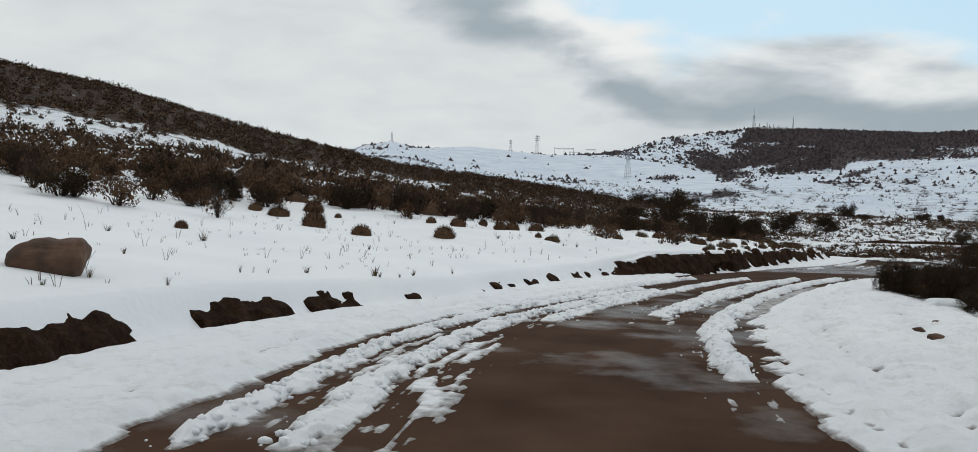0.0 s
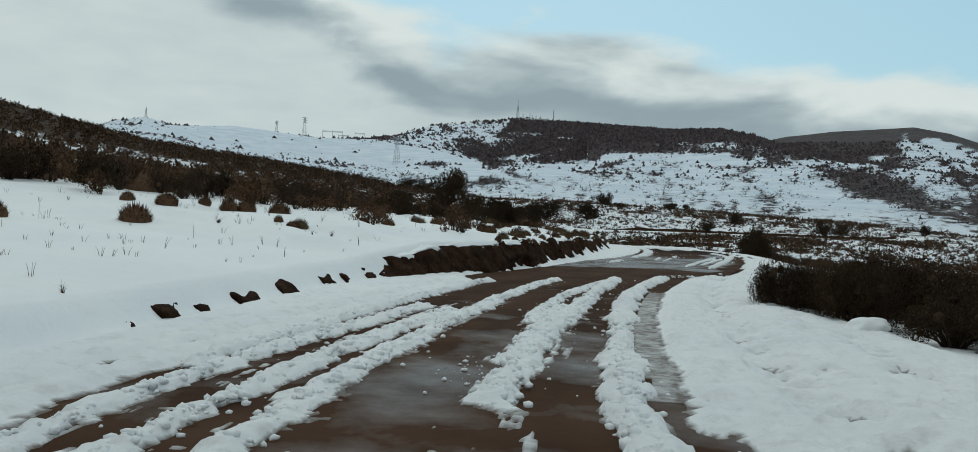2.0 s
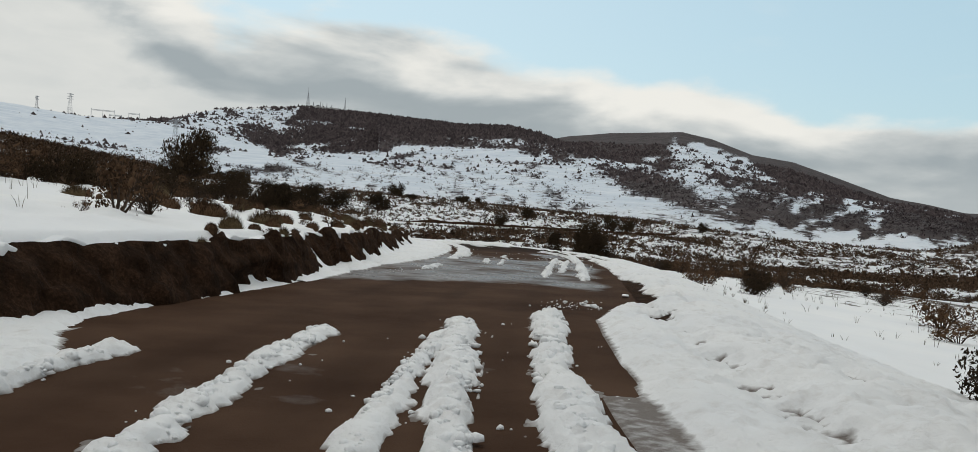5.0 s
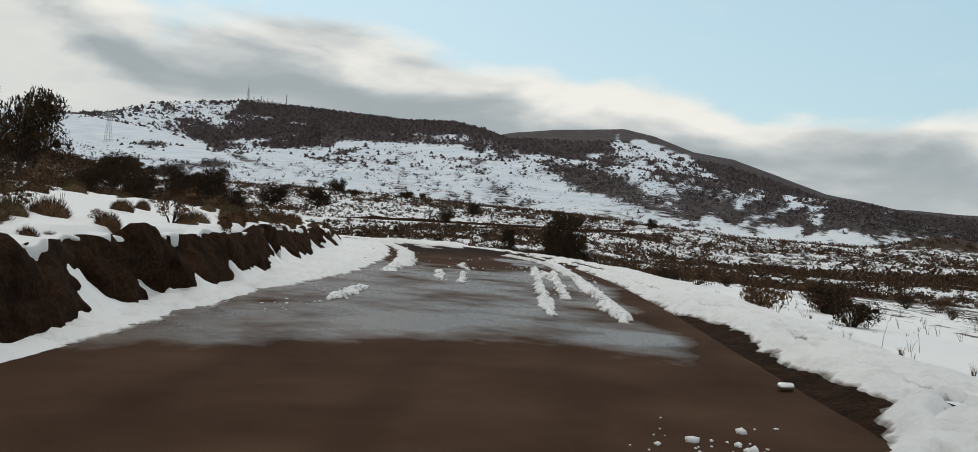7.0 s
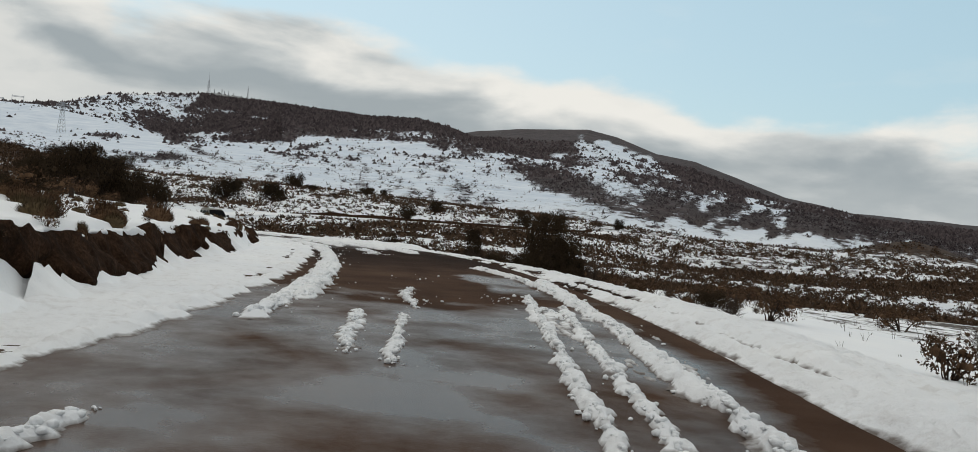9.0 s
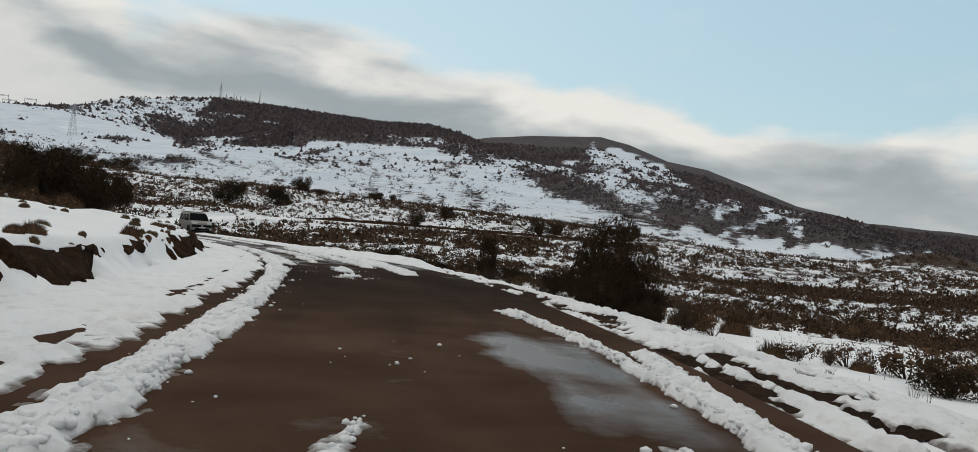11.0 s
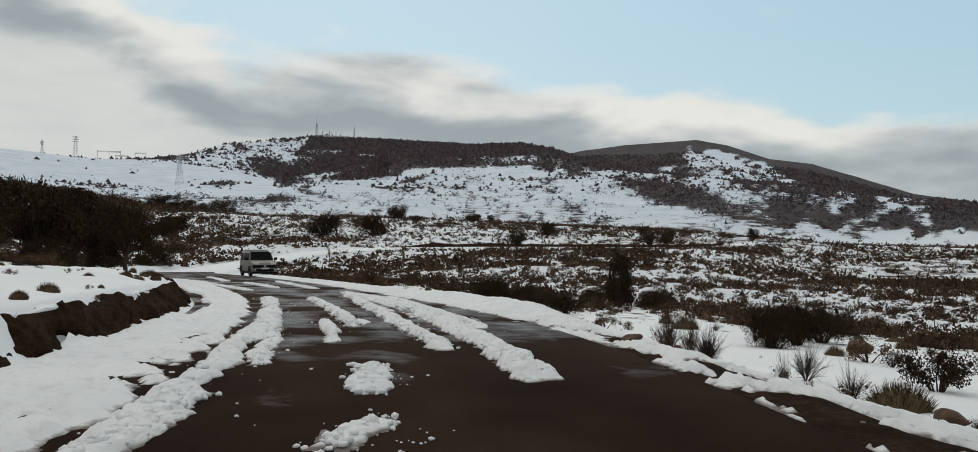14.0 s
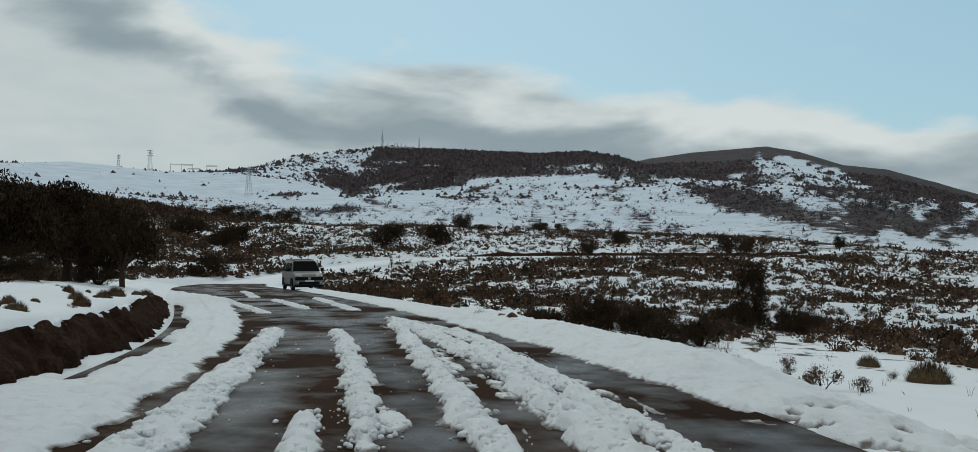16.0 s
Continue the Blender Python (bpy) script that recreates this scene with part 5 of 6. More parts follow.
for k, (x, y, w, h) in enumerate(DOMES):
    plant("dome_bush", k % 3, x, y, w, h, "low rounded brown heath bush standing in clean snow", "bush", "heath bushes on the snow slope")

# clumps along the top of the bank
CLUMPS = [(7.2, 32.7, 0.5, 0.3), (6.7, 33.6, 0.3, 0.24), (15.6, 40.2, 0.4, 0.24), (15.9, 41.2, 0.45, 0.26), (16.4, 42.2, 0.55, 0.26), (17.6, 44.3, 0.4, 0.2), (18.2, 43.2, 0.36, 0.2),
          (17.0, 41.9, 0.36, 0.2), (18.6, 44.6, 0.4, 0.2), (19.2, 46.4, 0.6, 0.3), (20.2, 47.4, 0.5, 0.28), (21.0, 49.2, 0.6, 0.3), (22.1, 51.2, 0.6, 0.3), (23.4, 53.4, 0.7, 0.36)]
CLUMPS_2 = [(27.3, 61.0, 0.7, 0.36), (26.2, 58.2, 0.6, 0.4), (25.5, 56.6, 0.5, 0.3), (29.7, 65.6, 0.7, 0.42), (30.7, 69.6, 0.5, 0.36), (31.7, 71.4, 0.7, 0.25), (32.8, 74.6, 0.6, 0.3),
            (35.0, 82.1, 0.6, 0.3), (34.8, 83.6, 0.4, 0.26), (36.2, 88.6, 0.6, 0.35), (36.5, 91.5, 0.8, 0.5), (37.4, 96.0, 0.9, 0.5), (24.6, 55.2, 0.6, 0.4)]
for k, (x, y, w, h) in enumerate(CLUMPS + CLUMPS_2):
    w, h = (w, h) if y < 54 else (w * 0.65, h * 0.65)
    plant("grass_clump", k % 3, x, y, w, h, "dry brown grass clump at the snowy lip of the bank", "grass", "grass clumps on the bank")

# more tussocks on the uneven snow behind the lip
lip = np.random.default_rng(91)
for k in range(150):
    s = lip.uniform(34, 108) if k < 64 else lip.uniform(40, 64) if k < 104 else lip.uniform(34, 84)
    d = -float(bank_foot(s)) - (0.55 if k < 64 else 0.9 if k < 104 else 0.36) - (4.2 if k < 64 else 6.0 if k < 104 else 0.3) * lip.uniform(0, 1) ** 1.3
    x, y, _ = (float(v[0]) for v in at_road(np.array([s]), np.array([d])))
    w = lip.uniform(0.22, 0.62) * (1.0 if k < 64 else 1.35 if k < 104 else 0.7) * (1.0 if s < 64 else 0.6)
    plant(("grass_clump", "dome_bush", "heath_shrub")[k % 3], k % 3, x, y, w, w * lip.uniform(0.45, 0.75), ("brown grass tussock in uneven snow above the bank", "rounded heath cushion in uneven snow above the bank", "low brown heath shrub in uneven snow above the bank")[k % 3], "bush", "tussocks above the bank")

# leafy and thin shrubs at the head of the slope
SLOPE = [(-7.1, 29.7, 2.2, 1.2), (-4.1, 30.4, 1.5, 1.4), (1.7, 38.4, 1.2, 0.95), (-2.0, 47, 1.1, 0.6), (-10.2, 30.5, 2.2, 1.4), (-9.7, 40.3, 2.3, 1.2), (9.5, 36.0, 1.6, 1.0), (-1.7, 45.5, 1.2, 0.8),
         (12.2, 36.6, 1.5, 1.05), (10.0, 38.2, 1.7, 1.0), (12.9, 38.2, 1.5, 0.8), (6.7, 44.5, 2.4, 0.95), (8.4, 41.5, 1.8, 1.0), (-12.5, 34, 2.2, 1.4), (-14, 28, 2.0, 1.2), (-6.0, 33.5, 1.6, 1.0), (14.6, 42.4, 1.3, 0.7)]
for k, (x, y, w, h) in enumerate(SLOPE):
    if k % 3 == 1:
        plant("thin_shrub", k % 2, x, y, w, h, "half-bare brown shrub with fine twigs in snow", "shrub", "shrubs on the snow slope")
    else:
        plant("heath_shrub", k % 3, x, y, w, h, "dense dark brown shrub standing in snow", "shrub", "shrubs on the snow slope")

# bigger bushes where the slope meets the thicket
brow = np.random.default_rng(64)
for k in range(84):
    s = brow.uniform(18, 46)
    d = -np.interp(s, [18, 24, 30, 35, 46], [20, 19.5, 19, 13.5, 10.5]) - 11 * brow.uniform(0, 1) ** 1.2
    x, y, _ = (float(v[0]) for v in at_road(np.array([s]), np.array([d])))
    w = brow.uniform(0.9, 2.2)
    kind = ("heath_shrub", "thin_shrub", "shrub")[k % 3]
    plant(kind, k % 2, x, y, w, w * brow.uniform(0.5, 0.85), ("dense brown heath shrub in snow below the thicket", "half-bare twiggy shrub in snow below the thicket", "dark leafy shrub in snow below the thicket")[k % 3], "shrub", "shrubs below the thicket")

hs = brow.uniform(16, 50, 460)
hd = -np.interp(hs, [16, 24, 30, 35, 50], [24, 24, 23, 17, 13]) - 44 * brow.uniform(0, 1, 460)
hx, hy, _ = at_road(hs, hd)
hw = brow.uniform(0.45, 1.3, 460)
tufted("hillside_shrubs", np.stack([hx, hy, ground_height(hx, hy) + hw * 0.15], -1), hw, HEATH, "brown heath shrubs scattered on the snowy hillside", "shrub", 190, 0.85)

# the thicket behind them, on the near hillside
fill = np.random.default_rng(21)
n = 0
while n < 120:
    s, d = fill.uniform(24, 128), -7.5 - 46 * fill.uniform(0, 1) ** 1.4
    lim = np.interp(s, [24, 28, 33, 40, 60, 80, 128], [-19, -16, -12.5, -10.0, -9.5, -8.0, -7.0])
    if d > lim or (s > 88 and fill.uniform() < 0.35):
        continue
    x, y, _ = (float(v[0]) for v in at_road(np.array([s]), np.array([d])))
    w = fill.uniform(0.9, 2.3) * (1.0 if s < 90 else 0.75)
    plant("heath_shrub" if fill.uniform() < 0.72 else "shrub", n % 3, x, y, w, w * fill.uniform(0.42, 0.72), "dark evergreen shrub in a thicket on the hillside", "shrub", "thicket on the hillside")
    n += 1

# single trees
TREES = [(17.8, 62.0, 3.1, 3.5), (35.0, 107.5, 6.0, 4.7), (37.0, 103.6, 3.2, 3.9), (25.9, 70.2, 2.6, 2.1), (31.2, 97.0, 2.6, 3.0), (33.2, 101, 4.8, 4.5), (23.0, 76, 3.0, 2.4), (29.2, 99.5, 3.0, 3.6), (35.6, 106.0, 4.2, 3.7)]
for k, (x, y, w, h) in enumerate(TREES):
    plant("tree", k % 3, x, y, w, h, "round-crowned dark evergreen oak above the road bank", "tree", "oaks beside the road")
for k, (x, y, w, h) in enumerate([(33.6, 99.0, 2.6, 1.2), (36.2, 104.4, 2.4, 1.1), (29.0, 94.0, 2.0, 0.9)]):
    plant("tall_shrub", k % 2, x, y, w, h, "dark evergreen undergrowth beneath the oaks", "bush", "undergrowth beneath the oaks")
FAR_TREES = [(108, 296, 14.3, 8.5), (121, 292, 10.4, 8.1), (139.5, 243.5, 5.9, 6.0), (186, 251, 8.5, 7.3), (110, 431, 11.7, 9.1), (103, 436, 11.7, 7.2), (94, 440, 14.3, 7.8), (84, 418, 15.6, 7.8), (62, 268, 8.5, 5.7), (67, 285, 11.7, 6.5),
             (58, 300, 14.3, 6.0), (157, 360, 9.1, 8.3), (180, 346, 8.1, 4.4), (174, 284, 5.6, 5.7), (194, 357, 3.9, 3.9), (229, 256, 5.2, 5.7), (161, 354, 5.7, 3.1), (201, 385, 7.8, 4.4), (196, 256, 6.5, 5.2), (50, 190, 6.5, 4.2)]
for k, (x, y, w, h) in enumerate(FAR_TREES):
    plant("tree", k % 3, x, y, w, h, "dark round-crowned tree in the snowy scrubland", "tree", "trees across the valley", 0.16)

# shrubs on the falling side of the road
NEAR = [(15.15, 23.35, 1.5, 1.15), (15.55, 22.25, 1.6, 1.3), (16.35, 22.75, 2.0, 1.6), (17.45, 21.85, 2.2, 1.5), (16.15, 24.15, 1.8, 1.1), (15.55, 19.95, 1.7, 0.95), (16.55, 20.05, 1.9, 1.15), (15.45, 18.65, 1.7, 1.05),
        (14.75, 17.15, 1.7, 0.95), (16.45, 18.55, 1.9, 1.2), (17.75, 20.35, 2.1, 1.35), (18.45, 23.85, 2.2, 1.4), (17.25, 24.75, 1.9, 1.15), (18.65, 21.95, 2.0, 1.4)]
for k, (x, y, w, h) in enumerate(NEAR):
    plant("shrub", 3 + k % 3, x, y, w, h, "dense dark evergreen shrub beside the snowy shoulder", "shrub", "shrubs beside the shoulder")
for k, (x, y, w, h) in enumerate([(15.9, 21.9, 1.0, 1.35), (16.1, 19.8, 0.9, 1.15)]):
    plant("twig_bush", k % 2, x, y, w, h, "bare twigs sticking out of dark roadside shrubs", "bush", "twiggy bushes by the road")
RIGHT = [(19.0, 21.6, 2.0, 1.3), (19.6, 25.8, 2.0, 1.2), (18.4, 26.4, 1.6, 0.9), (38.0, 60.4, 1.5, 1.2), (39.0, 60.3, 1.2, 0.95), (40.3, 61.2, 1.0, 0.7), (38.2, 59.4, 0.9, 0.6), (39.4, 58.6, 0.8, 0.42), (18.4, 19.9, 2.0, 0.9),
         (31.4, 44.2, 1.3, 0.85), (33.0, 43.6, 1.5, 1.0), (35.0, 49.6, 1.3, 0.7), (40.4, 60.2, 0.7, 0.4), (46.7, 86.2, 1.7, 0.85), (48.2, 85.9, 2.0, 1.0)]
RIGHT_2 = [(51.6, 95.0, 2.4, 1.1), (53.4, 93.4, 2.3, 1.0), (49.0, 103, 2.2, 1.0), (50.4, 106, 2.4, 1.2), (49.5, 110, 2.0, 1.1),
           (30.2, 41.0, 1.2, 0.7), (29.2, 42.3, 1.2, 0.8), (36.6, 52.4, 1.2, 0.6), (42.9, 64.5, 1.6, 0.9), (44.3, 67.5, 1.3, 0.8), (47.2, 71.0, 1.1, 0.6)]
for k, (x, y, w, h) in enumerate(RIGHT + RIGHT_2):
    if 58 < y < 62 and 37 < x < 39.1:
        plant("shrub", 3 + k % 3, x, y, w, h, "dense dark evergreen shrub at the foot of a tall bush", "shrub", "shrubs below the road")
    elif y > 40 and k % 2:
        plant("heath_shrub", k % 3, x, y, w, h, "brown winter shrub with dense fine twigs below the road", "shrub", "shrubs below the road")
    else:
        plant("shrub", k % 3, x, y, w, h, "dense dark evergreen shrub beside the road", "shrub", "shrubs below the road")
plant("tall_shrub", 0, 38.8, 61.0, 2.1, 2.3, "tall dense evergreen bush with a rounded crown beside the road", "bush", "")
plant("tall_shrub", 1, 39.7, 62.2, 1.7, 1.6, "dense evergreen bush leaning on a taller one", "bush", "")
plant("tall_shrub", 1, 60.0, 96.3, 1.8, 3.1, "tall slender dark bush standing in the snowy scrub", "bush", "", 0.1)
for k, (x, y, w, h) in enumerate([(62.0, 95.6, 2.4, 1.3), (58.4, 96.4, 1.6, 1.0), (61.2, 98.0, 2.2, 1.4), (49.3, 90.6, 1.9, 1.6), (50.8, 90.2, 1.7, 1.2), (51.9, 88.9, 1.5, 0.9), (48.2, 91.8, 1.6, 1.0), (48.0, 74.3, 1.5, 1.15), (49.6, 75.0, 1.4, 1.25), (51.2, 75.6, 1.6, 1.2)]):
    plant("shrub", 3 + k % 3, x, y, w, h, "dense dark evergreen shrub in smooth snow below the road", "shrub", "evergreen shrubs below the road")
THIN = [(39.6, 60.4, 1.4, 1.2), (38.6, 58.7, 0.9, 0.85), (43.2, 72.3, 0.70, 0.80), (43.5, 72.6, 0.85, 0.90), (41.4, 69.2, 0.70, 0.42), (41.2, 69.0, 0.90, 0.55), (44.7, 79.1, 0.9, 0.60), (44.3, 79.6, 0.8, 0.55), (45.2, 79.9, 0.7, 0.45), (33.9, 49.6, 0.8, 0.6), (41.6, 66.8, 0.7, 0.5),
        (42.8, 68.6, 0.9, 0.6), (39.9, 66.3, 0.36, 0.36), (46.0, 90.0, 0.8, 0.5), (44.8, 88.4, 0.6, 0.4), (45.4, 74.2, 0.4, 0.3), (44.2, 73.4, 0.35, 0.25)]
for k, (x, y, w, h) in enumerate(THIN):
    plant("twig_bush" if k % 2 else "thin_shrub", k % 2, x, y, w, h, "small bare twiggy bush sticking out of snow", "bush", "twiggy bushes by the road")
VERGE = np.random.default_rng(87)
for k in range(46):
    s = VERGE.uniform(70, 79) if k < 18 else VERGE.uniform(62.5, 66) if k < 26 else VERGE.uniform(80, 104)
    d = VERGE.uniform(5.0, 8.4) if k < 26 else VERGE.uniform(9.0, 14.0)
    x, y, _ = (float(v[0]) for v in at_road(np.array([s]), np.array([d])))
    w = VERGE.uniform(0.35, 1.0)
    plant(("heath_shrub", "thin_shrub", "grass_clump")[k % 3], k % 2, x, y, w, w * VERGE.uniform(0.45, 0.7), ("small brown heath shrub at the snowy road edge", "small half-bare shrub at the snowy road edge", "tussock of brown grass at the snowy road edge")[k % 3], "shrub", "low plants along the road edge")
plant("twig_bush", 0, 43.7, 72.2, 0.6, 0.85, "upright bare twig bush at the road edge", "bush", "twiggy bushes by the road")
plant("grass_tuft", 2, 43.3, 72.0, 0.45, 0.45, "tall dry grass tuft at the road edge", "grass", "grass tufts in the snow")
LATE = [(46.0, 79.8, 0.85, 0.40), (46.7, 79.1, 0.80, 0.50), (47.3, 78.8, 0.50, 0.30), (50.6, 80.3, 0.95, 0.55), (49.6, 83.0, 0.5, 0.3), (48.4, 81.6, 0.4, 0.22), (52.4, 83.4, 0.6, 0.35), (47.6, 84.4, 0.6, 0.35)]
for k, (x, y, w, h) in enumerate(LATE):
    plant("grass_clump" if k % 3 == 0 else "heath_shrub", k % 3, x, y, w, h, "small rounded brown heath clump in smooth snow", "bush", "heath clumps below the road")
n = 0
while n < 150:
    s, d = fill.uniform(24, 150), 7.6 + 40 * fill.uniform(0, 1) ** 1.25
    lim = np.interp(s, [24, 34, 45, 60, 68, 78, 84, 98, 108, 150], [10.0, 9.0, 7.4, 7.4, 7.6, 9.0, 14.0, 13.0, 6.4, 5.6])
    if d < lim or fill.uniform() < 0.25 * (d < lim + 3):
        continue
    x, y, _ = (float(v[0]) for v in at_road(np.array([s]), np.array([d])))
    w = fill.uniform(0.6, 1.9)
    plant("heath_shrub" if n % 4 else "thin_shrub", (n // 4) % 3 if n % 4 else n % 2, x, y, w, w * fill.uniform(0.36, 0.62), "brown winter shrub in patchy snow", "shrub", "scrub below the road")
    n += 1

# tufts of grass in the snow
TUFTS = [(-1.0, 14.8, 0.25, 0.14), (-0.1, 11.5, 0.26, 0.22), (0.9, 14.3, 0.14, 0.2), (1.6, 15.8, 0.36, 0.17), (-3.6, 20.5, 0.5, 0.24), (-1.6, 20.7, 0.6, 0.3), (-0.1, 10.4, 0.2, 0.12), (0.7, 11.8, 0.18, 0.18), (2.7, 16.8, 0.2, 0.14), (3.2, 17.9, 0.2, 0.13),
         (-3.1, 15.6, 0.34, 0.2), (1.7, 23.6, 0.28, 0.2), (2.6, 16.9, 0.48, 0.26), (3.2, 18.2, 0.2, 0.2), (3.9, 19.8, 0.2, 0.17), (5.2, 32.7, 0.5, 0.22), (3.0, 17.3, 0.15, 0.12), (1.2, 36.0, 0.24, 0.24), (7.9, 31.7, 0.32, 0.22), (7.4, 31.4, 0.22, 0.18)]
TUFTS_2 = [(26.4, 37.6, 0.3, 0.22), (27.7, 39.3, 0.22, 0.16), (25.6, 36.2, 0.22, 0.2), (30.2, 41.9, 0.25, 0.16), (27.9, 39.8, 0.25, 0.2), (33.3, 52.3, 0.16, 0.11), (35.9, 53.6, 0.36, 0.2), (40.6, 57.0, 0.27, 0.22), (34.0, 51.4, 0.3, 0.36), (38.5, 66.6, 0.3, 0.12),
           (43.6, 71.9, 0.34, 0.26), (42.4, 71.6, 0.2, 0.3), (48.9, 83.5, 0.44, 0.22), (51.0, 84.6, 0.4, 0.24), (47.0, 80.4, 0.3, 0.3), (45.9, 81.0, 0.3, 0.25), (40.4, 66.4, 0.34, 0.28), (40.1, 64.6, 0.3, 0.3), (48.0, 82.5, 0.4, 0.25), (49.4, 82.0, 0.4, 0.25)]
for k, (x, y, w, h) in enumerate(TUFTS + TUFTS_2):
    plant("grass_tuft", k % 4, x, y, w, h, "thin dry grass tuft poking through snow", "grass", "grass tufts in the snow")

# single stalks and sprigs too many to count
sv, sf = [], []
for k in range(760):
    left = k < 430
    s = fill.uniform(6, 46) if left else fill.uniform(36, 104)
    d = -4.9 - 12 * fill.uniform(0, 1) ** 1.2 if left else 4.6 + 8 * fill.uniform()
    x, y, _ = (float(v[0]) for v in at_road(np.array([s]), np.array([d])))
    z = float(ground_height(x, y)[0])
    tall = 0.07 + 0.20 * fill.uniform(0, 1) ** 2 + (0.40 * fill.uniform() if k % 17 == 0 else 0)
    for j in range(1 if k % 17 == 0 else 3):
        t, lean = fill.uniform(0, 2 * np.pi), fill.uniform(0.05, 0.6)
        dv = np.array([math.cos(t), math.sin(t), 0])
        a = np.array([x, y, z - 0.03]) + dv * 0.02
        m = a + dv * lean * tall * 0.4 + np.array([0, 0, tall * 0.6])
        tube(sv, sf, a, m, 0.004, 0.0032, 3)
        tube(sv, sf, m, m + dv * lean * tall * 0.6 + np.array([0, 0, tall * 0.4]), 0.0032, 0.001, 3)
tagged(mesh_object("grass_sprigs", sv, sf, GRASS), "scattered dry grass stalks in the snow", "grass", kind="stuff")

# ---------------------------------------------------------------- scrub and woods too many to count
def scatter(count, r0, r1, a0, a1, seed, test, power=1.0):
    g = np.random.default_rng(seed)
    r = (r0 ** power + (r1 ** power - r0 ** power) * g.uniform(0, 1, count)) ** (1 / power)
    a = np.radians(g.uniform(a0, a1, count))
    x, y = HUB[0] + r * np.sin(a), HUB[1] + r * np.cos(a)
    ok = g.uniform(0, 1, count) < test(x, y, r, np.degrees(a))
    return x[ok], y[ok], r[ok]


def off_road(x, y, gap):
    return np.abs(road_sd(x, y)[1]) > gap


def past_verge(x, y):
    """Clear of the road and of the open snow below it."""
    s, d = road_sd(x, y)
    return np.abs(d) > np.interp(s, [20, 60, 76, 82, 98, 106], [9.5, 8.4, 9.5, 15.5, 14.5, 8.4])


# ragged low scrub over the valley floor, thinner on a few open glades
thick_ = lambda x, y: (0.20 + 0.80 * sstep(-0.12, 0.25, bumps(x, y, 5.0, 43, 3))) * (0.3 + 0.7 * sstep(-0.5, 0.0, bumps(x, y, 38.0, 45, 2)))
x, y, r = scatter(18000, 26, 150, -2, 74, 41, lambda x, y, r, a: thick_(x, y) * past_verge(x, y), 1.4)
size = 0.24 + 0.62 * rng.uniform(0, 1, len(x)) ** 2.0
z = ground_height(x, y) + size * 0.10
for part_, sprays in ((r < 62, 84), ((r >= 62) & (r < 100), 44), (r >= 100, 24)):
    tufted("valley_scrub", np.stack([x, y, z], -1)[part_], size[part_], SCRUB, "low brown heath scrub in patchy snow beside the road", "scrub", sprays)
x, y, r = scatter(84000, 140, 440, -4, 72, 44, lambda x, y, r, a: (1 - 0.55 * sstep(300, 340, r) * sstep(42, 46, a)) * thick_(x, y) * off_road(x, y, 4.2) * (0.60 + 0.40 * sstep(360, 160, r)), 1.15)
size = (0.30 + 0.85 * rng.uniform(0, 1, len(x)) ** 2.3) * (0.85 + r / 420)
tufted("valley_scrub", np.stack([x, y, ground_height(x, y) + size * 0.10], -1), size, SCRUB, "low dark scrub scattered over the snowy valley floor", "scrub", 9)
x, y, r = scatter(9000, 70, 420, -46, 14, 47, lambda x, y, r, a: (0.15 + sstep(0.34, 0.58, cover_at(x, y))) * off_road(x, y, 34), 1.2)
size = (0.8 + 1.3 * rng.uniform(0, 1, len(x)) ** 1.5)
tufted("hillside_thicket", np.stack([x, y, ground_height(x, y) + size * 0.3], -1), size, SCRUB, "dense dark evergreen thicket covering the near hillside", "scrub", 26, 0.75)
x, y, r = scatter(125000, 430, 2900, -14, 66, 53, lambda x, y, r, a: np.clip(0.9 * sstep(0.28, 0.72, cover_at(x, y)) + 0.05 * sstep(0.1, 0.3, cover_at(x, y)), 0, 1), 0.9)
x2, y2, r2 = scatter(60000, 1900, 2940, 8, 36, 59, lambda x, y, r, a: np.clip(0.95 * sstep(0.30, 0.66, cover_at(x, y)) + 0.05, 0, 1), 1.0)
x, y, r = np.concatenate([x, x2]), np.concatenate([y, y2]), np.concatenate([r, r2])
size = (0.8 + 3.4 * rng.uniform(0, 1, len(x)) ** 3.0) * np.clip(r / 1200, 0.55, 1.7)
near_ = r < 900
px, py, pz = x[near_], y[near_], far_height(x[near_], y[near_])
tufted("slope_scrub", np.stack([px, py, pz + size[near_] * 0.15], -1), size[near_] * 1.05, FOREST, "dark low bushes dotted over the foot of the mountain", "scrub", 7, 0.8)
x, y, size = x[~near_], y[~near_], size[~near_]
lumps("mountain_trees", np.stack([x, y, far_height(x, y) + size * 0.25], -1), size, FOREST, "dark trees and bushes dotted over the snowy mountain", "trees", 1.05, None, 0.40)


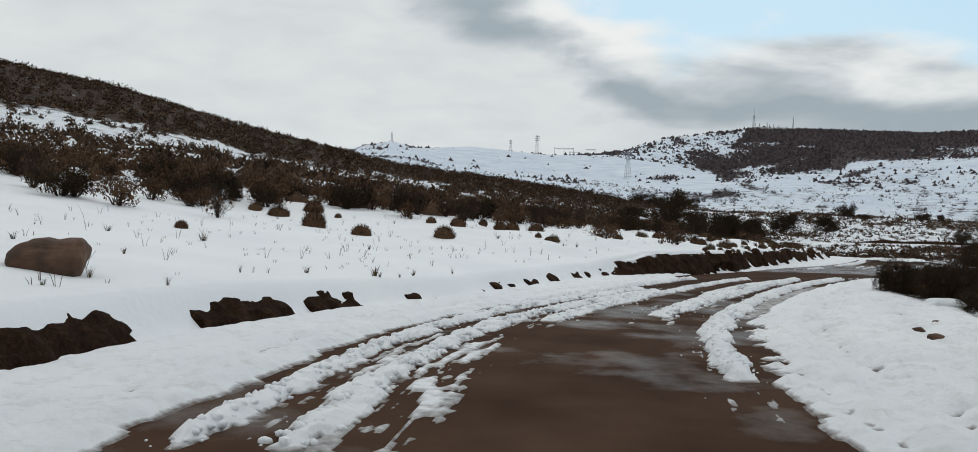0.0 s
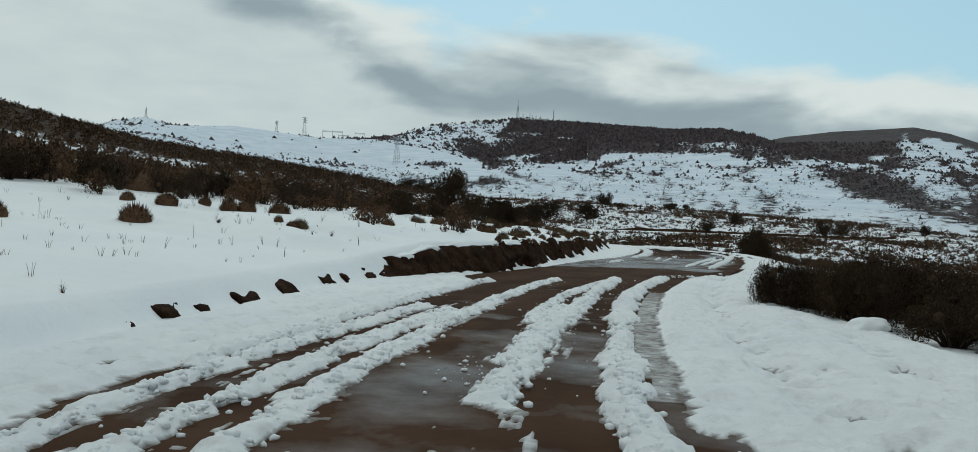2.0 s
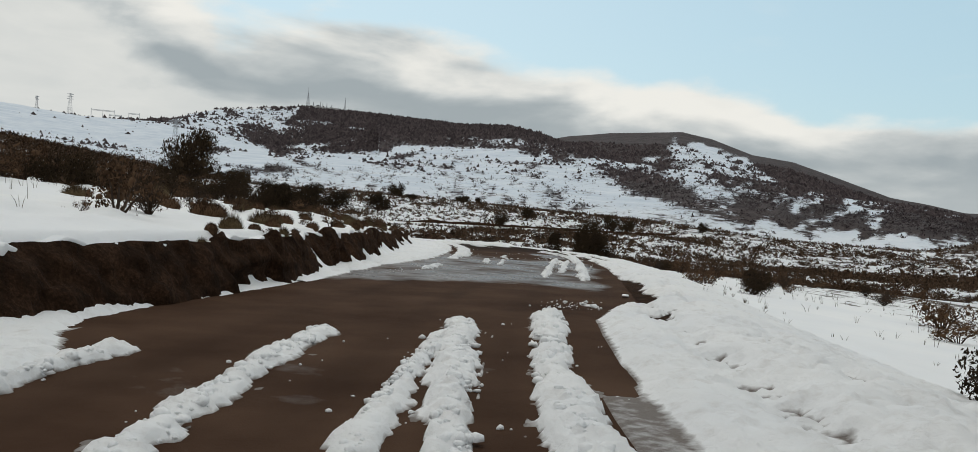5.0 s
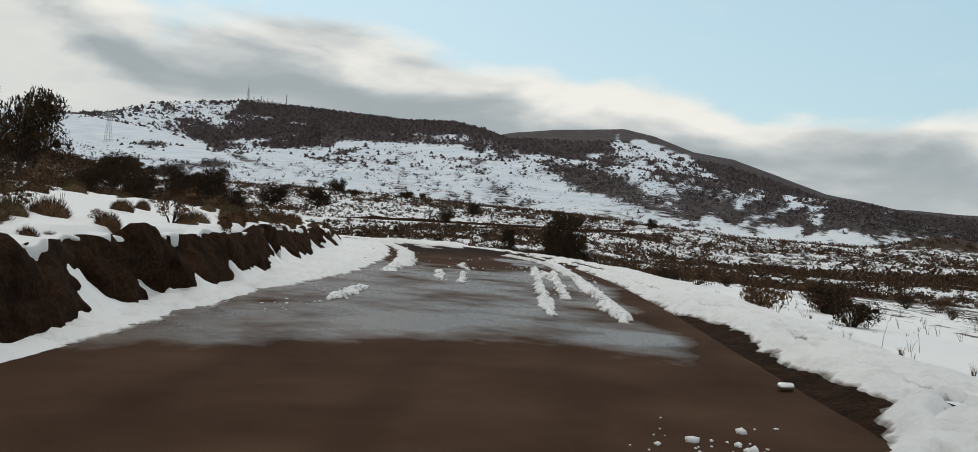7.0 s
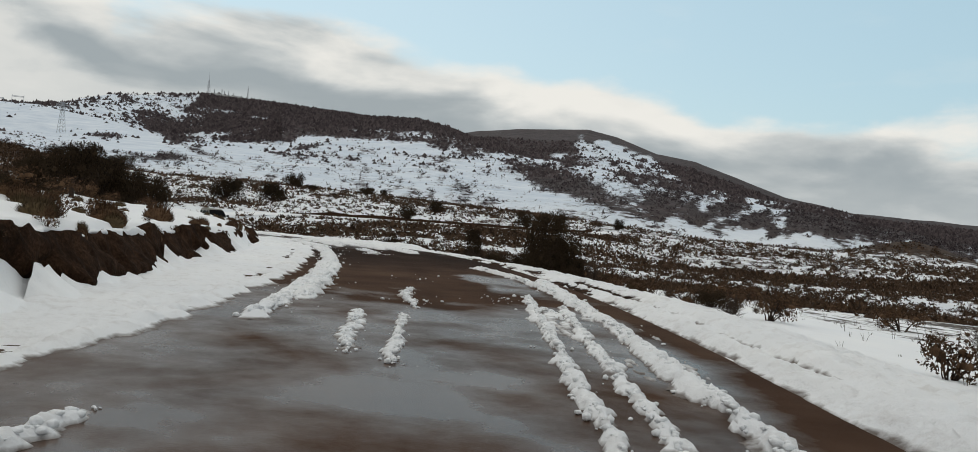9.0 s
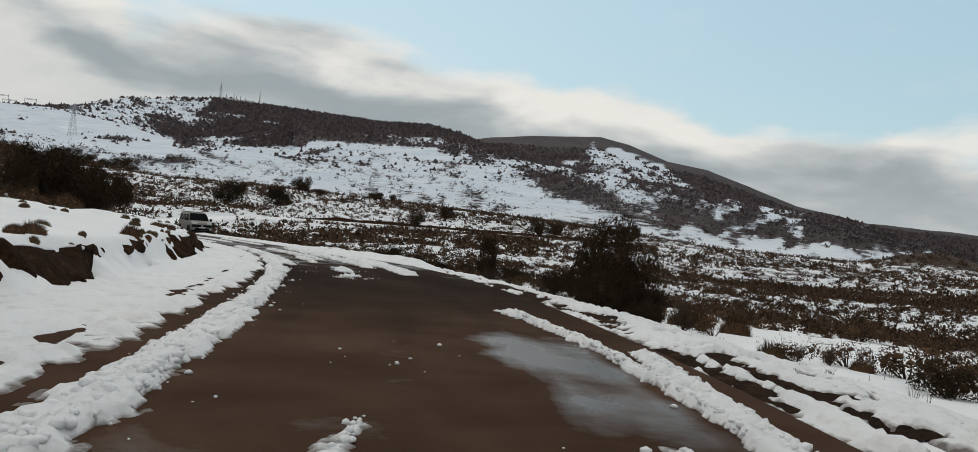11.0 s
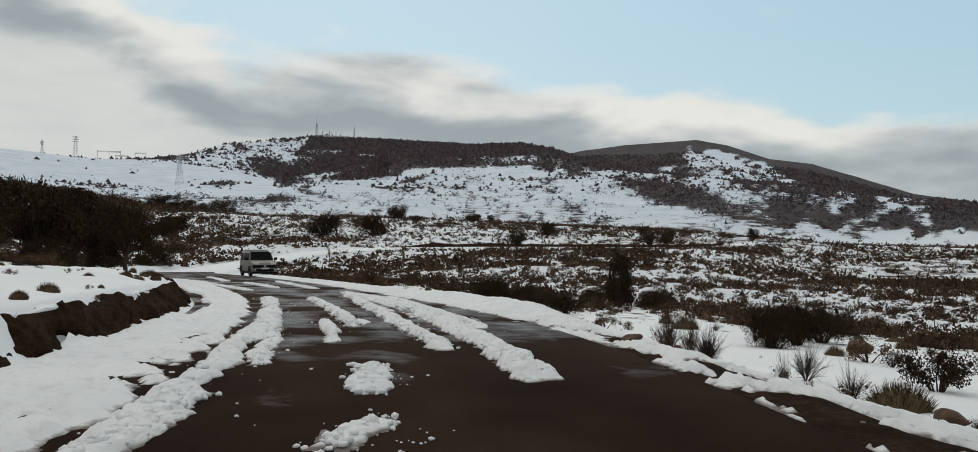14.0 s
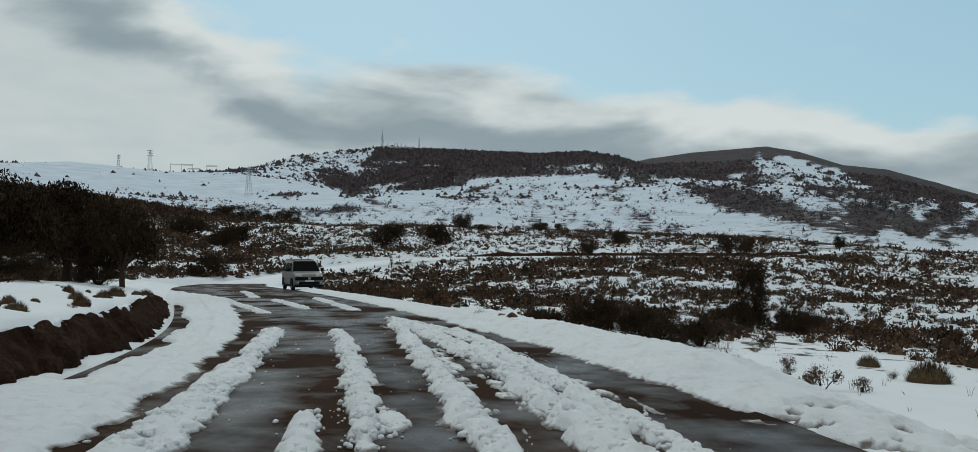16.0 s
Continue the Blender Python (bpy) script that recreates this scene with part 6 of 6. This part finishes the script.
# ---------------------------------------------------------------- stones
def stone(x, y, wide, high, turn, seed, label, sink=0.2, long=0.75):
    g = np.random.default_rng(seed)
    bm = bmesh.new()
    bmesh.ops.create_icosphere(bm, subdivisions=3, radius=1.0)
    cuts = [(lambda n: n / np.linalg.norm(n))(g.normal(size=3)) for k in range(11)]
    for v in bm.verts:
        p = np.array(v.co[:])
        for k, n in enumerate(cuts):
            over = p @ n - (0.62 + 0.24 * ((k * 7) % 5) / 4)
            if over > 0:
                p = p - n * over * 0.93
        p = p * (1 + 0.03 * noise.noise(Vector(p * 3 + seed)))
        v.co = (p[0] * wide / 2, p[1] * wide / 2 * long, p[2] * high * 0.62)
    me = bpy.data.meshes.new("boulder")
    bm.to_mesh(me)
    bm.free()
    me.materials.append(ROCK)
    ob = new("boulder", me)
    z = float(ground_height(x, y)[0])
    ob.matrix_basis = pose(x, y, z + high * (0.55 - sink), 4, -5, turn)
    return tagged(ob, label, "rock", "stones in the snow")


def boulder():
    """A broken block with a flat, sloping top."""
    bm = bmesh.new()
    low = [(-0.36, -0.24, -0.18), (0.30, -0.30, -0.18), (0.34, 0.22, -0.18), (-0.34, 0.26, -0.18)]
    mid = [(-0.48, -0.27, 0.04), (0.42, -0.33, 0.10), (0.46, 0.24, 0.12), (-0.44, 0.28, 0.06)]
    top = [(-0.27, -0.10, 0.22), (0.37, -0.19, 0.27), (0.39, 0.18, 0.29), (-0.20, 0.20, 0.27)]
    rows = [[bm.verts.new(q) for q in r] for r in (low, mid, top)]
    for a, b in zip(rows[:-1], rows[1:]):
        for i in range(4):
            bm.faces.new((a[i], a[(i + 1) % 4], b[(i + 1) % 4], b[i]))
    bm.faces.new(rows[0][::-1])
    bm.faces.new(rows[2])
    bmesh.ops.bevel(bm, geom=list(bm.edges), offset=0.075, segments=3, affect="EDGES", profile=0.5)
    bmesh.ops.triangulate(bm, faces=list(bm.faces))
    bmesh.ops.subdivide_edges(bm, edges=list(bm.edges), cuts=3, use_grid_fill=True)
    for v in bm.verts:
        q = Vector(v.co)
        v.co = q + q.normalized() * (0.055 * noise.noise(q * 3.4) + 0.022 * noise.noise(q * 9.0))
    me = bpy.data.meshes.new("boulder")
    bm.to_mesh(me)
    bm.free()
    me.materials.append(ROCK)
    ob = new("boulder", me)
    ob.matrix_basis = pose(-0.55, 11.5, float(ground_height(-0.55, 11.5)[0]) + 0.10, 0, 0, 20)
    tagged(ob, "large angular brown boulder lying on snow", "rock", "stones in the snow")


boulder()
for k, (x, y, w, h) in enumerate([(10.3, 12.5, 0.20, 0.10), (10.9, 13.3, 0.12, 0.07), (11.6, 14.9, 0.22, 0.09), (10.7, 13.7, 0.16, 0.08), (49.4, 73.0, 0.75, 0.30), (44.6, 86.2, 0.50, 0.34), (44.9, 87.4, 0.42, 0.24), (40.55, 69.9, 0.38, 0.12), (40.9, 69.3, 0.17, 0.11), (41.5, 71.0, 0.28, 0.13), (36.75, 60.75, 0.12, 0.07), (36.85, 60.35, 0.14, 0.06), (41.2, 65.2, 0.4, 0.2)]):
    stone(x, y, w * (1.25 if k < 4 else 1), h, 40 * k, 11 + k, "small brown stone half buried in snow", -0.45 if k < 4 else 0.1)


# snow lying on the pressed-down branches between the roadside bushes
def mound(x, y, long, wide, high, turn, lift, label):
    bm = bmesh.new()
    bmesh.ops.create_icosphere(bm, subdivisions=4, radius=1.0)
    for v in bm.verts:
        n = 1 + 0.22 * noise.noise(Vector(v.co) * 1.7 + Vector((x, y, 0))) + 0.07 * noise.noise(Vector(v.co) * 5)
        v.co = (v.co.x * long / 2 * n, v.co.y * wide / 2 * n, v.co.z * high / 2 * n * (1.0 if v.co.z > 0 else 0.6))
    for f in bm.faces:
        f.smooth = True
    me = bpy.data.meshes.new("snow_mound")
    bm.to_mesh(me)
    bm.free()
    me.materials.append(SNOW)
    ob = new("snow_mound", me)
    ob.matrix_basis = pose(x, y, float(ground_height(x, y)[0]) + lift, 0, 0, turn)
    tagged(ob, label, "snow", "snow on the bushes")


mound(15.0, 21.1, 1.8, 0.5, 0.40, 35, 0.10, "rounded mound of snow between two dark bushes")


# ---------------------------------------------------------------- drinks can
def can():
    x, y, z = (float(v[0]) for v in at_road(np.array([40.12]), np.array([2.76])))
    ob = new("drinks_can")
    rings_ = [(0.0, 0.0), (0.024, 0.0), (0.027, 0.004), (0.033, 0.012), (0.033, 0.105), (0.028, 0.116), (0.027, 0.120), (0.025, 0.118), (0.0, 0.116)]
    v, f = [], []
    for rad, h in rings_:
        for i in range(20):
            t = 2 * math.pi * i / 20
            v.append((rad * math.cos(t), rad * math.sin(t), h))
    for k in range(len(rings_) - 1):
        for i in range(20):
            j = (i + 1) % 20
            f.append((k * 20 + i, k * 20 + j, (k + 1) * 20 + j, (k + 1) * 20 + i))
    mesh_object("body", v, f, ALU, ob, True)
    tv, tf = [], []
    tube(tv, tf, (-0.010, 0, 0.1185), (0.012, 0, 0.1185), 0.006, 0.004, 6)
    mesh_object("tab", tv, tf, STEEL, ob)
    ob.matrix_basis = pose(x, y, z + 0.034, 90, 0, 62)
    tagged(ob, "crushed bare aluminium drinks can lying on asphalt", "can")


can()


# ---------------------------------------------------------------- van
def part(name, bm, mat, parent, label=""):
    me = bpy.data.meshes.new(name)
    bm.to_mesh(me)
    bm.free()
    me.materials.append(mat)
    ob = new(name, me)
    ob.parent = parent
    return tagged(ob, label)


def box(lo, hi, bevel=0.0, bend=None, seg=2):
    bm = bmesh.new()
    bmesh.ops.create_cube(bm, size=1.0)
    for v in bm.verts:
        v.co = [lo[i] + (v.co[i] + 0.5) * (hi[i] - lo[i]) for i in range(3)]
        if bend:
            v.co = bend(v.co)
    if bevel:
        bmesh.ops.bevel(bm, geom=list(bm.edges), offset=bevel, segments=seg, affect="EDGES", profile=0.6)
    return bm


def loft(sections, bevel=0.0):
    """A closed body through rectangular sections (y, half width below, half width above, z below, z above)."""
    bm = bmesh.new()
    rows = []
    for y, wb, wt, zb, zt in sections:
        sh = min(0.10, (zt - zb) * 0.3)
        zm = zb + (zt - zb) * 0.45
        pts = [(-wb, zb), (wb, zb), (max(wb, wt) * 1.0, zm), (wt, zt - sh), (wt - sh, zt), (-wt + sh, zt), (-wt, zt - sh), (-max(wb, wt), zm)]
        rows.append([bm.verts.new((px, y, pz)) for px, pz in pts])
    for a, b in zip(rows[:-1], rows[1:]):
        for i in range(8):
            bm.faces.new((a[i], a[(i + 1) % 8], b[(i + 1) % 8], b[i]))
    bm.faces.new(rows[0])
    bm.faces.new(rows[-1][::-1])
    bmesh.ops.recalc_face_normals(bm, faces=bm.faces)
    return bm


def wheel(parent, x, y):
    ob = new("wheel")
    ob.parent = parent
    ob.location = (x, y, 0.31)
    for name, prof_, mat in (("tyre", [(0.20, -0.09), (0.28, -0.095), (0.31, -0.06), (0.31, 0.06), (0.28, 0.095), (0.20, 0.09)], RUBBER), ("rim", [(0.0, 0.05), (0.06, 0.075), (0.12, 0.06), (0.19, 0.075), (0.20, 0.06), (0.20, -0.06), (0.0, -0.05)], STEEL)):
        v, f = [], []
        side = 1 if x > 0 else -1
        for rad, w in prof_:
            for i in range(24):
                t = 2 * math.pi * i / 24
                v.append((w * side, rad * math.cos(t), rad * math.sin(t)))
        for k in range(len(prof_) - 1):
            for i in range(24):
                j = (i + 1) % 24
                f.append((k * 24 + i, k * 24 + j, (k + 1) * 24 + j, (k + 1) * 24 + i))
        mesh_object(name, v, f, mat, ob, True)


def van():
    """A small delivery van; its nose points along -y."""
    ob = new("van")
    body = loft([(-2.02, 0.74, 0.70, 0.34, 0.80), (-1.92, 0.84, 0.80, 0.26, 0.96), (-1.55, 0.88, 0.84, 0.24, 1.04), (-1.12, 0.89, 0.86, 0.24, 1.10), (-0.55, 0.89, 0.70, 0.24, 1.72), (-0.30, 0.89, 0.70, 0.24, 1.80),
                 (0.9, 0.89, 0.72, 0.24, 1.83), (1.85, 0.88, 0.72, 0.26, 1.80), (2.0, 0.84, 0.68, 0.32, 1.72)])
    bmesh.ops.bevel(body, geom=list(body.edges), offset=0.075, segments=3, affect="EDGES", profile=0.5)
    for f in body.faces:
        f.smooth = True
    part("body", body, PAINT, ob, "pale silver painted body shell")
    wind = bmesh.new()
    pts = [(-0.76, -1.13, 1.125), (0.76, -1.13, 1.125), (0.64, -0.60, 1.70), (-0.64, -0.60, 1.70)]
    a = [wind.verts.new(p) for p in pts]
    b = [wind.verts.new((p[0], p[1] + 0.03, p[2] - 0.03)) for p in pts]
    wind.faces.new(a)
    wind.faces.new(b[::-1])
    for i in range(4):
        wind.faces.new((a[i], b[i], b[(i + 1) % 4], a[(i + 1) % 4]))
    part("windscreen", wind, GLASS, ob, "dark raked windscreen")
    for side in (-1, 1):
        for y0, y1 in ((-0.95, -0.10), (0.0, 0.95), (1.05, 1.75)):
            g = bmesh.new()
            q = [(side * 0.875, y0 + (0.0 if y0 > -0.5 else 0.05), 1.12), (side * 0.875, y1, 1.12), (side * 0.745, y1 - 0.03, 1.60), (side * 0.745, y0 + (0.03 if y0 > -0.5 else 0.42), 1.60)]
            a = [g.verts.new(p) for p in q]
            b = [g.verts.new((p[0] - side * 0.03, p[1], p[2])) for p in q]
            g.faces.new(a)
            g.faces.new(b[::-1])
            for i in range(4):
                g.faces.new((a[i], b[i], b[(i + 1) % 4], a[(i + 1) % 4]))
            bmesh.ops.recalc_face_normals(g, faces=g.faces)
            part("side_window", g, GLASS, ob)
        part("headlight", box((side * 0.60 - 0.20, -2.03, 0.80), (side * 0.60 + 0.20, -1.76, 0.98), 0.04, lambda c: (c[0], c[1] + 0.22 * max(0, abs(c[0]) - 0.45), c[2])), LAMP, ob, "clear plastic headlight")
        part("mirror", box((side * 1.0 - 0.10, -0.98, 1.10), (side * 1.0 + 0.10, -0.84, 1.30), 0.035), BLACK, ob, "black plastic door mirror")
        part("fog_lamp", box((side * 0.62 - 0.07, -2.055, 0.42), (side * 0.62 + 0.07, -1.98, 0.50), 0.02), LAMP, ob)
        part("sill", box((side * 0.87 - 0.04, -1.0, 0.22), (side * 0.87 + 0.04, 1.1, 0.36), 0.02), BLACK, ob)
    part("bumper", box((-0.86, -2.09, 0.30), (0.86, -1.86, 0.60), 0.06, lambda c: (c[0], c[1] + 0.16 * (abs(c[0]) > 0.8) * (c[1] < -2), c[2])), PAINT, ob, "pale bumper")
    part("air_intake", box((-0.60, -2.112, 0.36), (0.60, -2.05, 0.52), 0.03), BLACK, ob)
    part("bumper_lip", box((-0.84, -2.10, 0.20), (0.84, -1.84, 0.33), 0.03), BLACK, ob, "black plastic bumper lip")
    part("grille", box((-0.80, -2.075, 0.60), (0.80, -1.90, 0.79), 0.03), BLACK, ob, "black grille")
    part("badge", box((-0.08, -2.095, 0.64), (0.08, -2.07, 0.77), 0.02), STEEL, ob)
    part("number_plate", box((-0.25, -2.125, 0.51), (0.25, -2.10, 0.61), 0.004), PALE, ob, "plain pale plate")
    part("roof_snow", box((-0.66, -0.35, 1.815), (0.66, 1.75, 1.85), 0.015), SNOW, ob, "thin layer of snow")
    part("wiper", box((-0.45, -1.06, 1.20), (0.10, -1.04, 1.225), 0.004), BLACK, ob)
    for x in (-0.80, 0.80):
        for y in (-1.30, 1.28):
            part("wheel_arch", box((x * 1.115 - 0.02, y - 0.40, 0.28), (x * 1.115 + 0.02, y + 0.40, 0.72), 0.018, lambda c: (c[0], c[1] * 1.0 + (0.12 if c[1] < y else -0.12) * (c[2] > 0.5), c[2])), BLACK, ob)
            wheel(ob, x, y)
    ob.matrix_basis = pose(47.5, 121.3, float(at_road(np.array([130.5]), np.array([0.0]))[2][0]) + 0.0, 0, 0, -1)
    tagged(ob, "pale silver small van parked at the roadside facing traffic", "van")


van()


# ---------------------------------------------------------------- masts and pylons on the skyline
def spot(azimuth, radius):
    a = radians(azimuth)
    x, y = HUB[0] + radius * math.sin(a), HUB[1] + radius * math.cos(a)
    return x, y, float(ground_height(x, y)[0])


def lattice(ob, name, high, foot, head, bays, stick, mat):
    v, f = [], []
    corners = lambda k: [np.array([sx * (foot + (head - foot) * k / bays), sy * (foot + (head - foot) * k / bays), high * k / bays]) for sx, sy in ((-1, -1), (1, -1), (1, 1), (-1, 1))]
    for k in range(bays):
        a, b = corners(k), corners(k + 1)
        for i in range(4):
            j = (i + 1) % 4
            tube(v, f, a[i], b[i], stick, stick, 4)
            tube(v, f, a[i], b[j], stick * 0.6, stick * 0.6, 3)
            tube(v, f, b[i], b[j], stick * 0.6, stick * 0.6, 3)
    return mesh_object(name, v, f, mat, ob)


def mast(azimuth, radius, high, foot, label, spire):
    ob = new("radio_mast")
    lattice(ob, "tower", high, foot, foot * 0.2, 8, 0.36, TOWER)
    v, f = [], []
    tube(v, f, (0, 0, high), (0, 0, high + spire), 0.6, 0.25, 6)
    for k in range(3):
        tube(v, f, (-1.4, 0, high * 0.75 + 3 * k), (1.4, 0, high * 0.75 + 3 * k), 0.7, 0.7, 5)
    mesh_object("aerial", v, f, TOWER, ob)
    x, y, z = spot(azimuth, radius)
    ob.matrix_basis = pose(x, y, z - 1, 0, 0, 20)
    tagged(ob, label, "mast", "masts on the summit")


mast(17.4, 2890, 44, 4.5, "tall steel radio mast on the mountain summit", 24)
mast(19.75, 2890, 36, 1.6, "slim steel radio mast on the mountain summit", 8)
for a, h in ((17.75, 14), (18.2, 18), (18.35, 12), (18.6, 14), (18.9, 10)):
    mast(a, 2890, h, 1.2, "short aerial mast on the mountain summit", 4)
mast(-5.95, 2890, 30, 3.2, "steel relay tower on a snowy hilltop", 4)


def pylon(azimuth, radius, high):
    ob = new("power_pylon")
    lattice(ob, "tower", high, high * 0.10, high * 0.02, 9, 0.2, TOWER)
    for k in (0.72, 0.83, 0.94):
        v, f = [], []
        for s in (-1, 1):
            tube(v, f, (0, 0, high * k), (s * high * 0.15, 0, high * k + 0.4), 0.5, 0.25, 4)
            tube(v, f, (0, 0, high * k + 2.0), (s * high * 0.15, 0, high * k + 0.5), 0.3, 0.2, 4)
        mesh_object("crossarm", v, f, TOWER, ob)
    x, y, z = spot(azimuth, radius)
    ob.matrix_basis = pose(x, y, z - 1, 0, 0, 15)
    tagged(ob, "grey lattice power pylon on a snowy hillside", "pylon", "power pylons")


pylon(3.45, 1985, 44)
pylon(1.7, 1985, 26)
pylon(9.3, 1350, 44)


def gantry(azimuth, radius, wide, high, posts):
    ob = new("substation_gantry")
    for k in range(posts):
        v, f = [], []
        x = wide * (k / (posts - 1) - 0.5)
        tube(v, f, (x, 0, 0), (x, 0, high * 1.14), 0.55, 0.35, 5)
        mesh_object("post", v, f, TOWER, ob)
    v, f = [], []
    tube(v, f, (-wide / 2, 0, high), (wide / 2, 0, high), 0.5, 0.5, 5)
    tube(v, f, (-wide / 2, 0, high - 1.6), (wide / 2, 0, high - 1.6), 0.4, 0.4, 4)
    mesh_object("beam", v, f, TOWER, ob)
    x, y, z = spot(azimuth, radius)
    ob.matrix_basis = pose(x, y, z - 1, 0, 0, -azimuth)
    tagged(ob, "steel substation gantry on the snowy ridge", "gantry", "gantries on the ridge")


gantry(5.25, 1990, 44, 17, 3)
gantry(5.95, 1985, 24, 9, 3)
gantry(7.0, 1990, 21, 16, 2)
gantry(9.35, 1990, 24, 11, 2)


def hut(azimuth, radius, wide, deep, high):
    ob = new("mast_building")
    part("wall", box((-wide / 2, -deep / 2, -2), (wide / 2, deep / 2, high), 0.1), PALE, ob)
    part("roof", box((-wide / 2 - 0.5, -deep / 2 - 0.5, high), (wide / 2 + 0.5, deep / 2 + 0.5, high + 0.8), 0.1), SNOW, ob, "snow-covered flat roof")
    x, y, z = spot(azimuth, radius)
    ob.matrix_basis = pose(x, y, z, 0, 0, -azimuth)
    tagged(ob, "low pale building with a snowy roof beside masts", "building", "buildings on the summit")


hut(17.9, 2880, 26, 10, 5)
hut(18.8, 2880, 60, 12, 4)

# ---------------------------------------------------------------- dark cut above the far road
fs = np.arange(266, 385, 1.0)
ms, mv = np.meshgrid(fs, np.linspace(0, 1, 5), indexing="ij")
mx, my, zr = at_road(ms, -3.4 - 0.5 * mv)
mz = zr - 0.3 + mv * (1.25 + 0.3 * bumps(ms, 0 * ms, 6.0, 401, 3)) * sstep(266, 290, ms)
far_bank = grid_object("far_bank", mx, my, mz, SOIL)
tagged(far_bank, "dark earth cut above the far bend of the road", "bank", kind="structure")
